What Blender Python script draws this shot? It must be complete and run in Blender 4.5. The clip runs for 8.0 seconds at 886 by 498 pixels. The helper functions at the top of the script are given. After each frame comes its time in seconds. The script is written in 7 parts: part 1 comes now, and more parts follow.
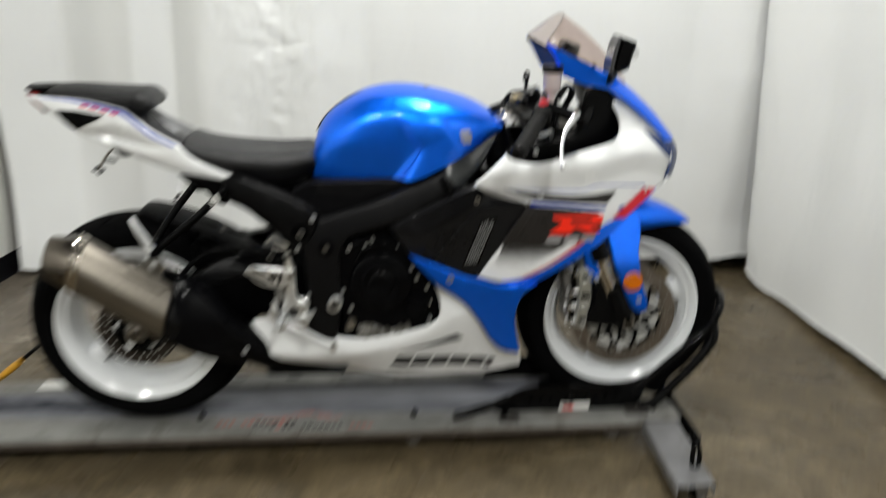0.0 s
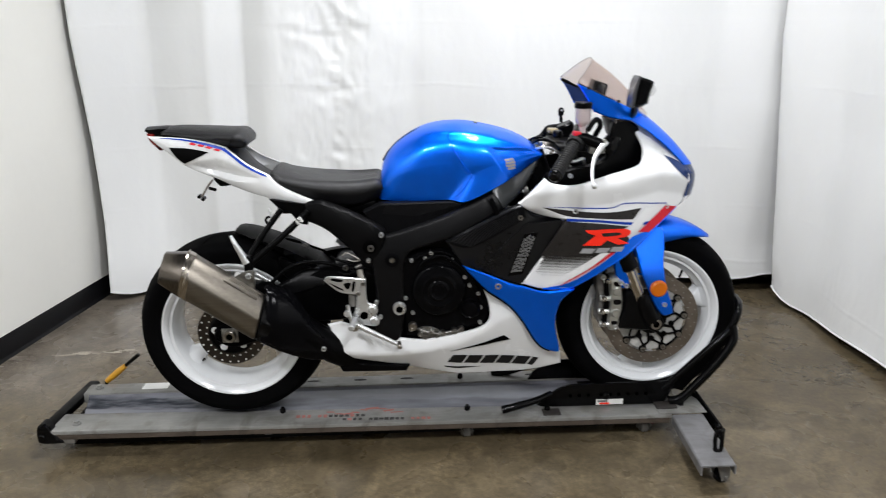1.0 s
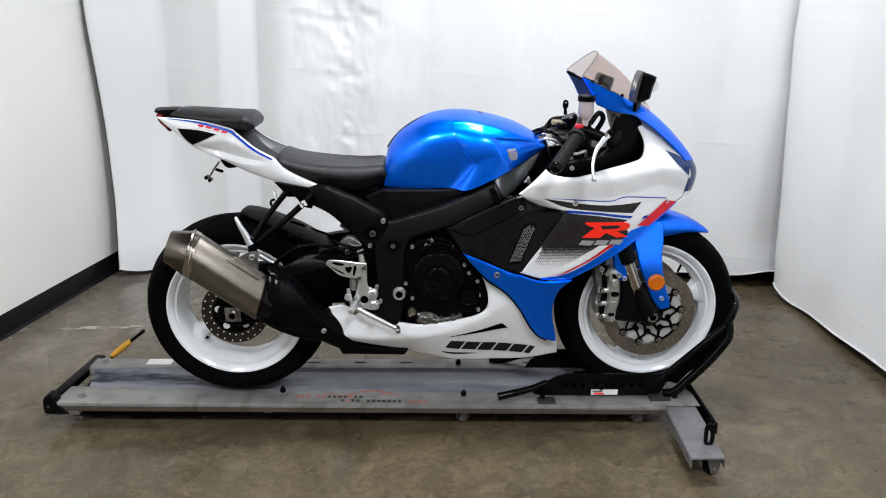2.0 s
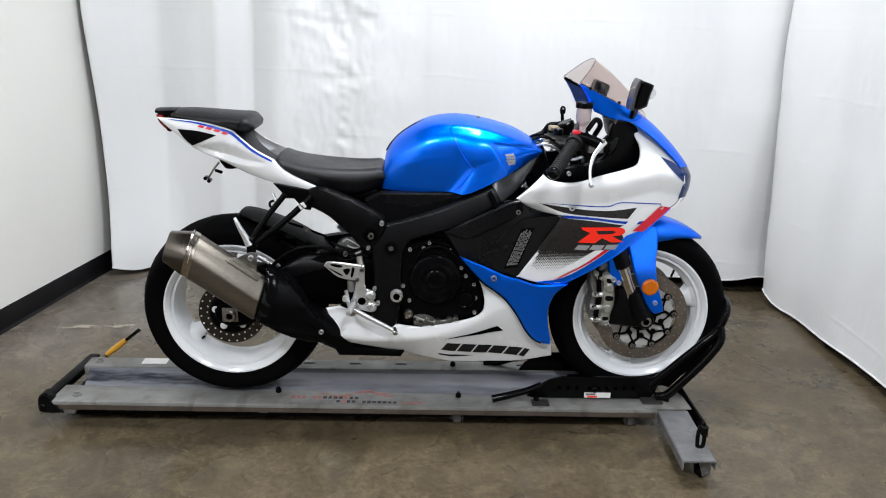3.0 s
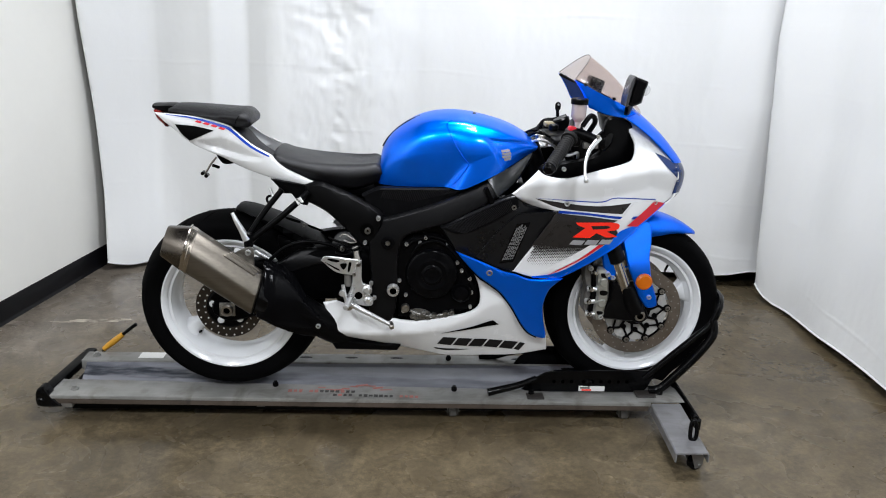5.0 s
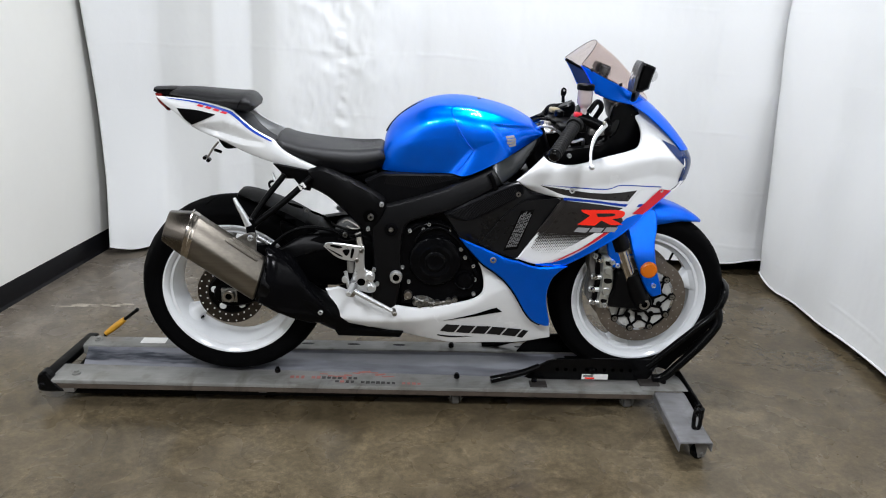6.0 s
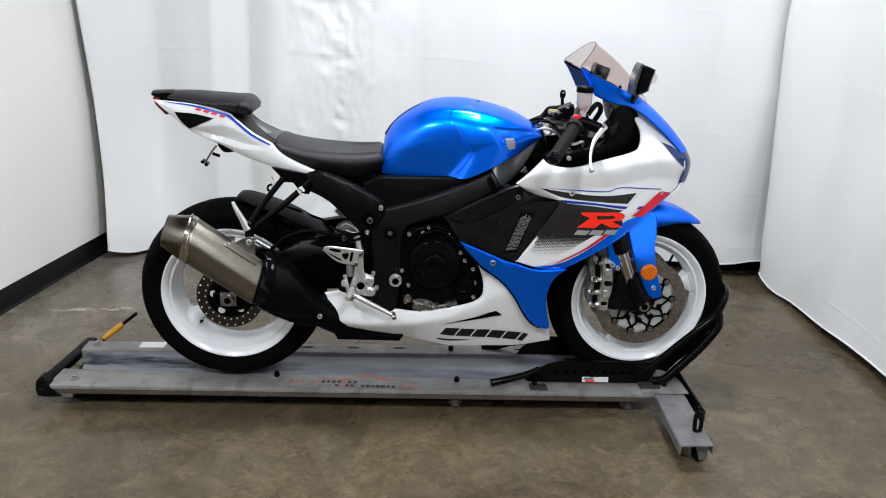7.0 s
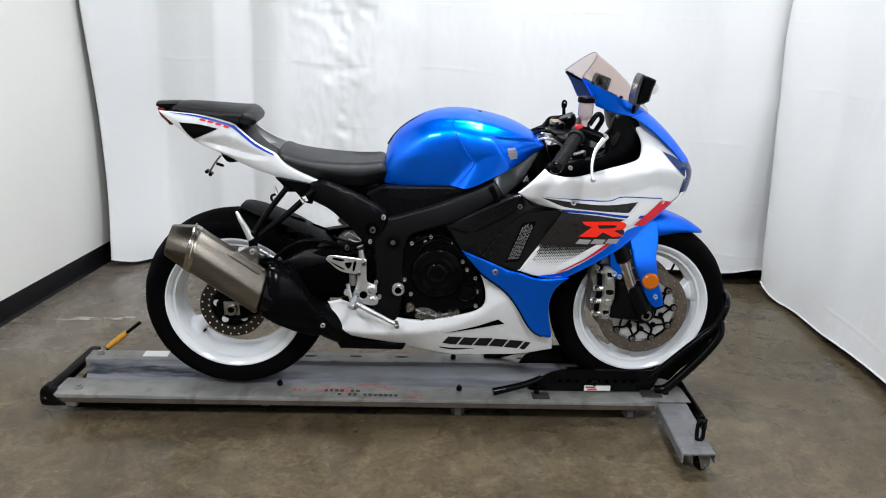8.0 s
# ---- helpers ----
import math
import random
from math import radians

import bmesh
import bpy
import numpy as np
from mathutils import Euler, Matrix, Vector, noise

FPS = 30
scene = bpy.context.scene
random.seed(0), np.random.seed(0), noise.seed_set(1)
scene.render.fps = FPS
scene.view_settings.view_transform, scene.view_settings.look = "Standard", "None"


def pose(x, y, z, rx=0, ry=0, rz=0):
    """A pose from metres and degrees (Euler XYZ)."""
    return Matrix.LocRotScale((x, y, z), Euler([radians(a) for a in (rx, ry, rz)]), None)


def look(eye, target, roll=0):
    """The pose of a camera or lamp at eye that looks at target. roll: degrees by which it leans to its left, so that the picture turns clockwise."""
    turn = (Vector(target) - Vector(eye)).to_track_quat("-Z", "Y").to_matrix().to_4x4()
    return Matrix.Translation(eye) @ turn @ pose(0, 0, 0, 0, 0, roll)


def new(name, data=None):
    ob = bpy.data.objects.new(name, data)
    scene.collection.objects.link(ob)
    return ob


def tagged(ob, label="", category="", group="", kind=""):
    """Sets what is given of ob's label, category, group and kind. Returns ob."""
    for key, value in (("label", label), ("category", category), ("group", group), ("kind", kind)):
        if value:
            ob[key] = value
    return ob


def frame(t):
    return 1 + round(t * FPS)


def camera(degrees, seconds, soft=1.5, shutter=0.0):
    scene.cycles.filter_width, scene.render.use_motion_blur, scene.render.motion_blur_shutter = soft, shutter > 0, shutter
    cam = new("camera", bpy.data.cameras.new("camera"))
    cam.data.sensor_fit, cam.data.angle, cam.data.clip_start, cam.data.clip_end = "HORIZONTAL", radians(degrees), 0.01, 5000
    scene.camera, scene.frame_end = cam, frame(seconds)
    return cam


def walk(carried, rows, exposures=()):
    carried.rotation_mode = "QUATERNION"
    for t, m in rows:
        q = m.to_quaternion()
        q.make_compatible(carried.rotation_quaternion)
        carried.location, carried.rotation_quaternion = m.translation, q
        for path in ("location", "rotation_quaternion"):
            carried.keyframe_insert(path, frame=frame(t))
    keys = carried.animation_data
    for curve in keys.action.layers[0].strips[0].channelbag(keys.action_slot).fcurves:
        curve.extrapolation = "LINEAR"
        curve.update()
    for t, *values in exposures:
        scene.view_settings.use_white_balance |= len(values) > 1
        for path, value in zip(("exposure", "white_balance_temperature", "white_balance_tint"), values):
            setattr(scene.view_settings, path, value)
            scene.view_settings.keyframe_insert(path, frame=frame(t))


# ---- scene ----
from mathutils.bvhtree import BVHTree

cam = camera(60.6, 8.0, soft=1.0, shutter=1.0)
PATH = [
    (0, (0.63, -2.072, 1.311), (0.829, -0.194, 0.653), 1.1),
    (0.1, (0.6345, -2.1291, 1.3095), (0.8054, -0.2583, 0.6232), 0.62),
    (0.2, (0.6177, -2.1775, 1.3019), (0.7946, -0.2959, 0.6476), 1.18),
    (0.3, (0.6115, -2.2237, 1.3025), (0.7839, -0.3277, 0.6895), 0.53),
    (0.4, (0.6108, -2.2765, 1.2855), (0.7501, -0.3575, 0.7395), -0.55),
    (0.5, (0.571, -2.313, 1.304), (0.681, -0.388, 0.775), -1.3),
    (0.6, (0.5583, -2.3422, 1.3222), (0.6525, -0.4183, 0.7839), -0.59),
    (0.7, (0.5552, -2.3707, 1.3302), (0.6477, -0.4499, 0.7804), 0.3),
    (0.8, (0.5484, -2.3849, 1.3314), (0.6493, -0.4653, 0.779), 0.47),
    (0.9, (0.5448, -2.3992, 1.339), (0.6541, -0.4806, 0.785), -0.16),
    (1, (0.563, -2.407, 1.339), (0.664, -0.49, 0.779), -0.5),
    (1.2, (0.613, -2.4134, 1.342), (0.6974, -0.4955, 0.781), -0.37),
    (1.5, (0.66, -2.416, 1.349), (0.695, -0.502, 0.769), -0.4),
    (1.7, (0.6347, -2.427, 1.3472), (0.6788, -0.518, 0.7524), 0.24),
    (2.8, (0.5605, -2.4558, 1.3616), (0.666, -0.5461, 0.7768), 1.93),
    (3, (0.561, -2.46, 1.36), (0.666, -0.551, 0.772), 2.0),
    (3.5, (0.561, -2.466, 1.364), (0.675, -0.561, 0.767), 2.2),
    (4, (0.559, -2.481, 1.367), (0.681, -0.574, 0.774), 1.9),
    (4.5, (0.557, -2.482, 1.368), (0.672, -0.576, 0.774), 1.8),
    (4.7, (0.551, -2.4808, 1.3665), (0.6704, -0.5752, 0.7712), 1.94),
    (5.8, (0.5503, -2.4654, 1.3639), (0.6684, -0.5699, 0.7368), 2.61),
    (6, (0.549, -2.46, 1.361), (0.666, -0.567, 0.726), 2.5),
    (6.5, (0.548, -2.45, 1.365), (0.664, -0.56, 0.72), 2.5),
    (7, (0.546, -2.449, 1.367), (0.667, -0.556, 0.733), 2.3),
    (7.5, (0.542, -2.455, 1.371), (0.66, -0.558, 0.749), 2.7),
    (8, (0.543, -2.46, 1.373), (0.659, -0.56, 0.76), 2.2),
]
walk(cam, [(t, look(eye, target, roll)) for t, eye, target, roll in PATH],
     exposures=((0.0, -0.20, 7050, 6), (0.3, -0.20, 6950, 7), (0.5, 0.01, 6850, 8), (1.0, 0.0, 6650, 10), (1.7, 0.0, 6480, 10), (8.0, 0.0, 6420, 10)))

# ---------- light ----------
world = bpy.data.worlds.new("world")
world.use_nodes = True
scene.world = world
world.node_tree.nodes["Background"].inputs[0].default_value = (0.6, 0.62, 0.65, 1)
world.node_tree.nodes["Background"].inputs[1].default_value = 0.02


# ---------- materials ----------
def material(name, color, rough=0.5, metal=0.0, vary=0.12, scale=8.0, bump=0.0, bump_scale=60.0, rough_vary=0.1,
             coat=0.0, spec=0.5, streak=None, color2=None, ior=1.5):
    """A procedural surface: a base colour that varies at two scales, uneven roughness and fine relief."""
    m = bpy.data.materials.new(name)
    m.use_nodes = True
    nt = m.node_tree
    bsdf = nt.nodes["Principled BSDF"]
    co = nt.nodes.new("ShaderNodeTexCoord")
    vec = co.outputs["Object"]
    if streak:
        mp = nt.nodes.new("ShaderNodeMapping")
        mp.inputs["Scale"].default_value = streak
        nt.links.new(vec, mp.inputs[0])
        vec = mp.outputs[0]
    big = nt.nodes.new("ShaderNodeTexNoise")
    big.inputs["Scale"].default_value = scale
    big.inputs["Detail"].default_value = 6
    fine = nt.nodes.new("ShaderNodeTexNoise")
    fine.inputs["Scale"].default_value = scale * 9
    fine.inputs["Detail"].default_value = 4
    for n in (big, fine):
        nt.links.new(vec, n.inputs["Vector"])
    mix = nt.nodes.new("ShaderNodeMath")
    mix.operation = "MULTIPLY_ADD"
    nt.links.new(fine.outputs[0], mix.inputs[0])
    mix.inputs[1].default_value = 0.35
    nt.links.new(big.outputs[0], mix.inputs[2])
    ramp = nt.nodes.new("ShaderNodeValToRGB")
    c2 = color2 or [min(1, c * (1 + vary)) for c in color]
    c1 = [c * (1 - vary) for c in color]
    ramp.color_ramp.elements[0].position, ramp.color_ramp.elements[1].position = 0.42, 0.95
    ramp.color_ramp.elements[0].color, ramp.color_ramp.elements[1].color = (*c1, 1), (*c2, 1)
    nt.links.new(mix.outputs[0], ramp.inputs[0])
    out = ramp.outputs[0]
    nt.links.new(out, bsdf.inputs["Base Color"])
    rr = nt.nodes.new("ShaderNodeMapRange")
    rr.inputs["From Min"].default_value, rr.inputs["From Max"].default_value = 0.4, 0.95
    rr.inputs["To Min"].default_value = max(0.02, rough - rough_vary / 2)
    rr.inputs["To Max"].default_value = min(1, rough + rough_vary / 2)
    nt.links.new(mix.outputs[0], rr.inputs[0])
    nt.links.new(rr.outputs[0], bsdf.inputs["Roughness"])
    bsdf.inputs["Metallic"].default_value = metal
    bsdf.inputs["Specular IOR Level"].default_value = spec
    bsdf.inputs["Coat Weight"].default_value = coat
    bsdf.inputs["Coat Roughness"].default_value = 0.04
    bsdf.inputs["IOR"].default_value = ior
    if bump:
        bn = nt.nodes.new("ShaderNodeTexNoise")
        bn.inputs["Scale"].default_value = bump_scale
        bn.inputs["Detail"].default_value = 5
        nt.links.new(vec, bn.inputs["Vector"])
        b = nt.nodes.new("ShaderNodeBump")
        b.inputs["Strength"].default_value = bump
        b.inputs["Distance"].default_value = 0.002
        nt.links.new(bn.outputs[0], b.inputs["Height"])
        nt.links.new(b.outputs[0], bsdf.inputs["Normal"])
    return m


def tinted(name, color):
    """A thin clear plastic sheet: light passes through it tinted, and a little is mirrored."""
    m = bpy.data.materials.new(name)
    m.use_nodes = True
    nt = m.node_tree
    nt.nodes.remove(nt.nodes["Principled BSDF"])
    a, b, x = (nt.nodes.new(k) for k in ("ShaderNodeBsdfTransparent", "ShaderNodeBsdfGlossy", "ShaderNodeMixShader"))
    a.inputs[0].default_value = (*color, 1)
    b.inputs["Roughness"].default_value = 0.03
    x.inputs[0].default_value = 0.05
    nt.links.new(a.outputs[0], x.inputs[1])
    nt.links.new(b.outputs[0], x.inputs[2])
    nt.links.new(x.outputs[0], nt.nodes["Material Output"].inputs[0])
    return m


def layered(nt, vec, scale, detail, distortion, low, high, to_low, to_high):
    """A noise, stretched from low..high to to_low..to_high."""
    n = nt.nodes.new("ShaderNodeTexNoise")
    n.inputs["Scale"].default_value, n.inputs["Detail"].default_value, n.inputs["Distortion"].default_value = scale, detail, distortion
    nt.links.new(vec, n.inputs["Vector"])
    r = nt.nodes.new("ShaderNodeMapRange")
    for k, v in zip(("From Min", "From Max", "To Min", "To Max"), (low, high, to_low, to_high)):
        r.inputs[k].default_value = v
    nt.links.new(n.outputs[0], r.inputs[0])
    return r.outputs[0]


def concrete(name):
    """Sealed, trowelled concrete: olive-brown and grey clouds, trowel swirls, fine sand and pits."""
    m = bpy.data.materials.new(name)
    m.use_nodes = True
    nt = m.node_tree
    bsdf = nt.nodes["Principled BSDF"]
    vec = nt.nodes.new("ShaderNodeTexCoord").outputs["Object"]
    cloud = layered(nt, vec, 1.1, 5, 0.8, 0.35, 0.65, 0, 1)
    mix = nt.nodes.new("ShaderNodeMix")
    mix.data_type = "RGBA"
    mix.inputs[6].default_value, mix.inputs[7].default_value = (0.067, 0.0505, 0.0280, 1), (0.102, 0.0810, 0.0500, 1)
    nt.links.new(cloud, mix.inputs[0])
    col = mix.outputs[2]
    # paler floor colour beside the painted wall, for light that wall throws there
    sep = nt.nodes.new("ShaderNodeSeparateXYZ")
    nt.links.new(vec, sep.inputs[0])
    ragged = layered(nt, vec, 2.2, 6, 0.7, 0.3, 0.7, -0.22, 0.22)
    # worn masks this painted light; noise breaks up its edge
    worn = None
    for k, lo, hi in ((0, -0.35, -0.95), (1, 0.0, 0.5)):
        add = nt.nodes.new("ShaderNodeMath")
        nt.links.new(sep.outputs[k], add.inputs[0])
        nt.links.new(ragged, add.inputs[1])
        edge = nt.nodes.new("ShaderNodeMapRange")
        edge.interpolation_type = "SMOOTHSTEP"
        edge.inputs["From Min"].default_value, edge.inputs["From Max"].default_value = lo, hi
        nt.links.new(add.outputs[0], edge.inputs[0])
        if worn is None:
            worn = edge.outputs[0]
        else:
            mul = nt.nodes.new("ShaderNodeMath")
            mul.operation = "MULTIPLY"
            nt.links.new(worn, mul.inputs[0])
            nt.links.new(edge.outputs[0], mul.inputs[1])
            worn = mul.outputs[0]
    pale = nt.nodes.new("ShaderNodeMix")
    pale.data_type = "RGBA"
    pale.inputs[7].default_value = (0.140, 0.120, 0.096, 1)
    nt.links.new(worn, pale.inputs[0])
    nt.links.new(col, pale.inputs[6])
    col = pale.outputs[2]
    for args in ((3.2, 9, 1.6, 0.3, 0.7, 0.76, 1.24), (11, 9, 0.9, 0.3, 0.7, 0.84, 1.16), (5, 10, 4.0, 0.4, 0.6, 0.86, 1.12), (60, 5, 0.0, 0.3, 0.7, 0.74, 1.26), (210, 3, 0.0, 0.3, 0.7, 0.78, 1.22)):
        f = layered(nt, vec, *args)
        mu = nt.nodes.new("ShaderNodeMix")
        mu.data_type, mu.blend_type = "RGBA", "MULTIPLY"
        mu.inputs[0].default_value = 1.0
        nt.links.new(col, mu.inputs[6])
        nt.links.new(f, mu.inputs[7])
        col = mu.outputs[2]
    nt.links.new(col, bsdf.inputs["Base Color"])
    nt.links.new(layered(nt, vec, 5, 6, 0.5, 0.3, 0.7, 0.20, 0.36), bsdf.inputs["Roughness"])
    bsdf.inputs["Specular IOR Level"].default_value = 0.36
    b = nt.nodes.new("ShaderNodeBump")
    b.inputs["Strength"].default_value, b.inputs["Distance"].default_value = 0.25, 0.002
    nt.links.new(layered(nt, vec, 40, 8, 0.2, 0.0, 1.0, 0.0, 1.0), b.inputs["Height"])
    nt.links.new(b.outputs[0], bsdf.inputs["Normal"])
    return m


def vinyl(name):
    """White sheet plastic with a soft sheen and the level creases of long folding."""
    m = bpy.data.materials.new(name)
    m.use_nodes = True
    nt = m.node_tree
    bsdf = nt.nodes["Principled BSDF"]
    vec = nt.nodes.new("ShaderNodeTexCoord").outputs["Object"]
    bsdf.inputs["Base Color"].default_value = (0.735, 0.745, 0.74, 1)
    nt.links.new(layered(nt, vec, 4, 2, 0.0, 0.1, 0.9, 0.30, 0.38), bsdf.inputs["Roughness"])
    sep = nt.nodes.new("ShaderNodeSeparateXYZ")
    nt.links.new(vec, sep.inputs[0])
    wob = layered(nt, vec, 1.5, 3, 0, 0.3, 0.7, -0.02, 0.02)
    add = nt.nodes.new("ShaderNodeMath")
    nt.links.new(sep.outputs[2], add.inputs[0])
    nt.links.new(wob, add.inputs[1])
    pp = nt.nodes.new("ShaderNodeMath")
    pp.operation = "PINGPONG"
    pp.inputs[1].default_value = 0.15
    off = nt.nodes.new("ShaderNodeMath")
    off.inputs[1].default_value = 0.14
    nt.links.new(add.outputs[0], off.inputs[0])
    nt.links.new(off.outputs[0], pp.inputs[0])
    line = nt.nodes.new("ShaderNodeMapRange")
    line.interpolation_type = "SMOOTHSTEP"
    for k, v in zip(("From Min", "From Max", "To Min", "To Max"), (0.0, 0.016, 0.36, 0.0)):
        line.inputs[k].default_value = v
    nt.links.new(pp.outputs[0], line.inputs[0])
    fine = layered(nt, vec, 34, 6, 0.4, 0.2, 0.8, 0.0, 0.18)
    tot = nt.nodes.new("ShaderNodeMath")
    patchy = nt.nodes.new("ShaderNodeMath")
    patchy.operation = "MULTIPLY"
    nt.links.new(line.outputs[0], patchy.inputs[0])
    nt.links.new(layered(nt, vec, 2.6, 4, 0.3, 0.42, 0.66, 0.05, 1.0), patchy.inputs[1])
    nt.links.new(patchy.outputs[0], tot.inputs[0])
    nt.links.new(fine, tot.inputs[1])
    b = nt.nodes.new("ShaderNodeBump")
    b.inputs["Strength"].default_value, b.inputs["Distance"].default_value = 0.75, 0.003
    nt.links.new(tot.outputs[0], b.inputs["Height"])
    nt.links.new(b.outputs[0], bsdf.inputs["Normal"])
    return m


def channel_paint(name):
    """Blue-grey paint of a wheel channel, with a dark smear of rubber that wanders along it and worn edges."""
    m = bpy.data.materials.new(name)
    m.use_nodes = True
    nt = m.node_tree
    bsdf = nt.nodes["Principled BSDF"]
    vec = nt.nodes.new("ShaderNodeTexCoord").outputs["Object"]
    mp = nt.nodes.new("ShaderNodeMapping")
    mp.inputs["Scale"].default_value = (0.5, 1.6, 1.0)
    nt.links.new(vec, mp.inputs[0])
    tone = layered(nt, mp.outputs[0], 9, 7, 0.6, 0.3, 0.7, 0, 1)
    mix = nt.nodes.new("ShaderNodeMix")
    mix.data_type = "RGBA"
    mix.inputs[6].default_value, mix.inputs[7].default_value = (0.125, 0.128, 0.150, 1), (0.190, 0.197, 0.225, 1)
    nt.links.new(tone, mix.inputs[0])
    sep = nt.nodes.new("ShaderNodeSeparateXYZ")
    nt.links.new(vec, sep.inputs[0])
    # the smear's middle drifts across the channel from tail to head
    drift = nt.nodes.new("ShaderNodeMath")
    drift.operation = "MULTIPLY_ADD"
    drift.inputs[1].default_value, drift.inputs[2].default_value = 0.07, -0.012
    nt.links.new(sep.outputs[0], drift.inputs[0])
    off = nt.nodes.new("ShaderNodeMath")
    nt.links.new(sep.outputs[1], off.inputs[0])
    nt.links.new(drift.outputs[0], off.inputs[1])
    wob = nt.nodes.new("ShaderNodeMath")
    nt.links.new(off.outputs[0], wob.inputs[0])
    nt.links.new(layered(nt, mp.outputs[0], 14, 5, 0.4, 0.3, 0.7, -0.018, 0.018), wob.inputs[1])
    mid = nt.nodes.new("ShaderNodeMath")
    mid.operation = "ABSOLUTE"
    nt.links.new(wob.outputs[0], mid.inputs[0])
    band = nt.nodes.new("ShaderNodeMapRange")
    band.interpolation_type = "SMOOTHSTEP"
    for k, v in zip(("From Min", "From Max", "To Min", "To Max"), (0.022, 0.050, 1.0, 0.0)):
        band.inputs[k].default_value = v
    nt.links.new(mid.outputs[0], band.inputs[0])
    amount = nt.nodes.new("ShaderNodeMath")
    amount.operation = "MULTIPLY"
    nt.links.new(band.outputs[0], amount.inputs[0])
    nt.links.new(layered(nt, mp.outputs[0], 20, 5, 0.3, 0.30, 0.60, 0.35, 0.95), amount.inputs[1])
    # heaviest at the tail, where tyres roll on
    tail = nt.nodes.new("ShaderNodeMapRange")
    for k, v in zip(("From Min", "From Max", "To Min", "To Max"), (-0.30, 0.25, 1.0, 0.40)):
        tail.inputs[k].default_value = v
    nt.links.new(sep.outputs[0], tail.inputs[0])
    heavy = nt.nodes.new("ShaderNodeMath")
    heavy.operation = "MULTIPLY"
    nt.links.new(amount.outputs[0], heavy.inputs[0])
    nt.links.new(tail.outputs[0], heavy.inputs[1])
    rub = nt.nodes.new("ShaderNodeMix")
    rub.data_type = "RGBA"
    rub.inputs[7].default_value = (0.010, 0.014, 0.021, 1)
    nt.links.new(heavy.outputs[0], rub.inputs[0])
    nt.links.new(mix.outputs[2], rub.inputs[6])
    nt.links.new(rub.outputs[2], bsdf.inputs["Base Color"])
    # rubber leaves the paint dull
    dull = nt.nodes.new("ShaderNodeMapRange")
    for k, v in zip(("From Min", "From Max", "To Min", "To Max"), (0.0, 0.7, 0.5, 0.04)):
        dull.inputs[k].default_value = v
    nt.links.new(heavy.outputs[0], dull.inputs[0])
    nt.links.new(dull.outputs[0], bsdf.inputs["Specular IOR Level"])
    nt.links.new(layered(nt, vec, 18, 5, 0.3, 0.3, 0.7, 0.28, 0.5), bsdf.inputs["Roughness"])
    return m


def stained(name, low, high, stain, amount, rough=0.4):
    """Grey paint on steel with brown grime in blotches and fine scratches along its length."""
    m = bpy.data.materials.new(name)
    m.use_nodes = True
    nt = m.node_tree
    bsdf = nt.nodes["Principled BSDF"]
    vec = nt.nodes.new("ShaderNodeTexCoord").outputs["Object"]
    mix = nt.nodes.new("ShaderNodeMix")
    mix.data_type = "RGBA"
    mix.inputs[6].default_value, mix.inputs[7].default_value = (*low, 1), (*high, 1)
    nt.links.new(layered(nt, vec, 7, 6, 0.5, 0.3, 0.7, 0, 1), mix.inputs[0])
    dirt = nt.nodes.new("ShaderNodeMix")
    dirt.data_type = "RGBA"
    dirt.inputs[7].default_value = (*stain, 1)
    nt.links.new(layered(nt, vec, 11, 8, 1.2, 0.50, 0.72, 0, amount), dirt.inputs[0])
    nt.links.new(mix.outputs[2], dirt.inputs[6])
    mp = nt.nodes.new("ShaderNodeMapping")
    mp.inputs["Scale"].default_value = (0.12, 1.0, 1.0)
    nt.links.new(vec, mp.inputs[0])
    mu = nt.nodes.new("ShaderNodeMix")
    mu.data_type, mu.blend_type = "RGBA", "MULTIPLY"
    mu.inputs[0].default_value = 1.0
    nt.links.new(dirt.outputs[2], mu.inputs[6])
    nt.links.new(layered(nt, mp.outputs[0], 90, 4, 0.0, 0.3, 0.7, 0.90, 1.08), mu.inputs[7])
    nt.links.new(mu.outputs[2], bsdf.inputs["Base Color"])
    nt.links.new(layered(nt, vec, 16, 5, 0.3, 0.3, 0.7, rough - 0.1, rough + 0.14), bsdf.inputs["Roughness"])
    bsdf.inputs["Metallic"].default_value = 0.15
    b = nt.nodes.new("ShaderNodeBump")
    b.inputs["Strength"].default_value, b.inputs["Distance"].default_value = 0.2, 0.001
    nt.links.new(layered(nt, vec, 60, 6, 0.2, 0.0, 1.0, 0.0, 1.0), b.inputs["Height"])
    nt.links.new(b.outputs[0], bsdf.inputs["Normal"])
    return m


M_WALL = material("wall_paint", (0.79, 0.785, 0.74), 0.55, vary=0.02, scale=3, bump=0.15, bump_scale=220)
M_CURTAIN = vinyl("white_vinyl")
M_BASEBOARD = material("black_rubber_base", (0.004, 0.004, 0.005), 0.45, vary=0.3, spec=0.2)
M_DARKWALL = material("dark_wall", (0.05, 0.05, 0.05), 0.8)
M_BACKWALL = material("grey_wall_paint", (0.16, 0.16, 0.155), 0.7, vary=0.06, scale=3)
M_CEIL = material("ceiling_paint", (0.07, 0.07, 0.07), 0.8, vary=0.05)
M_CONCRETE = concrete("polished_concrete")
M_SCUFF = material("worn_concrete", (0.36, 0.32, 0.26), 0.5, vary=0.2, scale=30)
M_TYRE = material("tyre_rubber", (0.0012, 0.0012, 0.0014), 0.78, vary=0.3, scale=12, bump=0.2, bump_scale=150, spec=0.5, ior=1.12)
M_RIM = material("white_wheel_paint", (0.70, 0.72, 0.735), 0.22, vary=0.03, scale=6, coat=0.5)
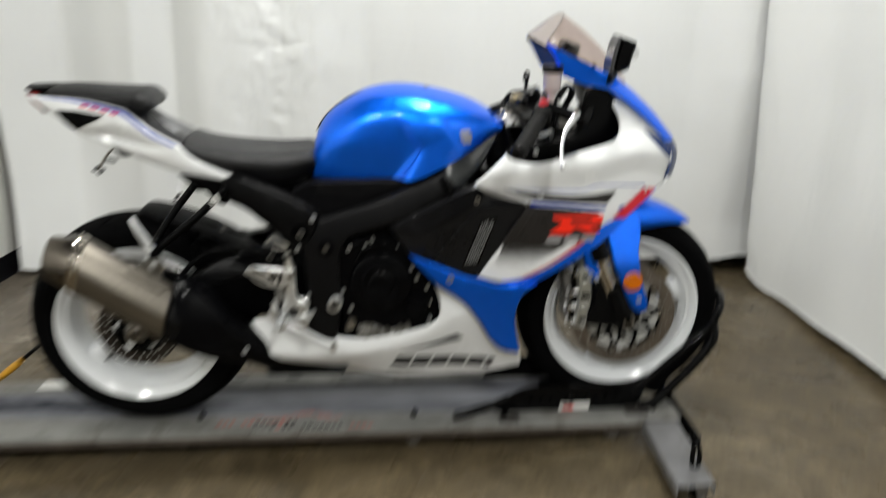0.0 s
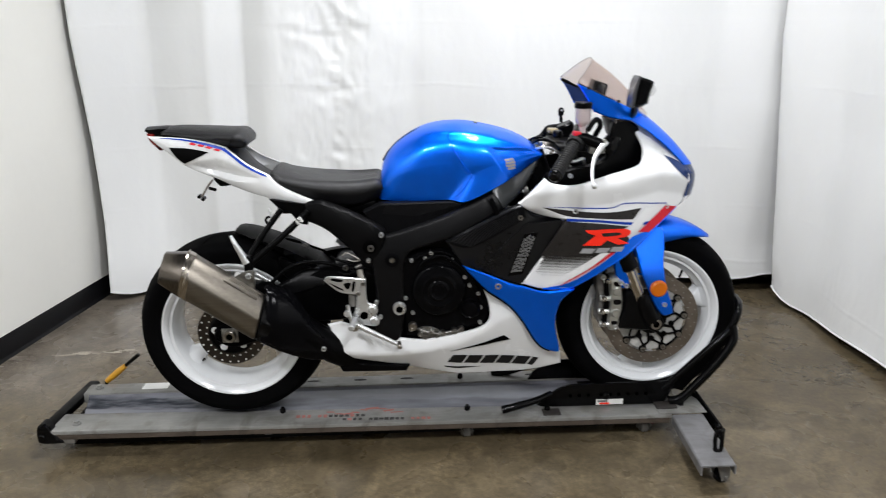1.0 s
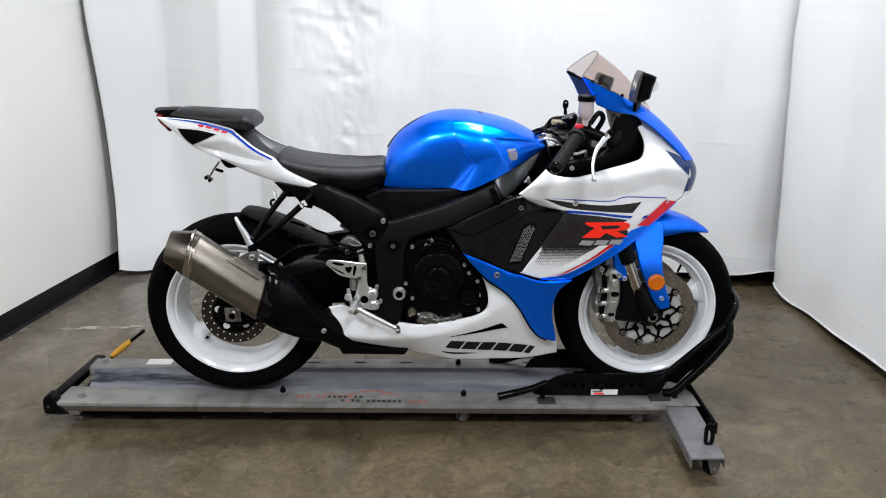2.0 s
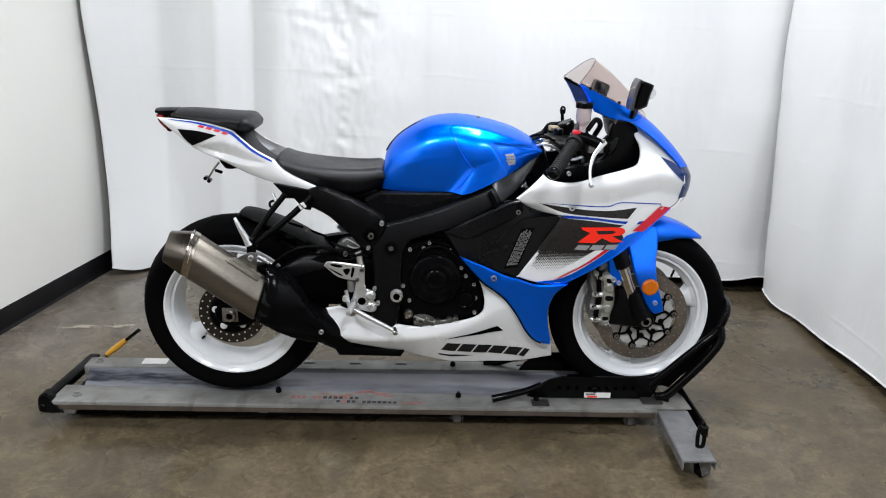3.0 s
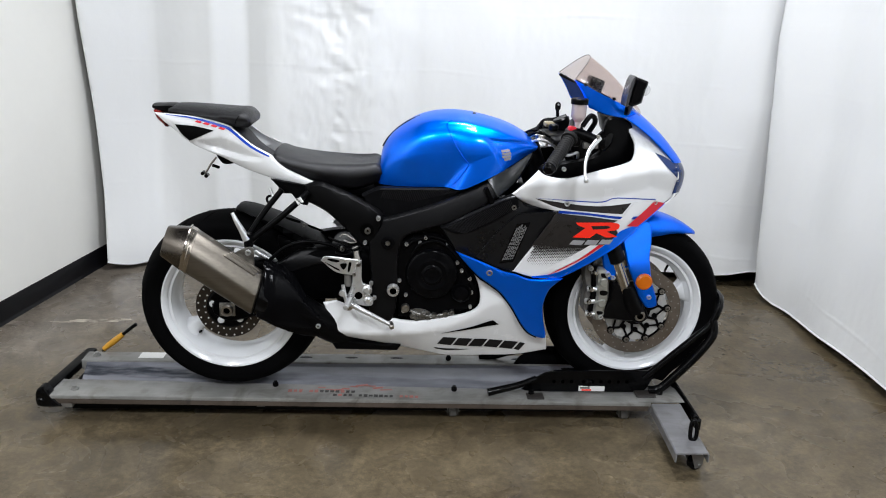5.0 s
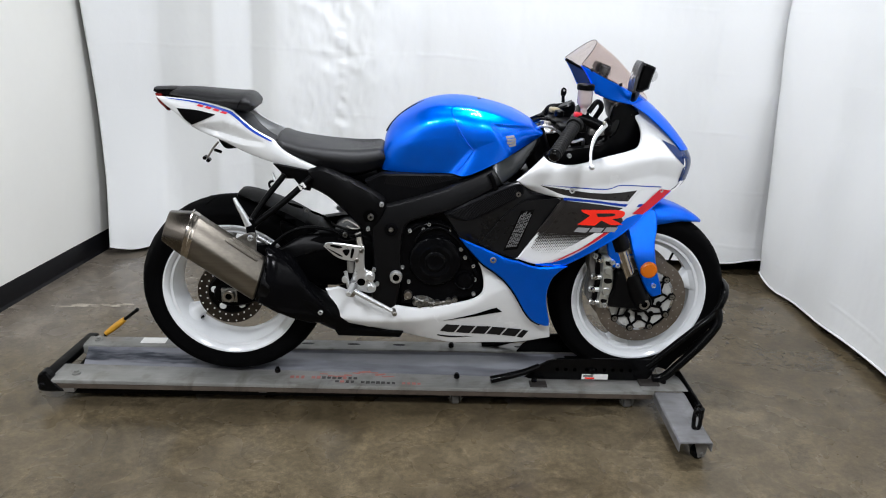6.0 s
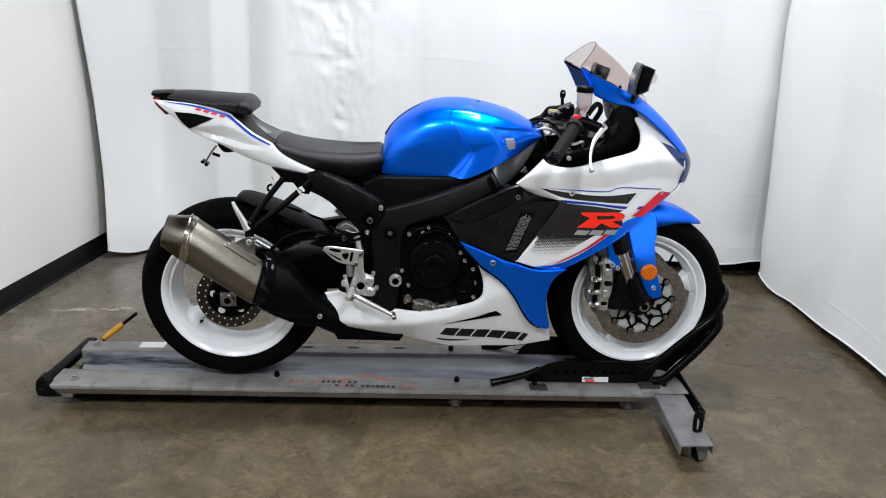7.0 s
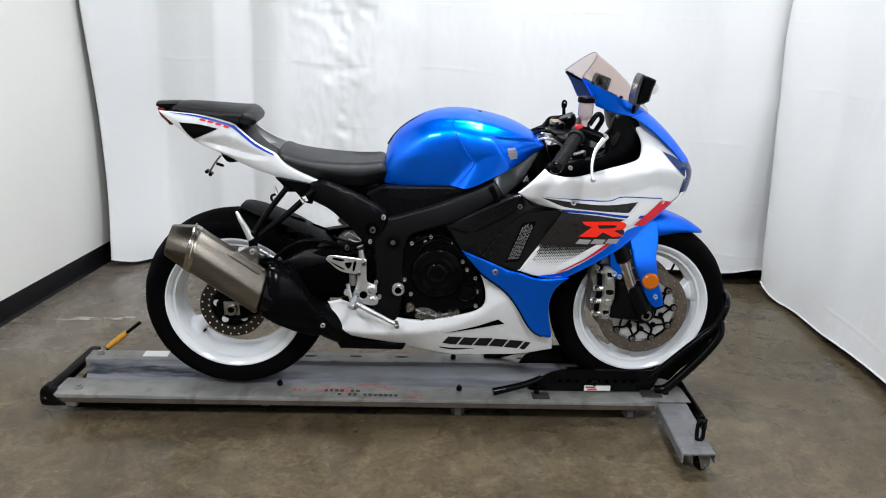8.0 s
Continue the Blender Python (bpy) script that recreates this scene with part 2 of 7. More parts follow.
M_WHITE = material("pearl_white_paint", (0.68, 0.69, 0.695), 0.25, vary=0.02, scale=5, coat=1.0)
M_BLUE = material("metallic_blue_paint", (0.0, 0.146, 0.93), 0.35, metal=0.85, vary=0.03, scale=30, coat=0.38, spec=0.3, rough_vary=0.04)
M_BLUE.node_tree.nodes["Principled BSDF"].inputs["Specular Tint"].default_value = (0.02, 0.54, 1.0, 1)
M_RED = material("red_decal", (0.88, 0.028, 0.012), 0.35, vary=0.04, spec=0.2)
M_NAVY = material("deep_blue_decal", (0.004, 0.036, 0.30), 0.3, vary=0.05, spec=0.15)
M_CRIMSON = material("crimson_decal", (0.56, 0.016, 0.030), 0.35, vary=0.04, spec=0.2)
M_BLACK = material("matte_black_plastic", (0.0009, 0.0009, 0.0011), 0.36, vary=0.3, scale=14, bump=0.12, bump_scale=400, spec=0.5, ior=1.16)
M_VENT = material("vent_black_plastic", (0.0012, 0.0012, 0.0014), 0.42, vary=0.3, scale=14, spec=0.5, ior=1.1)
M_PETAL = material("bare_carrier_alloy", (0.40, 0.40, 0.385), 0.38, metal=0.1, vary=0.2, scale=60)
M_FRAME = material("satin_black_frame", (0.002, 0.002, 0.0023), 0.32, vary=0.2, scale=10, bump=0.1, bump_scale=500, spec=0.5, ior=1.2)
M_SIDE = material("grained_black_plastic", (0.0018, 0.0018, 0.0021), 0.42, vary=0.3, scale=20, bump=0.2, bump_scale=600, spec=0.5, ior=1.18)
M_SPAR = material("satin_frame_casting", (0.0032, 0.0032, 0.0036), 0.34, vary=0.25, scale=8, bump=0.15, bump_scale=500, spec=0.5, ior=1.23)
M_VENTGLOSS = material("gloss_vent_plastic", (0.0045, 0.0046, 0.0052), 0.3, vary=0.25, scale=8, spec=0.5, ior=1.33)
M_DUCT = material("gloss_black_plastic", (0.015, 0.017, 0.017), 0.3, vary=0.2, scale=10, spec=0.6)
M_ENGINE = material("black_engine_paint", (0.002, 0.002, 0.0024), 0.13, vary=0.3, scale=20, bump=0.08, bump_scale=200, spec=0.5, ior=1.14)
M_GLOSSBLACK = material("gloss_black_steel", (0.002, 0.002, 0.0022), 0.13, vary=0.2, spec=0.3, ior=1.28)
M_GRAPHIC = material("charcoal_decal", (0.018, 0.016, 0.015), 0.3, vary=0.15, scale=60, spec=0.2)
M_SEAT = material("black_vinyl_seat", (0.0050, 0.0050, 0.0058), 0.42, vary=0.25, scale=20, bump=0.4, bump_scale=700, spec=0.33)
M_TITAN = material("brushed_titanium", (0.19, 0.172, 0.145), 0.4, metal=1.0, vary=0.15, scale=5, streak=(1, 30, 30))
M_ALU = material("machined_aluminium", (0.62, 0.63, 0.63), 0.30, metal=0.8, vary=0.12, scale=20)
M_STEEL = material("brake_disc_steel", (0.34, 0.32, 0.29), 0.35, metal=1.0, vary=0.15, scale=30)
M_REARDISC = material("dark_disc_steel", (0.060, 0.052, 0.045), 0.4, metal=1.0, vary=0.2, scale=30)
M_BRONZE = material("worn_disc_steel", (0.22, 0.19, 0.16), 0.4, metal=1.0, vary=0.2, scale=30)
M_OILY = material("oily_alloy", (0.24, 0.235, 0.22), 0.4, metal=1.0, vary=0.4, scale=60, bump=0.4, bump_scale=200)
M_RIB = material("satin_black_rib", (0.008, 0.008, 0.009), 0.35, vary=0.2, spec=0.25)
M_CHROME = material("chrome", (0.8, 0.8, 0.8), 0.08, metal=1.0, vary=0.03)
M_DOLLY = stained("grey_painted_steel", (0.150, 0.150, 0.142), (0.235, 0.235, 0.222), (0.085, 0.075, 0.06), 0.75)
M_RUST = stained("rusty_steel", (0.050, 0.036, 0.026), (0.085, 0.066, 0.050), (0.022, 0.015, 0.010), 0.8, 0.6)
M_CHANNEL = channel_paint("scuffed_channel_paint")
M_OUTRIG = stained("dull_grey_steel", (0.125, 0.125, 0.128), (0.185, 0.185, 0.19), (0.075, 0.07, 0.06), 0.5)
M_CASTER = material("caster_steel", (0.14, 0.135, 0.125), 0.5, metal=0.3, vary=0.3)
M_ORANGE = material("orange_reflector", (0.52, 0.12, 0.003), 0.3, vary=0.05, coat=0.0, spec=0.25)
M_YELLOW = material("yellow_handle", (0.55, 0.27, 0.02), 0.45, vary=0.2)
M_LABEL = material("paper_label", (0.7, 0.7, 0.68), 0.6, vary=0.05)
M_GREYTEXT = material("grey_print", (0.12, 0.12, 0.12), 0.5)
M_LIGHTBODY = material("lamp_housing", (0.8, 0.8, 0.8), 0.5)
M_SCREEN = tinted("smoked_screen", (0.91, 0.86, 0.84))
M_CLEAR = tinted("clear_lens", (0.88, 0.88, 0.88))
M_LAMPRED = material("red_tail_lens", (0.16, 0.012, 0.01), 0.15, vary=0.05, coat=1.0)
M_LAMPDARK = material("headlamp_lens", (0.008, 0.025, 0.10), 0.12, vary=0.1, spec=0.3)

M_CARBON = material("ribbed_black_trim", (0.004, 0.004, 0.0045), 0.34, vary=0.4, scale=30, streak=(4, 1, 1), bump=0.3, bump_scale=120, spec=0.5, ior=1.08)
M_CONE = material("heat_darkened_titanium", (0.13, 0.115, 0.10), 0.22, metal=1.0, vary=0.15, scale=12)
M_TITANPOL = material("polished_titanium", (0.42, 0.38, 0.33), 0.15, metal=1.0, vary=0.08, scale=8)
M_TAILDECK = material("textured_tail_deck", (0.014, 0.014, 0.016), 0.55, vary=0.3, scale=60, bump=0.4, bump_scale=300, spec=0.25)
M_BRASS = material("dull_brass_alloy", (0.36, 0.30, 0.19), 0.4, metal=0.8, vary=0.2, scale=40)
M_CALIPER = material("pale_gold_caliper", (0.42, 0.425, 0.39), 0.34, metal=0.8, vary=0.1, scale=30)
M_SILVERPRINT = material("silver_print", (0.34, 0.34, 0.355), 0.35, metal=0.3, vary=0.1)
M_GRIP = material("grip_rubber", (0.006, 0.006, 0.006), 0.6, vary=0.2, bump=0.4, bump_scale=500, spec=0.2)
M_CUP = material("smoky_fluid_cup", (0.44, 0.37, 0.37), 0.15, vary=0.1, coat=0.6)
M_MIRRORGLASS = material("mirror_glass", (0.035, 0.035, 0.038), 0.25, vary=0.1, spec=0.3, metal=0.0)


def emitter(name, color, strength):
    m = bpy.data.materials.new(name)
    m.use_nodes = True
    b = m.node_tree.nodes["Principled BSDF"]
    b.inputs["Emission Color"].default_value = (*color, 1)
    b.inputs["Emission Strength"].default_value = strength
    return m


M_TUBE = emitter("lamp_diffuser", (0.93, 0.95, 1.0), 9.0)


# ---------- helpers for meshes ----------
def lerp(v, table):
    return float(np.interp(v, [a for a, _ in table], [b for _, b in table]))


def mesh_from(bm, name, mat, smooth=35):
    bmesh.ops.remove_doubles(bm, verts=bm.verts, dist=1e-5)
    bmesh.ops.recalc_face_normals(bm, faces=bm.faces)
    me = bpy.data.meshes.new(name)
    bm.to_mesh(me)
    bm.free()
    me.materials.append(mat)
    if smooth:
        me.shade_smooth()
        me.set_sharp_from_angle(angle=radians(smooth))
    return me


def part(name, bm, mat, parent=None, label="", smooth=35):
    ob = new(name, mesh_from(bm, name, mat, smooth))
    if parent is not None:
        ob.parent = parent
    return tagged(ob, label)


def thing(name, label, category, group="", kind="", at=(0, 0, 0)):
    e = new(name)
    e.location = at
    return tagged(e, label, category, group, kind)


def box(x0, x1, y0, y1, z0, z1, r=0.0, bm=None, seg=2):
    own = bm is None
    b = bmesh.new()
    bmesh.ops.create_cube(b, size=1, matrix=Matrix.LocRotScale(((x0 + x1) / 2, (y0 + y1) / 2, (z0 + z1) / 2), None, (abs(x1 - x0), abs(y1 - y0), abs(z1 - z0))))
    if r:
        bmesh.ops.bevel(b, geom=b.edges[:], offset=r, segments=seg, affect="EDGES", profile=0.5)
    return b if own else merge(bm, b)


def merge(bm, other, m=None):
    if m is not None:
        bmesh.ops.transform(other, matrix=m, verts=other.verts)
    me = bpy.data.meshes.new("tmp")
    other.to_mesh(me)
    other.free()
    bm.from_mesh(me)
    bpy.data.meshes.remove(me)
    return bm


def frame_of(a, b):
    """A matrix whose z runs from a to b."""
    a, b = Vector(a), Vector(b)
    return Matrix.Translation(a) @ (b - a).to_track_quat("Z", "X").to_matrix().to_4x4(), (b - a).length


def revolve(profile, axis_at=(0, 0, 0), axis="y", seg=64, closed=False, bm=None):
    """Spins (radius, along) pairs round the axis through axis_at."""
    b = bmesh.new()
    rings = []
    for r, h in profile:
        ring = []
        for i in range(seg):
            a = 2 * math.pi * i / seg
            c, s = r * math.cos(a), r * math.sin(a)
            p = (c, h, s) if axis == "y" else ((h, c, s) if axis == "x" else (c, s, h))
            ring.append(b.verts.new(Vector(p) + Vector(axis_at)))
        rings.append(ring)
    pairs = list(zip(rings, rings[1:])) + ([(rings[-1], rings[0])] if closed else [])
    for p, q in pairs:
        for i in range(seg):
            j = (i + 1) % seg
            b.faces.new((p[i], p[j], q[j], q[i]))
    if not closed:
        for ring in (rings[0], rings[-1]):
            if (ring[0].co - ring[seg // 2].co).length > 1e-5:
                b.faces.new(ring)
    return b if bm is None else merge(bm, b)


def rod(a, b, r, r2=None, seg=16, bevel=0.0, bm=None):
    """A round bar from a to b with softened ends."""
    m, length = frame_of(a, b)
    r2 = r if r2 is None else r2
    e = min(bevel, r * 0.9, r2 * 0.9)
    prof = [(r - e, 0), (r, e), (r2, length - e), (r2 - e, length)] if e else [(r, 0), (r2, length)]
    t = revolve(prof, axis="z", seg=seg)
    bmesh.ops.transform(t, matrix=m, verts=t.verts)
    return t if bm is None else merge(bm, t)


def bolt(at, r=0.008, h=0.006, bm=None, seg=12):
    """A socket head: a rounded disc with a recess, facing -y."""
    x, y, z = at
    prof = [(r * 0.40, h * 0.8), (r * 0.48, -h * 0.9), (r * 0.55, -h), (r * 0.85, -h), (r, -h * 0.6), (r, h)]
    t = revolve(prof, (x, y, z), "y", seg)
    return t if bm is None else merge(bm, t)


def smooth_path(pts, n=8, closed=False):
    """A Catmull-Rom curve through pts; a point written twice is a corner."""
    runs, run = [], []
    pts = [Vector(p) for p in pts]
    if closed:
        k = next((i for i in range(len(pts)) if (pts[i] - pts[i - 1]).length < 1e-6), 0)
        pts = pts[k:] + pts[:k] + [pts[k]]
    for p in pts:
        if run and (run[-1] - p).length < 1e-6:
            runs.append(run)
            run = [p]
        else:
            run.append(p)
    runs.append(run)
    out = []
    loop = closed and len(runs) == 1
    for run in runs:
        if len(run) < 2:
            continue
        for i in range(len(run) - 1):
            p1, p2 = run[i], run[i + 1]
            p0 = run[i - 1] if i else (run[-2] if loop else p1 * 2 - p2)
            p3 = run[i + 2] if i + 2 < len(run) else (run[1] if loop else p2 * 2 - p1)
            for k in range(n):
                t = k / n
                out.append(0.5 * ((2 * p1) + (p2 - p0) * t + (2 * p0 - 5 * p1 + 4 * p2 - p3) * t * t + (3 * p1 - p0 - 3 * p2 + p3) * t ** 3))
    if not closed:
        out.append(runs[-1][-1])
    return out


def tube(pts, r, seg=12, n=6, bm=None, ends=True, flat=1.0):
    """A bent bar or hose along a smooth path."""
    path = smooth_path(pts, n) if n > 1 else [Vector(p) for p in pts]
    path = [p for i, p in enumerate(path) if i == 0 or (p - path[i - 1]).length > 1e-6]
    b = bmesh.new()
    rings = []
    up = Vector((0, 1, 0))
    for i, p in enumerate(path):
        d = (path[min(i + 1, len(path) - 1)] - path[max(i - 1, 0)]).normalized()
        if abs(d.dot(up)) > 0.95:
            up = Vector((1, 0, 0))
        u = (up - d * up.dot(d)).normalized()
        v = d.cross(u)
        up = u
        rr = r(i / (len(path) - 1)) if callable(r) else r
        rings.append([b.verts.new(p + (u * math.cos(a) * flat + v * math.sin(a)) * rr) for a in (2 * math.pi * k / seg for k in range(seg))])
    for p, q in zip(rings, rings[1:]):
        for i in range(seg):
            j = (i + 1) % seg
            b.faces.new((p[i], p[j], q[j], q[i]))
    if ends:
        b.faces.new(rings[0][::-1])
        b.faces.new(rings[-1])
    return b if bm is None else merge(bm, b)


def outline(pts, n=6):
    """A closed outline in the x-z plane through control points; a point written twice is a corner."""
    return [(v.x, v.y) for v in smooth_path([(x, z, 0) for x, z in pts], n, closed=True)]


def edge_distance(px, pz, poly):
    a = np.array(poly)
    b = np.roll(a, -1, axis=0)
    p = np.stack([px, pz], 1)[:, None, :]
    d = b - a
    t = np.clip(((p - a) * d).sum(2) / np.maximum((d * d).sum(1), 1e-12), 0, 1)
    return np.sqrt((((a + t[..., None] * d) - p) ** 2).sum(2)).min(1)


def planar(poly, step, rings=()):
    """A flat sheet in the x-z plane, bounded by poly, cut into a grid, with rings that follow its edge."""
    b = bmesh.new()
    b.faces.new([b.verts.new((x, 0, z)) for x, z in poly])
    last = 0.0
    for w in rings:
        big = max(b.faces, key=lambda g: g.calc_area())
        bmesh.ops.inset_region(b, faces=[big], thickness=w - last, use_even_offset=False, use_boundary=True)
        last = w
    xs = [p[0] for p in poly]
    zs = [p[1] for p in poly]
    for lo, hi, no in ((min(xs), max(xs), (1, 0, 0)), (min(zs), max(zs), (0, 0, 1))):
        k = max(1, int((hi - lo) / step))
        for i in range(1, k):
            c = lo + (hi - lo) * i / k
            bmesh.ops.bisect_plane(b, geom=b.verts[:] + b.edges[:] + b.faces[:], plane_co=Vector(no) * c, plane_no=no)
    return b


def loft(stations, corner=0.014, n=6):
    """A padded form along x: stations of (x, half width, crown height, edge height, underside, half width below)."""
    a = smooth_path([(x, w, zc) for x, w, zc, ze, zb, wb in stations], n)
    c = smooth_path([(ze, zb, wb) for x, w, zc, ze, zb, wb in stations], n)
    b = bmesh.new()
    rings = []
    for p, q in zip(a, c):
        x, w, zc = p
        ze, zb, wb = q
        k = min(corner, w * 0.4, max(0.002, (ze - zb) * 0.4))
        half = [(0, zc), (w * 0.35, zc - 0.12 * (zc - ze)), (w * 0.7, zc - 0.5 * (zc - ze)), (w - k, ze + 0.0006), (w - k * 0.3, ze - k * 0.28), (w, ze - k), (w * 0.6 + wb * 0.4, ze * 0.5 + zb * 0.5), (wb, zb + k * 0.5), (wb - k * 0.5, zb), (wb * 0.5, zb)]
        prof = half + [(-y, z) for y, z in half[:0:-1]]
        rings.append([b.verts.new((x, y, z)) for y, z in prof])
    m = len(rings[0])
    for p, q in zip(rings, rings[1:]):
        for i in range(m):
            b.faces.new((p[i], p[(i + 1) % m], q[(i + 1) % m], q[i]))
    b.faces.new(rings[0])
    b.faces.new(rings[-1])
    return b


def panel(pts, y, thick=0.006, r=0.006, step=0.03, n=6, side=-1, crown=0.0, crown_r=0.08):
    """A body panel: an outline in side view laid on the surface y(x, z) of one flank (y is the half width), with a
    rolled edge of radius r, a crown, and a real thickness."""
    poly = outline(pts, n)
    b = planar(poly, step, (r * 0.3, r))
    vs = b.verts[:]
    px, pz = np.array([v.co.x for v in vs]), np.array([v.co.z for v in vs])
    d = edge_distance(px, pz, poly)
    for v, dd in zip(vs, d):
        base = y(v.co.x, v.co.z) if callable(y) else y
        q = 1 - min(1, dd / r)
        k = 1 - min(1, dd / crown_r)
        base += -r * (1 - math.sqrt(max(0, 1 - q * q))) + crown * (1 - k * k)
        v.co.y = side * base
    ext = bmesh.ops.extrude_face_region(b, geom=b.faces[:])
    for v in [g for g in ext["geom"] if isinstance(g, bmesh.types.BMVert)]:
        v.co.y -= side * thick
    return b


def pillow(pts, width, r, step=0.02, n=6, power=2.2, flat=0.0):
    """A body symmetric about y = 0 that swells from its outline in side view to the half width given."""
    poly = outline(pts, n)
    b = planar(poly, step, (r * 0.04, r * 0.15, r * 0.4) if r < 0.05 else (r * 0.03, r * 0.1))
    vs = b.verts[:]
    px, pz = np.array([v.co.x for v in vs]), np.array([v.co.z for v in vs])
    d = edge_distance(px, pz, poly)
    for v, dd in zip(vs, d):
        w = width(v.co.x, v.co.z) if callable(width) else width
        q = 1 - min(1, dd / r)
        v.co.y = -w * (flat + (1 - flat) * max(0, 1 - q ** power) ** (1 / power))
    dup = bmesh.ops.duplicate(b, geom=b.verts[:] + b.edges[:] + b.faces[:])
    for v in [g for g in dup["geom"] if isinstance(g, bmesh.types.BMVert)]:
        v.co.y = -v.co.y
    if flat:
        edges = [e for e in b.edges if e.is_boundary]
        bmesh.ops.bridge_loops(b, edges=edges)
    return b


def mirrored(bm):
    """A copy of bm on the other flank."""
    c = bm.copy()
    for v in c.verts:
        v.co.y = -v.co.y
    bmesh.ops.reverse_faces(c, faces=c.faces)
    return c


def surface_of(objects):
    """Trees of the given meshes, to lay thin things on them."""
    return [BVHTree.FromPolygons([v.co for v in o.data.vertices], [p.vertices for p in o.data.polygons]) for o in objects]


def drape(pts, trees, lift=0.0012, thick=0.0008, step=0.010, n=4, side=-1):
    """A thin film, outlined in side view, laid on the outermost of the given surfaces."""
    poly = outline(pts, n)
    b = planar(poly, step)
    return lay(b, trees, lift, thick, side)


def lay(b, trees, lift=0.0012, thick=0.0008, side=-1):
    for v in b.verts:
        ys = []
        for t in trees:
            hit = t.ray_cast(Vector((v.co.x, side * 2, v.co.z)), Vector((0, -side, 0)))
            if hit[0] is not None:
                ys.append(hit[0].y * side)
        if not ys:
            ys = [t.find_nearest(Vector((v.co.x, side * 0.25, v.co.z)))[0].y * side for t in trees]
        v.co.y = side * (max(ys) + lift)
    ext = bmesh.ops.extrude_face_region(b, geom=b.faces[:])
    for v in [g for g in ext["geom"] if isinstance(g, bmesh.types.BMVert)]:
        v.co.y -= side * thick
    return b


# ---------- the room ----------
# the booth stands a little askew to the motorcycle
ROOM = pose(0, 0, 0, 0, 0, -5.5)


def structure(name, bm, mat, label, category, smooth=0):
    ob = part(name, bm, mat, None, label, smooth)
    ob.matrix_world = ROOM
    return tagged(ob, label, category, kind="structure")


XW, XE, YN, YS, ZC = -1.195, 2.85, 2.7, -4.6, 3.3
# the painted wall is not quite square to the backdrop
WEST = Matrix.Translation((XW, 0.66, 0)) @ pose(0, 0, 0, 0, 0, -3.7) @ Matrix.Translation((-XW, -0.66, 0))
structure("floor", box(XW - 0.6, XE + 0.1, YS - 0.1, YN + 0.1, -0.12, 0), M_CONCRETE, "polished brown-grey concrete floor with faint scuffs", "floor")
structure("ceiling", box(XW - 0.6, XE + 0.1, YS - 0.1, YN + 0.1, ZC, ZC + 0.1), M_CEIL, "dark painted ceiling high above the booth", "ceiling")
structure("wall_west", box(XW - 0.1, XW, YS - 0.1, YN, 0, ZC), M_WALL, "smooth off-white painted wall", "wall").matrix_world = ROOM @ WEST
# unseen wall added; its dark colour stands for shade in the curtain's gaps
structure("wall_north", box(XW + 0.2, XE, YN, YN + 0.1, 0, ZC), M_DARKWALL, "unseen wall behind the curtain, coloured dark to shade its gaps", "wall")
structure("wall_east", box(XE, XE + 0.1, YS, YN, 0, ZC), M_WALL, "plain wall behind the side curtain", "wall")
# unseen wall added behind the camera, grey to limit its bounce light
structure("wall_south", box(XW - 0.45, XE, YS - 0.1, YS, 0, ZC), M_BACKWALL, "unseen grey wall added to close the room", "wall")


def baseboard():
    b = bmesh.new()
    prof = [(0, 0), (0.014, 0), (0.011, 0.006), (0.005, 0.012), (0.004, 0.098), (0.002, 0.102), (0, 0.102)]
    a = [b.verts.new((XW + 0.001 + p, YS, z)) for p, z in prof]
    c = [b.verts.new((XW + 0.001 + p, YN, z)) for p, z in prof]
    for i in range(len(prof)):
        j = (i + 1) % len(prof)
        b.faces.new((a[i], a[j], c[j], c[i]))
    b.faces.new(a[::-1])
    b.faces.new(c)
    structure("baseboard", b, M_BASEBOARD, "black rubber baseboard along the painted wall", "baseboard", 30).matrix_world = ROOM @ WEST


baseboard()


def curtain(name, length, height, hem, folds, m, label, start=lambda z: 0.0):
    """A hanging sheet with soft uneven folds, a stitched hem and a real thickness. Runs along x, faces -y."""
    b = bmesh.new()
    nx, nz = int(length / 0.011), 230
    rows = []
    for k in range(nz + 1):
        t = k / nz
        row = []
        for i in range(nx + 1):
            z = height * t
            u = start(z) + (length - start(z)) * i / nx
            z = hem(u) + (height - hem(u)) * t
            row.append(b.verts.new((u, folds(u, z), z)))
        rows.append(row)
    for p, q in zip(rows, rows[1:]):
        for i in range(nx):
            b.faces.new((p[i], p[i + 1], q[i + 1], q[i]))
    ob = part(name, b, M_CURTAIN, None, "", 60)
    mod = ob.modifiers.new("thickness", "SOLIDIFY")
    mod.thickness = 0.002
    ob.matrix_world = ROOM @ m
    e = bmesh.new()
    n = int(length / 0.03)
    us = [start(0) + (length - start(0)) * i / n for i in range(n + 1)]
    tube([(u, folds(u, hem(u) + 0.004) - 0.001, hem(u) + 0.003) for u in us], 0.0045, seg=6, n=1, bm=e)
    part("hem_roll", e, M_CURTAIN, ob)
    return tagged(ob, label, "curtain", kind="structure")


def crumple(u, z, seed):
    """Fine creases of a sheet that was folded for storage."""
    v = Vector((u * 11.0, z * 4.5, seed))
    return 0.0042 * noise.noise(v) + 0.0038 * noise.noise(v * 2.3 + Vector((3, 1, 0))) + 0.0026 * noise.noise(v * 4.7)


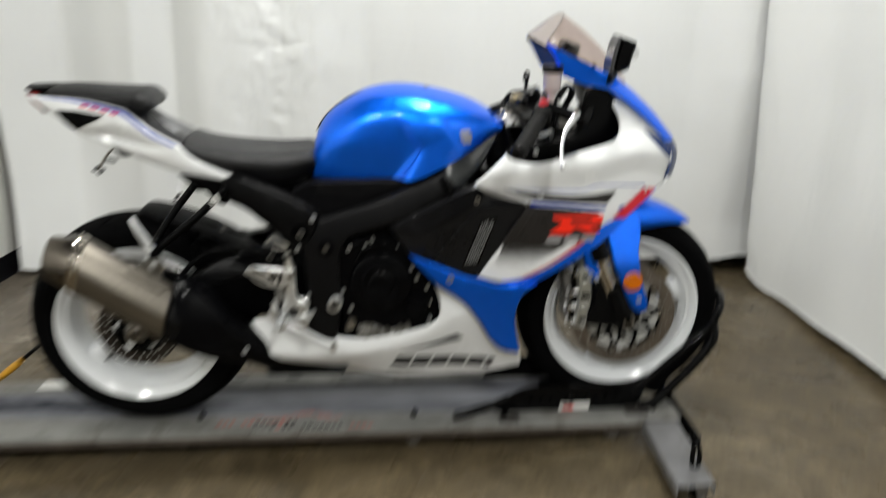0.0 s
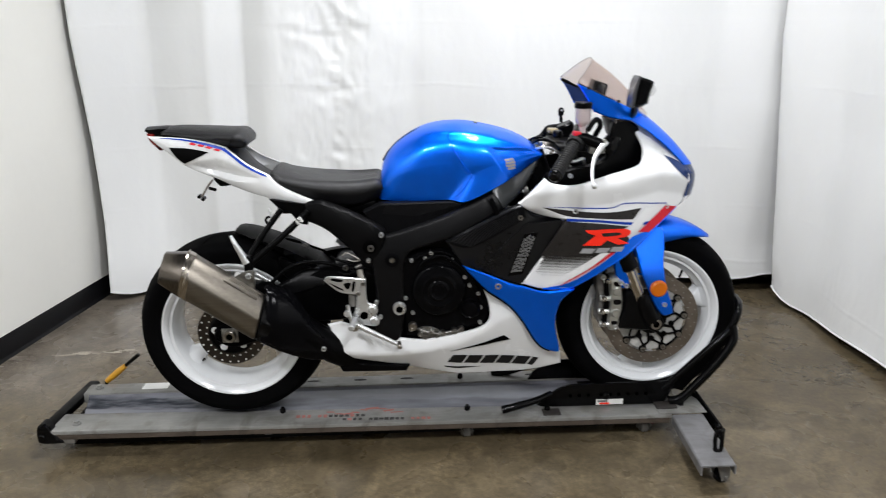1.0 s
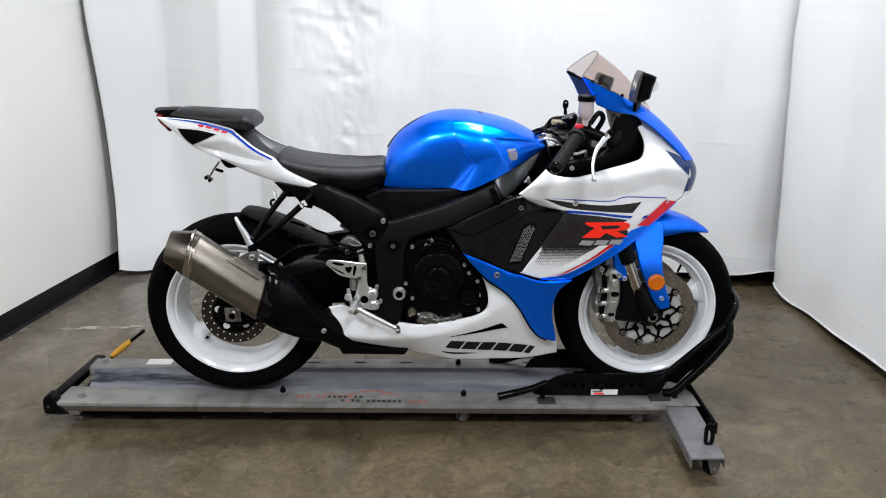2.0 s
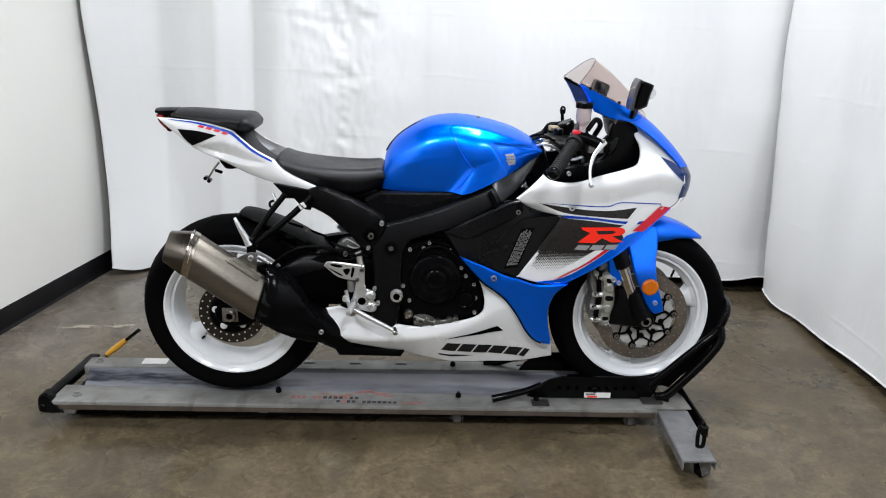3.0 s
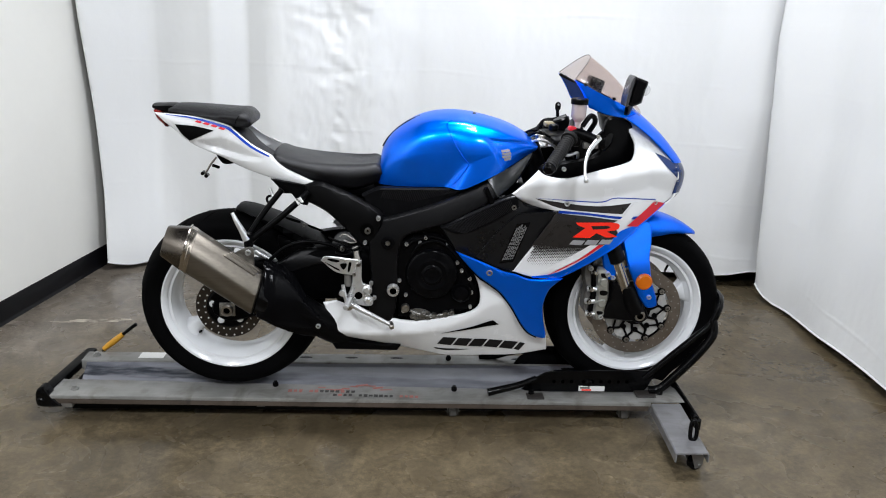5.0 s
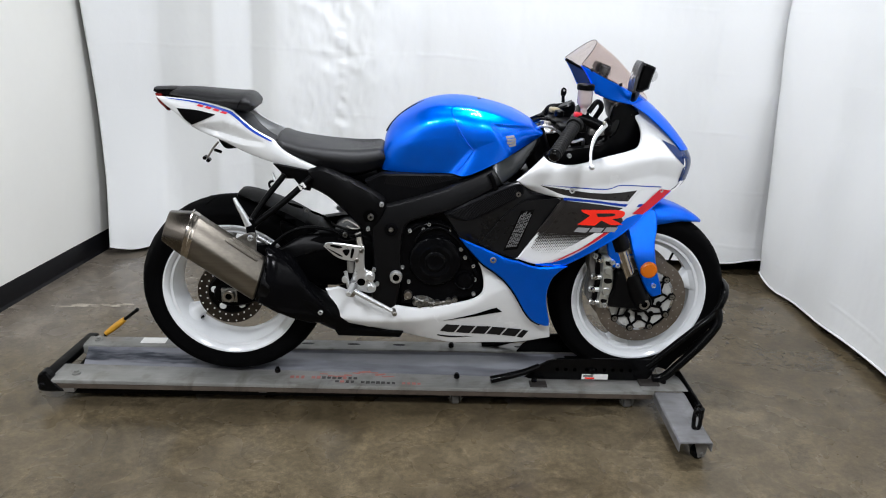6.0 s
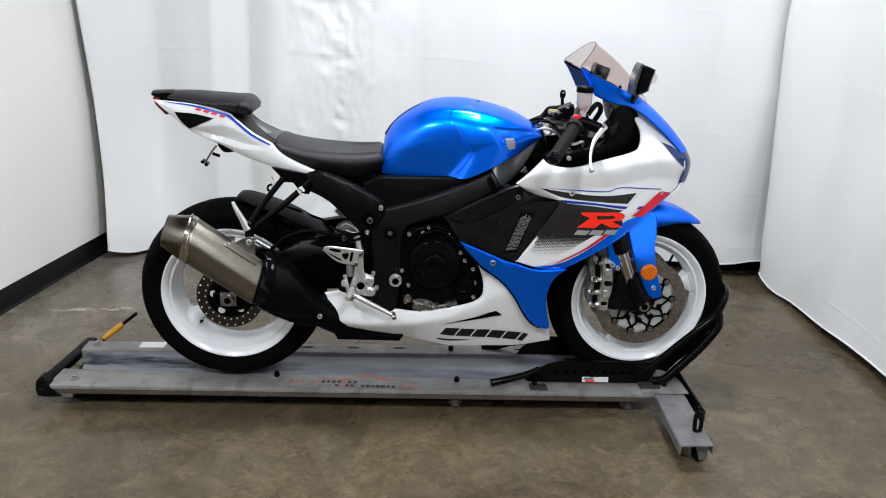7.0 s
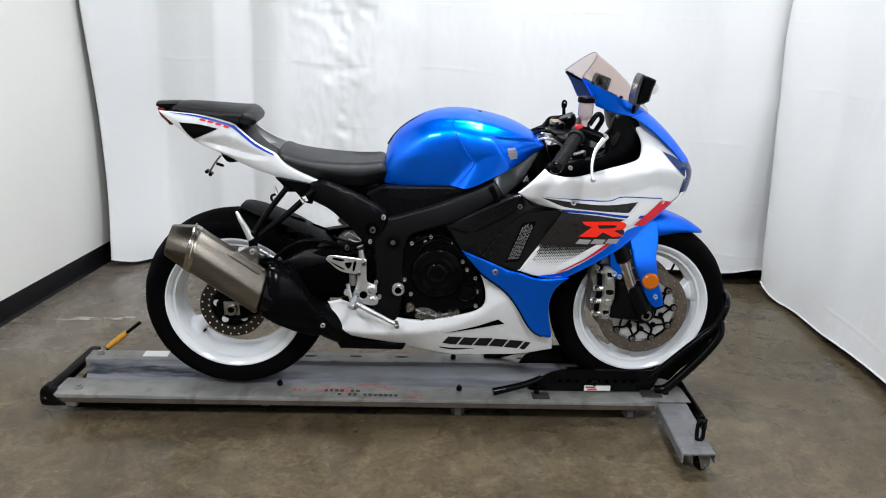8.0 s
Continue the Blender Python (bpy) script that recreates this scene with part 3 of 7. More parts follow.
# how the backdrop leans along its length: broad panels turned to and from the lamps
LEAN = ((0, 0.0), (0.08, 0.12), (0.15, 0.36), (0.26, 0.36), (0.35, -0.14), (0.64, -0.18), (0.68, 0.32), (0.775, 0.32), (0.82, -0.36), (0.90, -0.32), (1.0, 0.10), (1.42, -0.04),
        (1.50, 0.22), (1.61, 0.22), (1.68, -0.10), (2.0, -0.10), (2.12, 0.03), (2.6, -0.02), (3.1, 0.04), (3.8, 0.0))
SWAY = np.concatenate([[0], np.cumsum([(0.0132 if k < 340 else 0.0090) * lerp(k * 0.005, LEAN) for k in range(800)])])


def folds_back(u, z):
    s = max(0, u + 0.02 * math.sin(z * 1.3 + u * 2))
    y = float(np.interp(s, np.arange(801) * 0.005, SWAY)) * (1.1 - 0.12 * z)
    y += 0.006 * math.sin(s * 21 + 0.5 * z) * lerp(u, ((0, 1), (1.6, 0.8), (2.2, 0.2), (4, 0.2))) + 0.008 * noise.noise(Vector((u * 1.3, z * 0.6, 2.0))) + 0.004 * noise.noise(Vector((u * 4.5, z * 3.0, 6.0)))
    y -= 0.05 * math.exp(-(((u - 0.07) / 0.10) ** 2))
    y -= 0.20 * math.exp(-(((u - 0.24) / 0.20) ** 2)) * max(0, 1 - z / 0.8) ** 1.5
    y -= 0.06 * math.exp(-((u / 0.35) ** 2)) * max(0, min(1, (z - 0.4) / 1.4))
    k = max(0, min(1, (u - 3.12) / 0.26))
    y -= (0.06 + 0.07 * min(1, max(0, z - 0.25) / 0.7)) * k * k * (3 - 2 * k)
    zone = math.exp(-((u - 1.27) / 0.24) ** 2)
    # a puckered seam runs down the sheet, with level fold lines crossing it
    y += 0.011 * abs(noise.noise(Vector((u * 2.0 + z * 0.6, z * 1.6, 11.0)))) * (1 - 0.6 * zone)
    su = 1.27 + 0.012 * math.sin(z * 2.1)
    seam = 0.0036 * math.exp(-(((u - su) / 0.022) ** 2)) * math.sin(z * 120 + 9 * noise.noise(Vector((u * 9, z * 6, 1.0)))) * (0.6 + 0.8 * noise.noise(Vector((0, z * 3, 7.0))))
    for zc in (1.06, 1.33, 1.66, 1.98):
        seam += 0.006 * zone * math.exp(-abs(z - zc - 0.02 * math.sin(u * 9)) / 0.02)
    return y + crumple(u, z, 2.0) * (0.22 + 1.5 * zone) + seam + 0.014 * zone * noise.noise(Vector((u * 7, z * 3.5, 4.0))) + 0.016 * zone * abs(noise.noise(Vector((u * 9 + z * 5, z * 7 - u * 3, 14.0))))


def folds_side(u, z):
    y = 0.014 * math.sin(u * 3.0 + 0.4) + 0.006 * math.sin(u * 7 + 0.6 * z) + 0.012 * noise.noise(Vector((u * 1.4, z * 0.8, 9.0)))
    y -= (0.10 + 0.107 * min(1, z / 1.3) ** 0.8) * math.exp(-((u / 0.20) ** 2))
    y -= 0.045 * math.exp(-(((u - 0.4) / 0.3) ** 2)) * max(0, 1 - z / 0.9)
    y += 0.010 * abs(noise.noise(Vector((u * 2.3 - z * 0.5, z * 1.5, 21.0))))
    return y + crumple(u, z, 8.0) * (0.14 + 0.3 * math.exp(-((u / 0.5) ** 2))) + 0.006 * noise.noise(Vector((u * 4, z * 2.2, 5.0)))


curtain("curtain_north", 3.78, 3.2, lambda u: 0.012 + 0.015 * u + 0.008 * math.sin(u * 2.3 + 1) + 0.035 * max(0, 1 - (u - 0.09) / 0.12) + 0.034 * max(0, min(1, (u - 3.20) / 0.27)) ** 2 - 0.006 * max(0, min(1, (u - 2.9) / 0.2)), folds_back, pose(-1.178, 1.375, 0),
        "white vinyl backdrop curtain with soft vertical folds", lambda z: 0.108 - 0.055 * min(1, z / 1.3))
curtain("curtain_east", 4.4, 3.2, lambda u: 0.012 + 0.041 * min(1, u / 1.2) + 0.004 * math.sin(u * 3) + 0.062 * max(0, 1 - u / 0.16) ** 1.6, folds_side, pose(2.40, 1.345, 0, 0, 0, -90), "white vinyl side curtain hanging almost to the floor")

# a pale streak worn into the floor beside the wall
rng = random.Random(7)
for k in range(9):
    x, y = -0.98 + 0.035 * k + rng.uniform(-0.01, 0.01), 0.60 + 0.006 * k + rng.uniform(-0.012, 0.012)
    w, d = rng.uniform(0.02, 0.05), rng.uniform(0.004, 0.010)
    e = bmesh.new()
    e.faces.new([e.verts.new((x + w * math.cos(q) * rng.uniform(0.8, 1.2), y + d * math.sin(q) * rng.uniform(0.7, 1.3), 0.0006)) for q in (2 * math.pi * i / 14 for i in range(14))])
    ext = bmesh.ops.extrude_face_region(e, geom=e.faces[:])
    for v in [g for g in ext["geom"] if isinstance(g, bmesh.types.BMVert)]:
        v.co.z = 0.0001
    structure("floor_scuff", e, M_SCUFF, "pale worn streak on the concrete floor", "scuff mark")


def ceiling_lamp(x, y, w, d, power):
    e = thing("ceiling_light", "long white ceiling light with a glowing diffuser", "ceiling light", "booth lights")
    e.matrix_world = ROOM @ pose(x, y, ZC)
    b = box(-w / 2, w / 2, -d / 2, d / 2, -0.06, -0.001, 0.004)
    part("housing", b, M_LIGHTBODY, e)
    part("diffuser", box(-w / 2 + 0.02, w / 2 - 0.02, -d / 2 + 0.02, d / 2 - 0.02, -0.066, -0.061, 0.001), M_TUBE, e)
    la = bpy.data.lights.new("lamp", "AREA")
    la.shape, la.size, la.size_y, la.energy, la.color = "RECTANGLE", w - 0.04, d - 0.04, power, (0.93, 0.95, 1.0)
    ob = new("lamp_glow", la)
    ob.parent = e
    ob.matrix_basis = pose(0, 0, -0.08)
    return e


for lx, ly, size, power in ((0.92, -0.06, 0.62, 80), (-0.55, -3.0, 0.5, 91), (1.62, -3.0, 0.5, 81)):
    ceiling_lamp(lx, ly, size, size, power)


# ---------- the dolly ----------
ZR, ZF = 0.095, 0.104  # tops of the near and the far rail


def dolly():
    e = thing("motorcycle_dolly", "low grey steel motorcycle dolly on casters, scuffed paint", "dolly")

    def rail(name, y0, y1, x0, x1, dy0=0.0, dy1=0.0, lip=0.03, top=ZR, mat=M_DOLLY, label="grey painted steel rail"):
        """A folded steel rail: a top plate with two turned-down lips."""
        b = bmesh.new()
        t = 0.004
        def prof(y0, y1):
            return [(y0, top - lip), (y0, top - 0.004), (y0 + 0.0012, top - 0.0012), (y0 + 0.004, top), (y1 - 0.004, top), (y1 - 0.0012, top - 0.0012), (y1, top - 0.004), (y1, top - lip),
                    (y1 - t, top - lip), (y1 - t, top - 0.006), (y0 + t, top - 0.006), (y0 + t, top - lip)]
        a = [b.verts.new((x0, y, z)) for y, z in prof(y0, y1)]
        c = [b.verts.new((x1, y, z)) for y, z in prof(y0 + dy0, y1 + dy1)]
        for i in range(len(a)):
            j = (i + 1) % len(a)
            b.faces.new((a[i], a[j], c[j], c[i]))
        b.faces.new(a[::-1])
        b.faces.new(c)
        return part(name, b, mat, e, label)

    rail("rail", -0.15, -0.030, -0.600, 1.442, -0.028, -0.068, 0.013)
    rail("lower_flange", -0.147, -0.033, -0.590, 1.436, -0.028, -0.068, 0.020, ZR - 0.012, M_RUST, "rust-brown lower flange of the rail")
    rail("rail", 0.096, 0.172, -0.585, 1.425, lip=0.036, top=ZF)
    # the wheel channel between the rails
    b = bmesh.new()
    prof = [(-0.100, 0.0885), (-0.088, 0.0905), (0.080, 0.0905), (0.086, 0.0915), (0.0945, 0.0985), (0.0945, 0.0935), (0.088, 0.0865), (0.080, 0.0855), (-0.100, 0.0835)]
    a = [b.verts.new((-0.548 - 0.25 * (y - 0.02), y, z)) for y, z in prof]
    c = [b.verts.new((1.42, y, z)) for y, z in prof]
    for i in range(len(prof)):
        j = (i + 1) % len(prof)
        b.faces.new((a[i], a[j], c[j], c[i]))
    b.faces.new(a[::-1])
    b.faces.new(c)
    part("channel", b, M_CHANNEL, e, "worn blue-grey steel wheel channel", 20)
    # black box added below the rails, standing in for the shade there
    part("under_rail_shade", box(-0.57, 1.40, -0.11, 0.14, 0.022, 0.070, 0.004), M_BLACK, e, "black box added for the shade under the dolly")
    part("rail_bracket", box(-0.565, -0.525, -0.146, -0.112, 0.045, 0.075, 0.004), M_CASTER, e, "grey steel bracket under the rail")
    part("rail_bracket", box(0.085, 0.115, -0.150, -0.112, 0.055, 0.075, 0.004), M_CASTER, e)
    # slots in the far rail show as dark ovals
    for x in (0.22, 0.39, 0.56, 1.02):
        s = bmesh.new()
        bmesh.ops.create_cone(s, cap_ends=True, segments=16, radius1=0.012, radius2=0.012, depth=0.002, matrix=Matrix.Translation((x, 0.138, ZF - 0.0004)) @ Matrix.Diagonal((2.0, 0.6, 1, 1)))
        part("slot", s, M_BLACK, e, "dark slot in the rail")
    # outriggers at the head
    for sy in (-1, 1):
        y0, y1 = (-0.484, -0.175) if sy < 0 else (0.185, 0.515)
        b = bmesh.new()
        t = 0.004
        lx, rx, lean = 1.443, 1.549, -0.020 if sy < 0 else 0.0
        prof = [(lx, ZR - 0.036), (lx, ZR - 0.008), (lx + 0.004, ZR - 0.004), (rx - 0.004, ZR - 0.004), (rx, ZR - 0.008), (rx, ZR - 0.036),
                (rx - 0.004, ZR - 0.036), (rx - 0.004, ZR - 0.009), (lx + 0.004, ZR - 0.009), (lx + 0.004, ZR - 0.036)]
        a = [b.verts.new((x + lean, y0, z)) for x, z in prof]
        c = [b.verts.new((x, y1, z)) for x, z in prof]
        for i in range(len(prof)):
            j = (i + 1) % len(prof)
            b.faces.new((a[i], a[j], c[j], c[i]))
        b.faces.new(a[::-1])
        b.faces.new(c)
        part("outrigger", b, M_OUTRIG, e, "grey folded steel outrigger arm")
        part("head_plate", box(1.40, 1.56, -0.176 if sy < 0 else 0.1, -0.06 if sy < 0 else 0.188, ZR, ZR + 0.004, 0.001), M_DOLLY, e)
        yy = -0.40 if sy < 0 else 0.44
        ring = [(1.494, yy - 0.006, ZR + 0.003), (1.493, yy - 0.004, ZR + 0.028), (1.496, yy, ZR + 0.052), (1.503, yy, ZR + 0.062), (1.510, yy, ZR + 0.052), (1.514, yy - 0.004, ZR + 0.028), (1.512, yy - 0.006, ZR + 0.003), (1.503, yy - 0.007, ZR - 0.003), (1.494, yy - 0.006, ZR + 0.003)]
        part("tie_down_ring", tube(ring, 0.0065, n=5), M_GLOSSBLACK, e, "black steel tie-down loop")
        caster(e, 1.50, -0.43 if sy < 0 else 0.47, 0.024, ZR - 0.01, M_GLOSSBLACK, True)
    for x, y in ((0.76, -0.105), (0.10, -0.06), (1.37, -0.115), (0.76, 0.135), (-0.56, 0.135), (1.33, 0.135)):
        caster(e, x, y, 0.020, ZR - 0.012, M_CASTER)
    # hex heads and studs on the rails
    for x, y, z in ((-0.53, -0.105, ZR), (-0.545, 0.138, ZF)):
        b = rod((x, y, z), (x, y, z + 0.006), 0.014, seg=20)
        rod((x, y, z + 0.006), (x, y, z + 0.013), 0.009, seg=6, bm=b)
        part("bolt", b, M_DOLLY, e)
    for x, y, z in ((0.14, -0.075, ZR), (0.762, -0.10, ZR), (0.755, 0.125, ZF), (1.49, -0.12, ZR), (1.03, -0.125, ZR)):
        b = rod((x, y, z), (x, y, z + 0.016), 0.010, seg=14, bevel=0.003)
        rod((x, y, z + 0.016), (x, y, z + 0.02), 0.006, seg=6, bm=b)
        part("stud", b, M_GLOSSBLACK, e, "black rubber-capped stud")
    # worn print on the near rail: unreadable, so two staggered rows of small bars over a faded red flourish
    rng = random.Random(4)

    def bar(x, y, w, h, a, mat, z):
        b = box(-w / 2, w / 2, -h / 2, h / 2, ZR + 0.0002, ZR + 0.0006)
        bmesh.ops.transform(b, matrix=pose(x, y, z, 0, 0, a), verts=b.verts)
        part("print_bar", b, mat, e, "faded printed bar")

    for k in range(9):
        bar(0.30 + 0.028 * k, -0.083 - 0.018 * math.sin(k * 0.9), rng.uniform(0.022, 0.045), rng.uniform(0.006, 0.012), rng.uniform(-18, 18), M_FADEDRED, 0.0)
    for k in range(13):
        if k != 3:
            bar(0.195 + 0.0180 * k, -0.108 - 0.0004 * k, rng.uniform(0.010, 0.015), rng.uniform(0.014, 0.020), 0, M_GRAPHIC if k > 1 and rng.random() < 0.8 else M_FADEDRED, 0.0005)
    for k in range(17):
        if k not in (4, 12):
            bar(0.350 + 0.0175 * k, -0.136 - 0.0006 * k, rng.uniform(0.010, 0.014), rng.uniform(0.013, 0.018), 0, M_FADEDRED if k > 12 or rng.random() < 0.15 else M_GRAPHIC, 0.0005)
    part("print_bar", box(-0.39, -0.30, 0.118, 0.164, ZF + 0.0002, ZF + 0.001), M_LABEL, e, "white paper label")
    # hinged black foot at the tail end
    b = bmesh.new()
    m, length = frame_of((-0.622, -0.14, 0.088), (-0.596, 0.225, 0.080))
    c = box(-0.014, 0.014, -0.020, 0.020, 0, length, 0.007)
    merge(b, c, m)
    part("hinge_bar", b, M_BLACK, e, "black steel hinge bar")
    b = bmesh.new()
    merge(b, panel(((-0.638, 0.104), (-0.622, 0.122), (-0.606, 0.118), (-0.590, 0.090), (-0.562, 0.058), (-0.566, 0.050), (-0.628, 0.050), (-0.642, 0.066)), 0.152, 0.03, 0.006, 0.02))
    rod((-0.625, -0.158, 0.075), (-0.625, -0.14, 0.075), 0.011, bm=b, bevel=0.003)
    part("hinge_foot", b, M_GLOSSBLACK, e, "black hinge foot")
    part("hinge_foot", box(-0.625, -0.575, 0.195, 0.235, 0.0, 0.075, 0.01), M_GLOSSBLACK, e)
    # bracing arm under the head
    b = bmesh.new()
    m, length = frame_of((1.545, -0.035, 0.122), (1.607, -0.185, 0.030))
    merge(b, box(-0.021, 0.021, -0.005, 0.005, 0, length, 0.003), m)
    rod((1.600, -0.195, 0.045), (1.600, -0.165, 0.045), 0.010, bevel=0.002, bm=b)
    part("brace", b, M_GLOSSBLACK, e, "black steel brace at the head")
    rod((1.61, -0.18, 0.0), (1.61, -0.18, 0.034), 0.017, bm=(bb := bmesh.new()))
    part("brace_foot", bb, M_BLACK, e)
    return e


def caster(e, x, y, r, top, mat, swivel=False):
    """A small roller in a folded steel bracket; those under the rails roll sideways."""
    turn = Matrix.Translation((x, y, 0)) @ (pose(0, 0, 0, 0, 0, 20) if swivel else pose(0, 0, 0, 0, 0, 90))
    b = revolve([(r * 0.3, -0.013), (r * 0.85, -0.013), (r, -0.009), (r, 0.009), (r * 0.85, 0.013), (r * 0.3, 0.013)], (0.012 if swivel else 0, 0, r), "y", 24)
    bmesh.ops.transform(b, matrix=turn, verts=b.verts)
    part("caster_wheel", b, mat, e, "small caster wheel")
    f = bmesh.new()
    wide, lean = (0.028, 0.012) if swivel else (0.016, 0.0)
    for s in (-1, 1):
        # fork cheeks taper from the top plate to the axle
        side = [(-wide, top), (wide * 0.8 + lean, top), (lean + 0.016, r * 0.9), (lean + 0.010, r * 0.55), (lean - 0.012, r * 0.55)]
        lo, hi = ([f.verts.new((x, s * 0.018 + k, z)) for x, z in side] for k in (-0.0015, 0.0015))
        f.faces.new(lo[::-1])
        f.faces.new(hi)
        for i in range(5):
            f.faces.new((lo[i], lo[(i + 1) % 5], hi[(i + 1) % 5], hi[i]))
    box(-wide - 0.002, wide + 0.002, -0.0195, 0.0195, top - 0.004, top + 0.001, 0.0008, bm=f)
    rod((lean, -0.025, r), (lean, 0.025, r), 0.005, seg=8, bm=f)
    bmesh.ops.transform(f, matrix=turn, verts=f.verts)
    part("caster_fork", f, M_CASTER, e, "caster fork of plain steel")


M_FADEDRED = material("faded_red_print", (0.35, 0.11, 0.09), 0.5, vary=0.3, scale=80)
dolly()


def yellow_hook():
    e = thing("pry_handle", "worn yellow-gripped lever leaning on the dolly's far rail", "lever")
    a, b = Vector((-0.545, 0.205, 0.098)), Vector((-0.42, 0.215, 0.198))
    mid = a.lerp(b, 0.58)
    part("grip", tube([a, a.lerp(mid, 0.5), mid], lambda t: 0.009 + 0.003 * math.sin(t * 3), n=6), M_YELLOW, e, "worn yellow grip")
    part("shaft", rod(mid, b, 0.006, 0.007, bevel=0.002), M_BLACK, e, "dark steel shaft")
    part("shaft", rod((-0.56, 0.203, 0.002), a, 0.006), M_BLACK, e)
    return e


yellow_hook()


# ---------- the wheel chock ----------
def chock():
    e = thing("wheel_chock", "black steel front wheel chock bolted on the dolly", "wheel chock")
    plate = ((1.0, 0.105), (1.0, 0.105), (1.02, 0.134), (1.05, 0.152), (1.09, 0.172), (1.153, 0.179), (1.435, 0.180), (1.478, 0.192), (1.478, 0.192), (1.45, 0.12), (1.43, 0.098), (1.43, 0.098), (1.06, 0.098))
    for sy in (-1, 1):
        y = 0.105
        b = panel(plate, y, 0.006, 0.002, 0.05, side=sy)
        p = part("side_plate", b, M_GLOSSBLACK, e, "black steel side plate with a row of holes")
        for i in range(9):
            x = 1.112 + i * 0.031 + (0.012 if i > 2 else 0)
            c = revolve([(0.0, 0), (0.006, 0)], (x, sy * (y + 0.0012), 0.138), "y", 12)
            part("hole", c, M_VOID, p)
        part("lead_in", tube([(0.874, sy * 0.15, 0.117 - 0.006 * (sy + 1)), (0.932, sy * 0.143, 0.128 - 0.006 * (sy + 1)), (0.991, sy * 0.13, 0.138), (1.045, sy * 0.112, 0.152)], lambda t: 0.0135 - 0.003 * t, n=5), M_GLOSSBLACK, e, "black lead-in tube")
        arm = [(1.43, sy * 0.10, 0.150), (1.455, sy * 0.10, 0.172), (1.54, sy * 0.10, 0.255), (1.60, sy * 0.10, 0.313), (1.638, sy * 0.10, 0.350), (1.656, sy * 0.10, 0.385), (1.668, sy * 0.096, 0.420), (1.676, sy * 0.080, 0.434), (1.690, sy * 0.045, 0.438), (1.697, 0, 0.438)]
        part("wheel_hoop", tube(arm, 0.0125, n=5), M_GLOSSBLACK, e, "gloss black bent tube hoop")
        low = [(1.45, sy * 0.115, 0.112), (1.488, sy * 0.118, 0.120), (1.528, sy * 0.118, 0.159), (1.602, sy * 0.118, 0.246), (1.648, sy * 0.113, 0.312), (1.656, sy * 0.107, 0.345), (1.650, sy * 0.10, 0.376)]
        part("brace_tube", tube(low, 0.015, n=5), M_GLOSSBLACK, e, "gloss black brace tube")
        web = ((1.44, 0.160), (1.44, 0.160), (1.54, 0.256), (1.60, 0.314), (1.645, 0.362), (1.650, 0.33), (1.588, 0.255), (1.50, 0.142), (1.50, 0.142))
        part("web_plate", panel(web, 0.104, 0.004, 0.001, 0.05, side=sy), M_VENT, e)
        part("foot_block", box(1.012, 1.072, sy * 0.13 - 0.03, sy * 0.13 + 0.012, ZR, ZR + 0.006, 0.0025), M_FOOT, e, "dark rubber foot pad")
        part("foot_block", box(1.40, 1.47, sy * 0.12 - 0.028, sy * 0.12 + 0.02, ZR, ZR + 0.010, 0.003), M_FOOT, e)
    part("cradle", box(1.18, 1.45, -0.09, 0.09, 0.0895, 0.0945, 0.002), M_GLOSSBLACK, e, "black cradle plate under the tyre")
    part("warning_label", box(1.201, 1.294, -0.1085, -0.1075, 0.102, 0.122), M_LABEL, e, "white label with unreadable print")
    part("warning_print", box(1.206, 1.240, -0.1095, -0.1088, 0.112, 0.119), M_GREYTEXT, e)
    part("warning_print", box(1.212, 1.246, -0.1095, -0.1088, 0.104, 0.110), M_RED, e, "red printed bar")
    part("pin", rod((1.236, -0.115, 0.134), (1.236, -0.105, 0.134), 0.012, bevel=0.003), M_GLOSSBLACK, e)
    return e


M_FOOT = material("worn_dark_rubber", (0.020, 0.017, 0.015), 0.6, vary=0.4, scale=60, bump=0.3)
# near-black fill for shade in holes, sockets, gaps and grooves, and for print
M_VOID = material("shade_and_print_black", (0.0015, 0.0015, 0.0015), 0.9, spec=0.0)
chock()


# ---------- the motorcycle ----------
def fair_y(x, z):
    """Half width of the fairing."""
    w = lerp(z, ((0.16, 0.10), (0.22, 0.15), (0.35, 0.19), (0.55, 0.222), (0.75, 0.232), (0.9, 0.215), (1.0, 0.18), (1.1, 0.14)))
    f = 1 if x < 1.1 else 1 - 0.72 * ((x - 1.1) / 0.42) ** 2
    return w * max(0.15, f)


def tail_y(x, z):
    return lerp(x, ((-0.25, 0.07), (0, 0.10), (0.2, 0.13), (0.45, 0.15)))


REAR, FRONT = Vector((0, 0, 0.40)), Vector((1.385, 0, 0.395))
bike = thing("motorcycle", "blue and white faired sport motorcycle with white wheels on a dolly", "motorcycle")


def both(name, make, mat, label="", smooth=35):
    """The same part on the two flanks."""
    b = make()
    c = mirrored(b)
    return part(name, b, mat, bike, label, smooth), part(name, c, mat, bike, label, smooth)


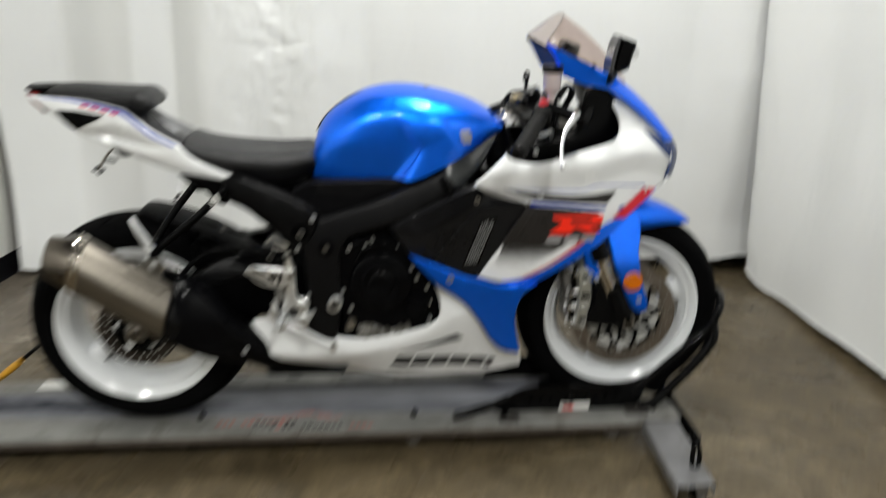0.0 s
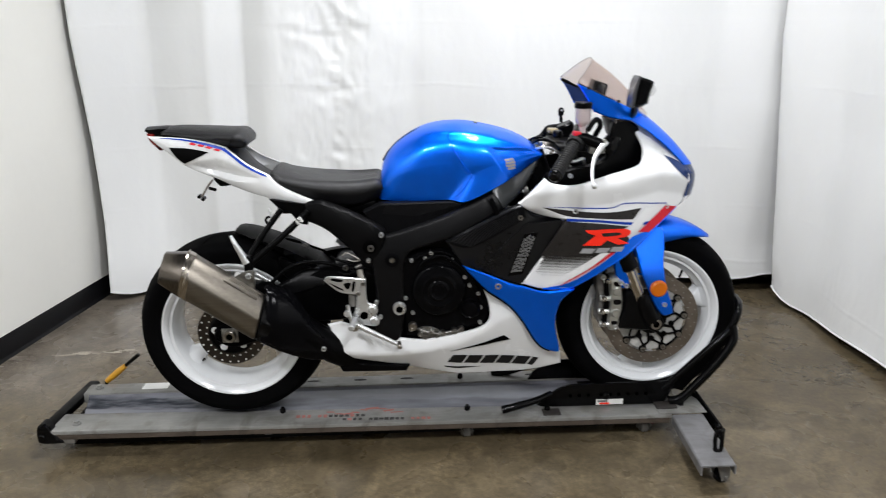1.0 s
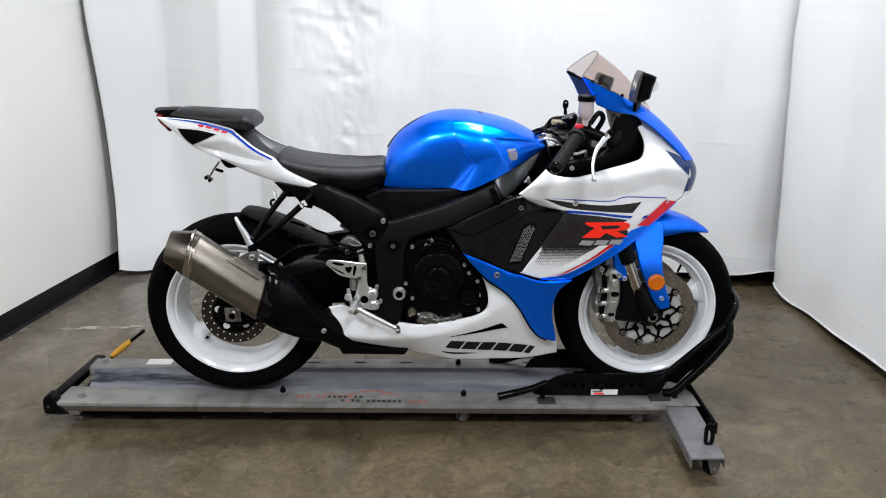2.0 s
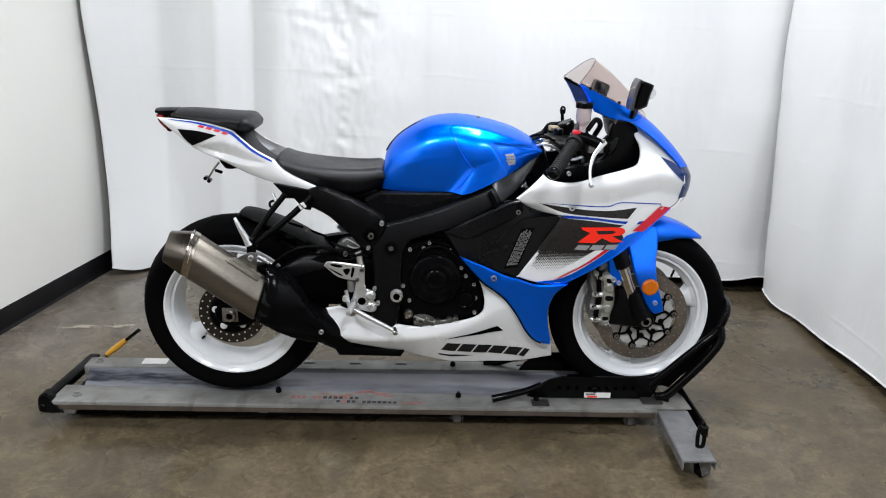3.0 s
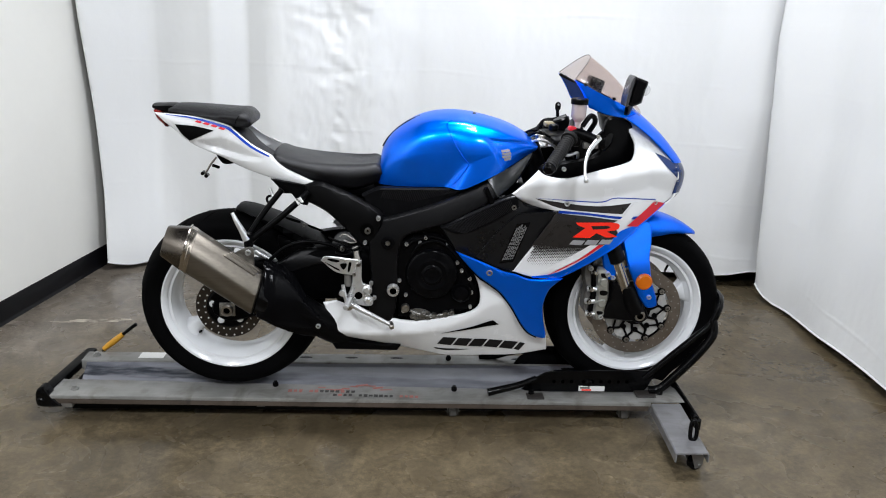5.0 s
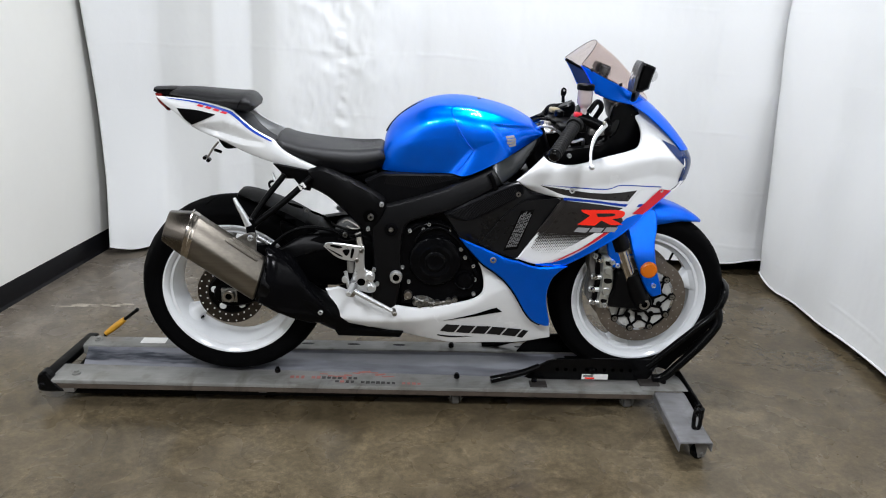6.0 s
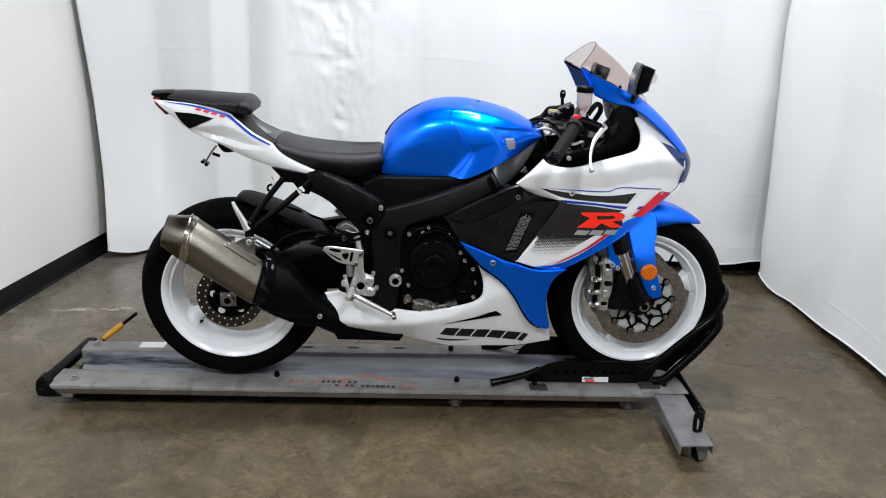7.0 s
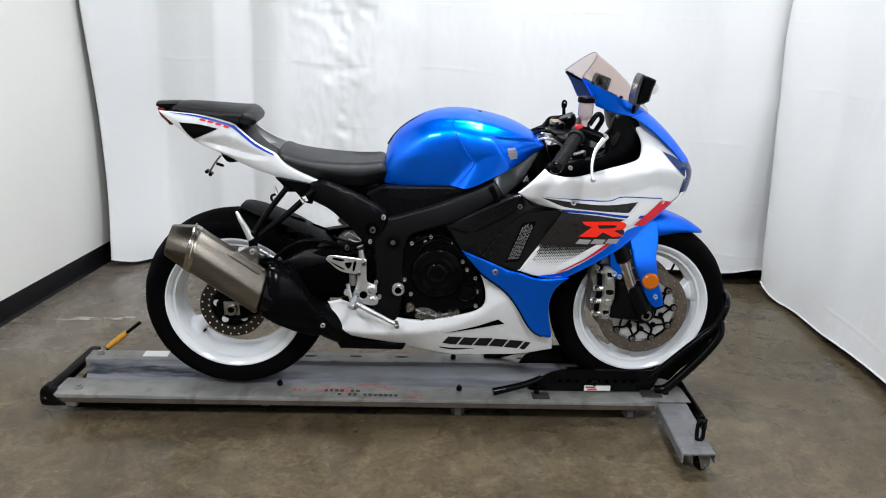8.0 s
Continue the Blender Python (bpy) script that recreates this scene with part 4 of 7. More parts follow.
# --- wheels ---
def wheel(name, at, big, spoke_turn, rim_half, tyre_half, radius, size=1.0):
    w = rim_half
    inner = [(0.2285, -w), (0.2275, -w - 0.004), (0.222, -w - 0.004), (0.214, -w + 0.002), (0.2075, -w + 0.008), (0.2065, -w + 0.0105), (0.1985, -w + 0.0115), (0.195, -w + 0.020),
             (0.183, -w * 0.35), (0.183, w * 0.35), (0.195, w - 0.020), (0.1985, w - 0.0115), (0.2065, w - 0.0105), (0.2075, w - 0.008), (0.214, w - 0.002), (0.222, w + 0.004), (0.2275, w + 0.004), (0.2285, w),
             (0.219, w - 0.006), (0.2, w * 0.3), (0.2, -w * 0.3), (0.219, -w + 0.006)]
    b = revolve([(r * size, y) for r, y in inner], at, "y", 96, closed=True)
    rim = part(name, b, M_RIM, bike, "white painted cast rim")
    for k in range(3):
        a = radians(spoke_turn + 120 * k)
        s = bmesh.new()
        d = Vector((math.cos(a), 0, math.sin(a)))
        n = Vector((-math.sin(a), 0, math.cos(a)))
        rings = []
        for r, hw, hy in ((0.03, 0.036, 0.035), (0.07, 0.026, 0.03), (0.12, 0.019, 0.024), (0.155, 0.022, 0.025), (0.175, 0.032, 0.030), (0.188, 0.046, w * 0.55), (0.199, 0.066, w * 0.7)):
            ring = []
            for j in range(16):
                q = 2 * math.pi * j / 16
                cx, sx = math.cos(q), math.sin(q)
                ring.append(s.verts.new(at + d * r + n * hw * math.copysign(abs(cx) ** 0.7, cx) + Vector((0, 1, 0)) * hy * math.copysign(abs(sx) ** 0.7, sx)))
            rings.append(ring)
        for p, q in zip(rings, rings[1:]):
            for i in range(16):
                j = (i + 1) % 16
                s.faces.new((p[i], p[j], q[j], q[i]))
        s.faces.new(rings[0])
        s.faces.new(rings[-1])
        part("spoke", s, M_RIM, rim)
    h = w * 0.85
    part("hub", revolve([(0.018, -h), (0.04, -h), (0.047, -h + 0.01), (0.05, -0.03), (0.05, 0.03), (0.047, h - 0.01), (0.04, h), (0.018, h)], at, "y", 32), M_RIM if not big else M_BLACK, rim)
    t = tyre_half
    R = radius
    prof = [(0.219 * size, -w + 0.004), (0.226 * size, -w - 0.002), (0.2345 * size, -w - 0.004), (0.248 * size, -t * 0.94), (0.262 * size, -t), (R - 0.030, -t * 0.97), (R - 0.022, -t * 0.9), (R - 0.0125, -t * 0.68), (R - 0.005, -t * 0.42), (R - 0.001, -t * 0.18), (R, 0)]
    prof = prof + [(r, -y) for r, y in prof[-2::-1]]
    part("tyre", revolve(prof, at, "y", 112, closed=True), M_TYRE, rim, "black road tyre")
    # tread grooves, laid on as narrow near-black strips for their shade
    for k in range(22):
        a0 = 2 * math.pi * k / 22
        for sgn in (-1, 1):
            pts = []
            for i in range(7):
                f = i / 6
                y = sgn * t * (0.12 + 0.62 * f)
                rr = R - 0.0012 - 0.016 * (abs(y) / t / 0.72) ** 2.2 * 0.9
                a = a0 + 0.14 * f + (0.07 if sgn > 0 else 0)
                pts.append(at + Vector((math.cos(a) * rr, y, math.sin(a) * rr)))
            if k % 2 == 0 or sgn:
                part("tread_groove", tube(pts, 0.0016, seg=5, n=1), M_VOID, rim)
    turn = radians(spoke_turn + (8 if big else 36))
    v = Vector((math.cos(turn), 0, math.sin(turn)))
    part("valve", rod(at + v * 0.192 + Vector((0, -0.012, 0)), at + v * 0.165 + Vector((0, -0.03, 0)), 0.004), M_BLACK, rim)
    return rim


def disc(rim, at, y, r0, r1, holes, mat, rows, bore=0.0030, seen=M_LABEL):
    b = revolve([(r0, -0.0025), (r1, -0.0025), (r1 + 0.001, 0), (r1, 0.0025), (r0, 0.0025)], at + Vector((0, y, 0)), "y", 72, closed=True)
    part("brake_disc", b, mat, rim, "drilled steel brake disc")
    for k in range(holes):
        for i in range(rows):
            a = 2 * math.pi * (k + i / rows) / holes
            rr = r0 + (r1 - r0) * (0.22 + 0.58 * i / max(1, rows - 1))
            revolve([(0.0, -0.0030), (bore, -0.0030), (bore, 0.003), (0.0, 0.003)], at + Vector((math.cos(a) * rr, y, math.sin(a) * rr)), "y", 8, bm=(c := bmesh.new()))
            part("disc_drilling", c, seen, rim)


rear = wheel("rear_wheel", REAR, True, 218, 0.078, 0.09, 0.308)
disc(rear, REAR, -0.098, 0.072, 0.108, 24, M_REARDISC, 2)
b = revolve([(0.02, -0.006), (0.066, -0.006), (0.074, 0.0), (0.066, 0.012), (0.02, 0.012)], REAR + Vector((0, -0.1, 0)), "y", 40)
part("disc_carrier", b, M_BLACK, rear, "black disc carrier")
for k in range(5):
    a = 2 * math.pi * k / 5 + 0.4
    c = revolve([(0, -0.001), (0.010, -0.001), (0.012, 0.001), (0.0, 0.001)], REAR + Vector((math.cos(a) * 0.053, -0.107, math.sin(a) * 0.053)), "y", 10)
    part("carrier_window", c, M_RIM, rear)
front = wheel("front_wheel", FRONT, False, 17, 0.050, 0.06, 0.310, 1.035)
for sy in (-1, 1):
    disc(front, FRONT, sy * 0.072, 0.117, 0.156, 20, M_BRONZE, 3, 0.0022, M_PETAL)
    part("disc_carrier", revolve([(0.025, -0.006), (0.05, -0.006), (0.052, 0.004), (0.025, 0.004)], FRONT + Vector((0, sy * 0.068, 0)), "y", 32), M_BLACK, front)
    part("carrier_plate", revolve([(0.046, -0.0015), (0.109, -0.0015), (0.111, 0), (0.109, 0.0015), (0.046, 0.0015)], FRONT + Vector((0, sy * 0.066, 0)), "y", 60, closed=True), M_PETAL, front, "bare alloy disc carrier")
    o = FRONT + Vector((0, sy * 0.073, 0))
    for k in range(10):
        a = 2 * math.pi * k / 10 + 0.1
        at = lambda r, q: o + Vector((math.cos(a + q), 0, math.sin(a + q))) * r
        # forked arms meet at each button on the disc's inner edge
        part("carrier_arm", tube([at(0.044, 0.0), at(0.062, 0.10), at(0.080, 0.14), at(0.094, 0.02), at(0.108, 0.0)], lambda t: 0.0052 - 0.0012 * t, seg=8, n=3, flat=0.6), M_BLACK, front)
        part("carrier_arm", tube([at(0.062, 0.10), at(0.070, 0.28), at(0.080, 0.42), at(0.094, 0.58), at(0.108, 0.62)], 0.0036, seg=8, n=3, flat=0.6), M_BLACK, front)
        part("carrier_eye", revolve([(0.0040, sy * 0.001), (0.0045, sy * 0.004), (0.0085, sy * 0.004), (0.0095, sy * 0.001), (0.0095, sy * -0.004), (0.0040, sy * -0.004)], at(0.070, 0.28), "y", 12), M_BLACK, front)
        part("button_boss", revolve([(0.0, sy * 0.002), (0.0125, sy * 0.002), (0.0135, 0), (0.0135, sy * -0.004), (0.0, sy * -0.004)], at(0.110, 0.0), "y", 16), M_BLACK, front)
        part("disc_button", revolve([(0.0035, sy * 0.002), (0.004, sy * 0.007), (0.0075, sy * 0.007), (0.009, sy * 0.004), (0.009, sy * -0.004), (0.0035, sy * -0.004)], at(0.110, 0.0), "y", 14), M_STEEL, front)

# --- frame, engine and swingarm ---
SPAR = ((0.475, 0.73), (0.475, 0.73), (0.554, 0.749), (0.676, 0.791), (0.814, 0.853), (0.908, 0.908), (0.978, 0.978), (0.978, 0.978), (0.992, 0.954), (0.945, 0.873), (0.903, 0.831), (0.834, 0.794), (0.731, 0.738), (0.652, 0.711), (0.587, 0.688), (0.564, 0.657), (0.556, 0.582), (0.557, 0.486), (0.54, 0.398), (0.495, 0.392), (0.467, 0.427), (0.471, 0.543), (0.463, 0.656))
def spar_flank(x, z):
    """The spar leans in smoothly towards its upper edge and bulges a little along its middle."""
    zc = lerp(x, ((0.45, 0.70), (0.60, 0.72), (0.70, 0.765), (0.80, 0.815), (0.90, 0.865), (0.98, 0.95)))
    d = (z - zc + 0.012) / 0.012
    over = 0.012 * math.log1p(math.exp(max(-30, min(30, d))))
    return lerp(x, ((0.45, 0.19), (0.7, 0.205), (0.85, 0.19), (0.99, 0.10))) - lerp(x, ((0.60, 0.25), (0.80, 0.40), (0.89, 0.65), (0.99, 0.75))) * over


both("frame_spar", lambda: panel(SPAR, spar_flank, 0.05, 0.008, 0.0065, n=8), M_SPAR, "satin black aluminium frame spar")
both("duct_seam", lambda: panel(((0.817, 0.845), (0.817, 0.845), (0.829, 0.85), (0.829, 0.85), (0.856, 0.797), (0.856, 0.797), (0.841, 0.789), (0.841, 0.789)), 0.201, 0.01, 0.003, 0.05), M_BLACK)
both("air_duct", lambda: panel(((0.829, 0.866), (0.829, 0.866), (0.882, 0.918), (0.965, 0.977), (0.965, 0.977), (0.984, 0.955), (0.940, 0.876), (0.903, 0.838), (0.864, 0.812), (0.864, 0.812)), lambda x, z: spar_flank(x, z) + 0.004, 0.006, 0.004, 0.008), M_DUCT, "glossy black air duct beside the tank")
both("tank_trim", lambda: panel(((0.44, 0.805), (0.44, 0.805), (0.49, 0.830), (0.49, 0.830), (0.729, 0.834), (0.78, 0.838), (0.78, 0.838), (0.677, 0.785), (0.589, 0.75), (0.52, 0.735), (0.47, 0.75)), 0.165, 0.03, 0.006), M_CARBON, "black ribbed trim under the tank")
both("side_cover", lambda: panel(((0.262, 0.826), (0.290, 0.840), (0.315, 0.840), (0.315, 0.840), (0.365, 0.823), (0.435, 0.795), (0.490, 0.766), (0.508, 0.742), (0.500, 0.700), (0.470, 0.655), (0.439, 0.644), (0.439, 0.644), (0.395, 0.690), (0.360, 0.722), (0.320, 0.752), (0.270, 0.775), (0.270, 0.775)), lambda x, z: lerp(x, ((0.28, 0.15), (0.5, 0.195))), 0.02, 0.012, 0.03, crown=0.012), M_SIDE, "matte black plastic side cover")
for sy in (-1, 1):
    ribs = bmesh.new()
    for k in range(46):
        x = 0.50 + k * 0.0058
        lo, hi = lerp(x, ((0.50, 0.80), (0.60, 0.79), (0.77, 0.832))), lerp(x, ((0.50, 0.824), (0.73, 0.828), (0.77, 0.830)))
        if hi - lo > 0.004:
            rod((x, sy * 0.1655, lo), (x + 0.010, sy * 0.1655, hi), 0.0011, seg=5, bm=ribs)
    tagged(part("trim_ribbing", ribs, M_RIB, bike, "fine ribs on black trim"), kind="stuff")
    ribs = bmesh.new()
    for k in range(38):
        t = k / 38
        a = Vector((0.705, 0.722)).lerp(Vector((0.905, 0.815)), t)
        c = Vector((0.765, 0.702)).lerp(Vector((0.918, 0.785)), t)
        rod((a.x, sy * 0.2115, a.y), (c.x, sy * 0.2115, c.y), 0.0011, seg=5, bm=ribs)
    tagged(part("trim_ribbing", ribs, M_RIB, bike, "fine ribs on black trim"), kind="stuff")
part("subframe", box(0.17, 0.48, -0.09, 0.09, 0.785, 0.83, 0.015), M_BLACK, bike)
part("engine_block", pillow(((0.50, 0.42), (0.50, 0.42), (0.50, 0.72), (0.70, 0.78), (0.98, 0.75), (1.02, 0.5), (0.95, 0.36), (0.80, 0.30), (0.55, 0.32)), 0.16, 0.05, 0.05), M_ENGINE, bike, "black painted engine block")
part("radiator", box(0.98, 1.02, -0.17, 0.17, 0.42, 0.82, 0.008), M_BLACK, bike, "black radiator core")
part("steering_head", rod((0.965, 0, 0.965), (1.03, 0, 0.80), 0.045, bevel=0.01), M_FRAME, bike)
both("engine_cover", lambda: panel(((0.537, 0.654), (0.537, 0.654), (0.564, 0.669), (0.608, 0.685), (0.662, 0.689), (0.725, 0.672), (0.762, 0.619), (0.792, 0.563), (0.822, 0.505), (0.824, 0.456), (0.803, 0.432), (0.803, 0.432), (0.743, 0.415), (0.632, 0.394), (0.558, 0.4), (0.558, 0.4)), 0.178, 0.06, 0.014, 0.03), M_ENGINE, "gloss black engine side cover")
for sy in (-1, 1):
    at = (0.666, sy * 0.182, 0.558)
    prof = [(0.086, -0.004), (0.085, 0.003), (0.081, 0.010), (0.075, 0.0135), (0.060, 0.0145), (0.054, 0.0165), (0.049, 0.0185), (0.044, 0.0165), (0.034, 0.0155), (0.030, 0.0185), (0.025, 0.020), (0.020, 0.0175), (0.010, 0.0165), (0.0, 0.0175)]
    part("clutch_cover", revolve([(r, sy * h) for r, h in prof], at, "y", 64), M_ENGINE, bike, "round ribbed clutch cover")
    at = (0.763, sy * 0.184, 0.495)
    part("filler_cap", revolve([(0.034, sy * -0.01), (0.034, sy * 0.004), (0.030, sy * 0.009), (0.025, sy * 0.006), (0.022, sy * 0.012), (0.016, sy * 0.014), (0.0, sy * 0.012)], at, "y", 24), M_ENGINE, bike)
    for x, z in ((0.583, 0.655), (0.643, 0.678), (0.707, 0.655), (0.549, 0.602), (0.563, 0.533), (0.584, 0.484), (0.747, 0.597), (0.789, 0.543), (0.796, 0.496), (0.795, 0.446), (0.577, 0.428), (0.712, 0.42), (0.626, 0.66), (0.762, 0.57)):
        part("cover_bolt", bolt((x, sy * 0.183, z), 0.0062, 0.006), M_ALU, bike)
    rib = bmesh.new()
    tube([(0.60, sy * 0.182, 0.62), (0.625, sy * 0.186, 0.655), (0.68, sy * 0.186, 0.668), (0.735, sy * 0.184, 0.63), (0.775, sy * 0.182, 0.57), (0.80, sy * 0.18, 0.51)], 0.006, n=5, bm=rib)
    tube([(0.575, sy * 0.18, 0.64), (0.61, sy * 0.182, 0.668), (0.66, sy * 0.184, 0.682), (0.71, sy * 0.183, 0.668)], 0.005, n=5, bm=rib)
    part("cover_rib", rib, M_ENGINE, bike)
    sump = bmesh.new()
    for x, z, r in ((0.608, 0.412, 0.010), (0.622, 0.404, 0.009), (0.64, 0.412, 0.012), (0.66, 0.405, 0.008), (0.678, 0.414, 0.010), (0.70, 0.41, 0.007), (0.715, 0.42, 0.011), (0.735, 0.427, 0.009)):
        revolve([(r * 0.4, sy * 0.010), (r * 0.5, sy * 0.016), (r * 0.85, sy * 0.016), (r, sy * 0.012), (r, sy * -0.01)], (x, sy * 0.178, z), "y", 10, bm=sump)
    tube([(0.60, sy * 0.182, 0.43), (0.63, sy * 0.186, 0.418), (0.67, sy * 0.186, 0.412), (0.73, sy * 0.184, 0.422)], 0.006, n=4, bm=sump)
    part("sump_fitting", sump, M_OILY, bike, "oily alloy sump casting")
    part("sump_plate", panel(((0.600, 0.402), (0.600, 0.402), (0.606, 0.432), (0.632, 0.436), (0.658, 0.428), (0.682, 0.414), (0.720, 0.420), (0.735, 0.414), (0.735, 0.414)), 0.181, 0.01, 0.004, 0.02, side=sy), M_OILY, bike, "bare alloy sump edge")
    for x, z in ((0.612, 0.424), (0.645, 0.424), (0.668, 0.414)):
        part("cover_bolt", bolt((x, sy * 0.188, z), 0.0055, 0.006), M_ALU, bike)
    part("drain_bolt", revolve([(0.006, sy * 0.004), (0.007, sy * 0.012), (0.012, sy * 0.012), (0.014, sy * 0.008), (0.014, sy * -0.01)], (0.583, sy * 0.184, 0.440), "y", 14), M_STEEL, bike)
    for x, z, r in ((0.494, 0.744, 0.0075), (0.453, 0.665, 0.0065), (0.473, 0.53, 0.0065), (0.484, 0.482, 0.0065)):
        part("frame_bolt", bolt((x, sy * 0.206, z), r, 0.008), M_ALU, bike)
    part("boss_recess_shade", revolve([(0.0, 0), (0.019, 0), (0.021, sy * -0.002)], (0.458, sy * 0.2005, 0.704), "y", 20), M_VOID, bike, "dark disc for the shade of a round recess")
    part("frame_boss", bolt((0.461, sy * 0.203, 0.703), 0.010, 0.010), M_OILY, bike)
    part("pivot_nut", revolve([(0.010, sy * -0.004), (0.011, sy * 0.010), (0.018, sy * 0.010), (0.020, sy * 0.006), (0.020, sy * -0.008)], (0.543, sy * 0.214, 0.511), "y", 24), M_ALU, bike, "bare alloy pivot nut")
    part("pivot_socket", revolve([(0.0, 0), (0.0105, 0)], (0.543, sy * 0.2245, 0.511), "y", 20), M_VOID, bike)
    part("frame_plug", revolve([(0.010, sy * -0.002), (0.012, sy * 0.004), (0.019, sy * 0.004), (0.021, sy * -0.006)], (0.524, sy * 0.208, 0.664), "y", 24), M_ENGINE, bike)
    part("plug_screw", rod((0.524, sy * 0.203, 0.664), (0.524, sy * 0.209, 0.664), 0.0095, seg=6, bevel=0.002), M_OILY, bike)
    # swingarm
    arm = ((-0.05, 0.38), (-0.05, 0.42), (0.0, 0.445), (0.10, 0.50), (0.17, 0.565), (0.27, 0.61), (0.37, 0.625), (0.44, 0.62), (0.55, 0.56), (0.55, 0.46), (0.45, 0.45), (0.25, 0.43), (0.08, 0.37), (0.0, 0.352))
    part("swingarm", panel(arm, lambda x, z: lerp(x, ((0, 0.118), (0.3, 0.125), (0.5, 0.15))), 0.035, 0.014, 0.03, side=sy, crown=0.01), M_VENT, bike, "satin black swingarm")
    part("swingarm_facet", panel(((0.150, 0.545), (0.195, 0.583), (0.253, 0.612), (0.330, 0.612), (0.400, 0.588), (0.300, 0.565), (0.220, 0.540)), lambda x, z: lerp(x, ((0, 0.130), (0.3, 0.138), (0.5, 0.160))) - 0.5 * max(0, z - 0.575), 0.012, 0.006, 0.012, side=sy), M_SPAR, bike, "raised upper facet of the swingarm")
    part("axle_plate", box(-0.026, 0.026, sy * 0.123 - 0.005, sy * 0.123 + 0.005, 0.377, 0.425, 0.003), M_OILY, bike, "square alloy axle plate")
    part("axle_nut", revolve([(0.010, 0), (0.011, sy * 0.014), (0.018, sy * 0.014), (0.021, sy * 0.009), (0.021, 0)], (0, sy * 0.127, 0.401), "y", 24), M_STEEL, bike, "alloy axle nut")
    part("axle_bore", revolve([(0.0, 0), (0.0108, 0)], (0, sy * 0.1345, 0.401), "y", 12), M_VOID, bike)
    part("adjuster", rod((0.02, sy * 0.12, 0.402), (0.055, sy * 0.12, 0.41), 0.004), M_ALU, bike)
part("swingarm_bridge", box(0.33, 0.52, -0.12, 0.12, 0.48, 0.62, 0.03), M_FRAME, bike)
part("shock", rod((0.46, 0.0, 0.50), (0.42, 0.0, 0.75), 0.035, bevel=0.01), M_BLACK, bike)
b = pillow(((0.022, 0.718), (0.035, 0.726), (0.085, 0.716), (0.155, 0.692), (0.209, 0.668), (0.263, 0.637), (0.317, 0.600), (0.371, 0.568), (0.371, 0.550), (0.371, 0.550), (0.261, 0.59), (0.189, 0.638), (0.136, 0.672), (0.065, 0.708)), 0.10, 0.02, 0.03)
part("rear_hugger", b, M_VENT, bike, "matte black rear tyre hugger")
for sy in (-1, 1):
    part("hugger_side", panel(((0.17, 0.65), (0.22, 0.630), (0.30, 0.602), (0.36, 0.580), (0.30, 0.56), (0.20, 0.575), (0.17, 0.61)), 0.105, 0.01, 0.006, side=sy), M_BLACK, bike)
    part("hugger_slot", panel(((0.262, 0.622), (0.277, 0.619), (0.292, 0.605), (0.289, 0.601), (0.276, 0.612)), 0.104, 0.004, 0.001, side=sy), M_VOID, bike)
part("cable", tube([(0.336, -0.165, 0.669), (0.366, -0.165, 0.654), (0.402, -0.165, 0.647), (0.433, -0.165, 0.652)], 0.0045, seg=8, n=5), M_BLACK, bike)
part("cable", tube([(0.342, -0.165, 0.646), (0.375, -0.165, 0.632), (0.409, -0.165, 0.631), (0.436, -0.165, 0.643)], 0.0038, seg=8, n=5), M_BLACK, bike)
part("cable", tube([(0.357, -0.165, 0.618), (0.384, -0.165, 0.611), (0.415, -0.165, 0.620), (0.438, -0.165, 0.631)], 0.0038, seg=8, n=5), M_BLACK, bike)
part("cable_end", rod((0.411, -0.168, 0.632), (0.430, -0.168, 0.640), 0.0055, bevel=0.001), M_OILY, bike, "bare metal cable end")
part("linkage_bolt", bolt((0.380, -0.170, 0.632), 0.008, 0.008), M_OILY, bike)
part("hugger_slot", panel(((0.268, 0.692), (0.310, 0.676), (0.314, 0.669), (0.273, 0.683)), 0.1125, 0.003, 0.001, 0.02, n=3), M_VOID, bike)
part("hugger_slot", panel(((0.197, 0.716), (0.237, 0.705), (0.239, 0.697), (0.200, 0.709)), 0.1125, 0.003, 0.001, 0.02, n=3), M_VOID, bike)
part("hugger_bolt", bolt((0.253, -0.112, 0.692), 0.006, 0.005), M_CASTER, bike)
part("brake_hose", tube([(0.13, -0.15, 0.565), (0.165, -0.15, 0.60), (0.20, -0.15, 0.628), (0.25, -0.15, 0.646), (0.31, -0.15, 0.645), (0.375, -0.155, 0.628), (0.44, -0.17, 0.60)], 0.006, n=5), M_BLACK, bike)
part("rear_caliper", box(0.08, 0.15, -0.135, -0.08, 0.53, 0.575, 0.012), M_ENGINE, bike)
part("caliper_slide", rod((0.10, -0.145, 0.612), (0.145, -0.145, 0.585), 0.009, 0.007, bevel=0.002), M_ALU, bike)

# --- exhaust ---
a, c = Vector((0.114, -0.215, 0.497)), Vector((-0.081, -0.236, 0.643))
m, length = frame_of(a, c)
ax = (c - a).normalized()
up = Vector((ax.z, 0, -ax.x))  # square to the axis, upwards


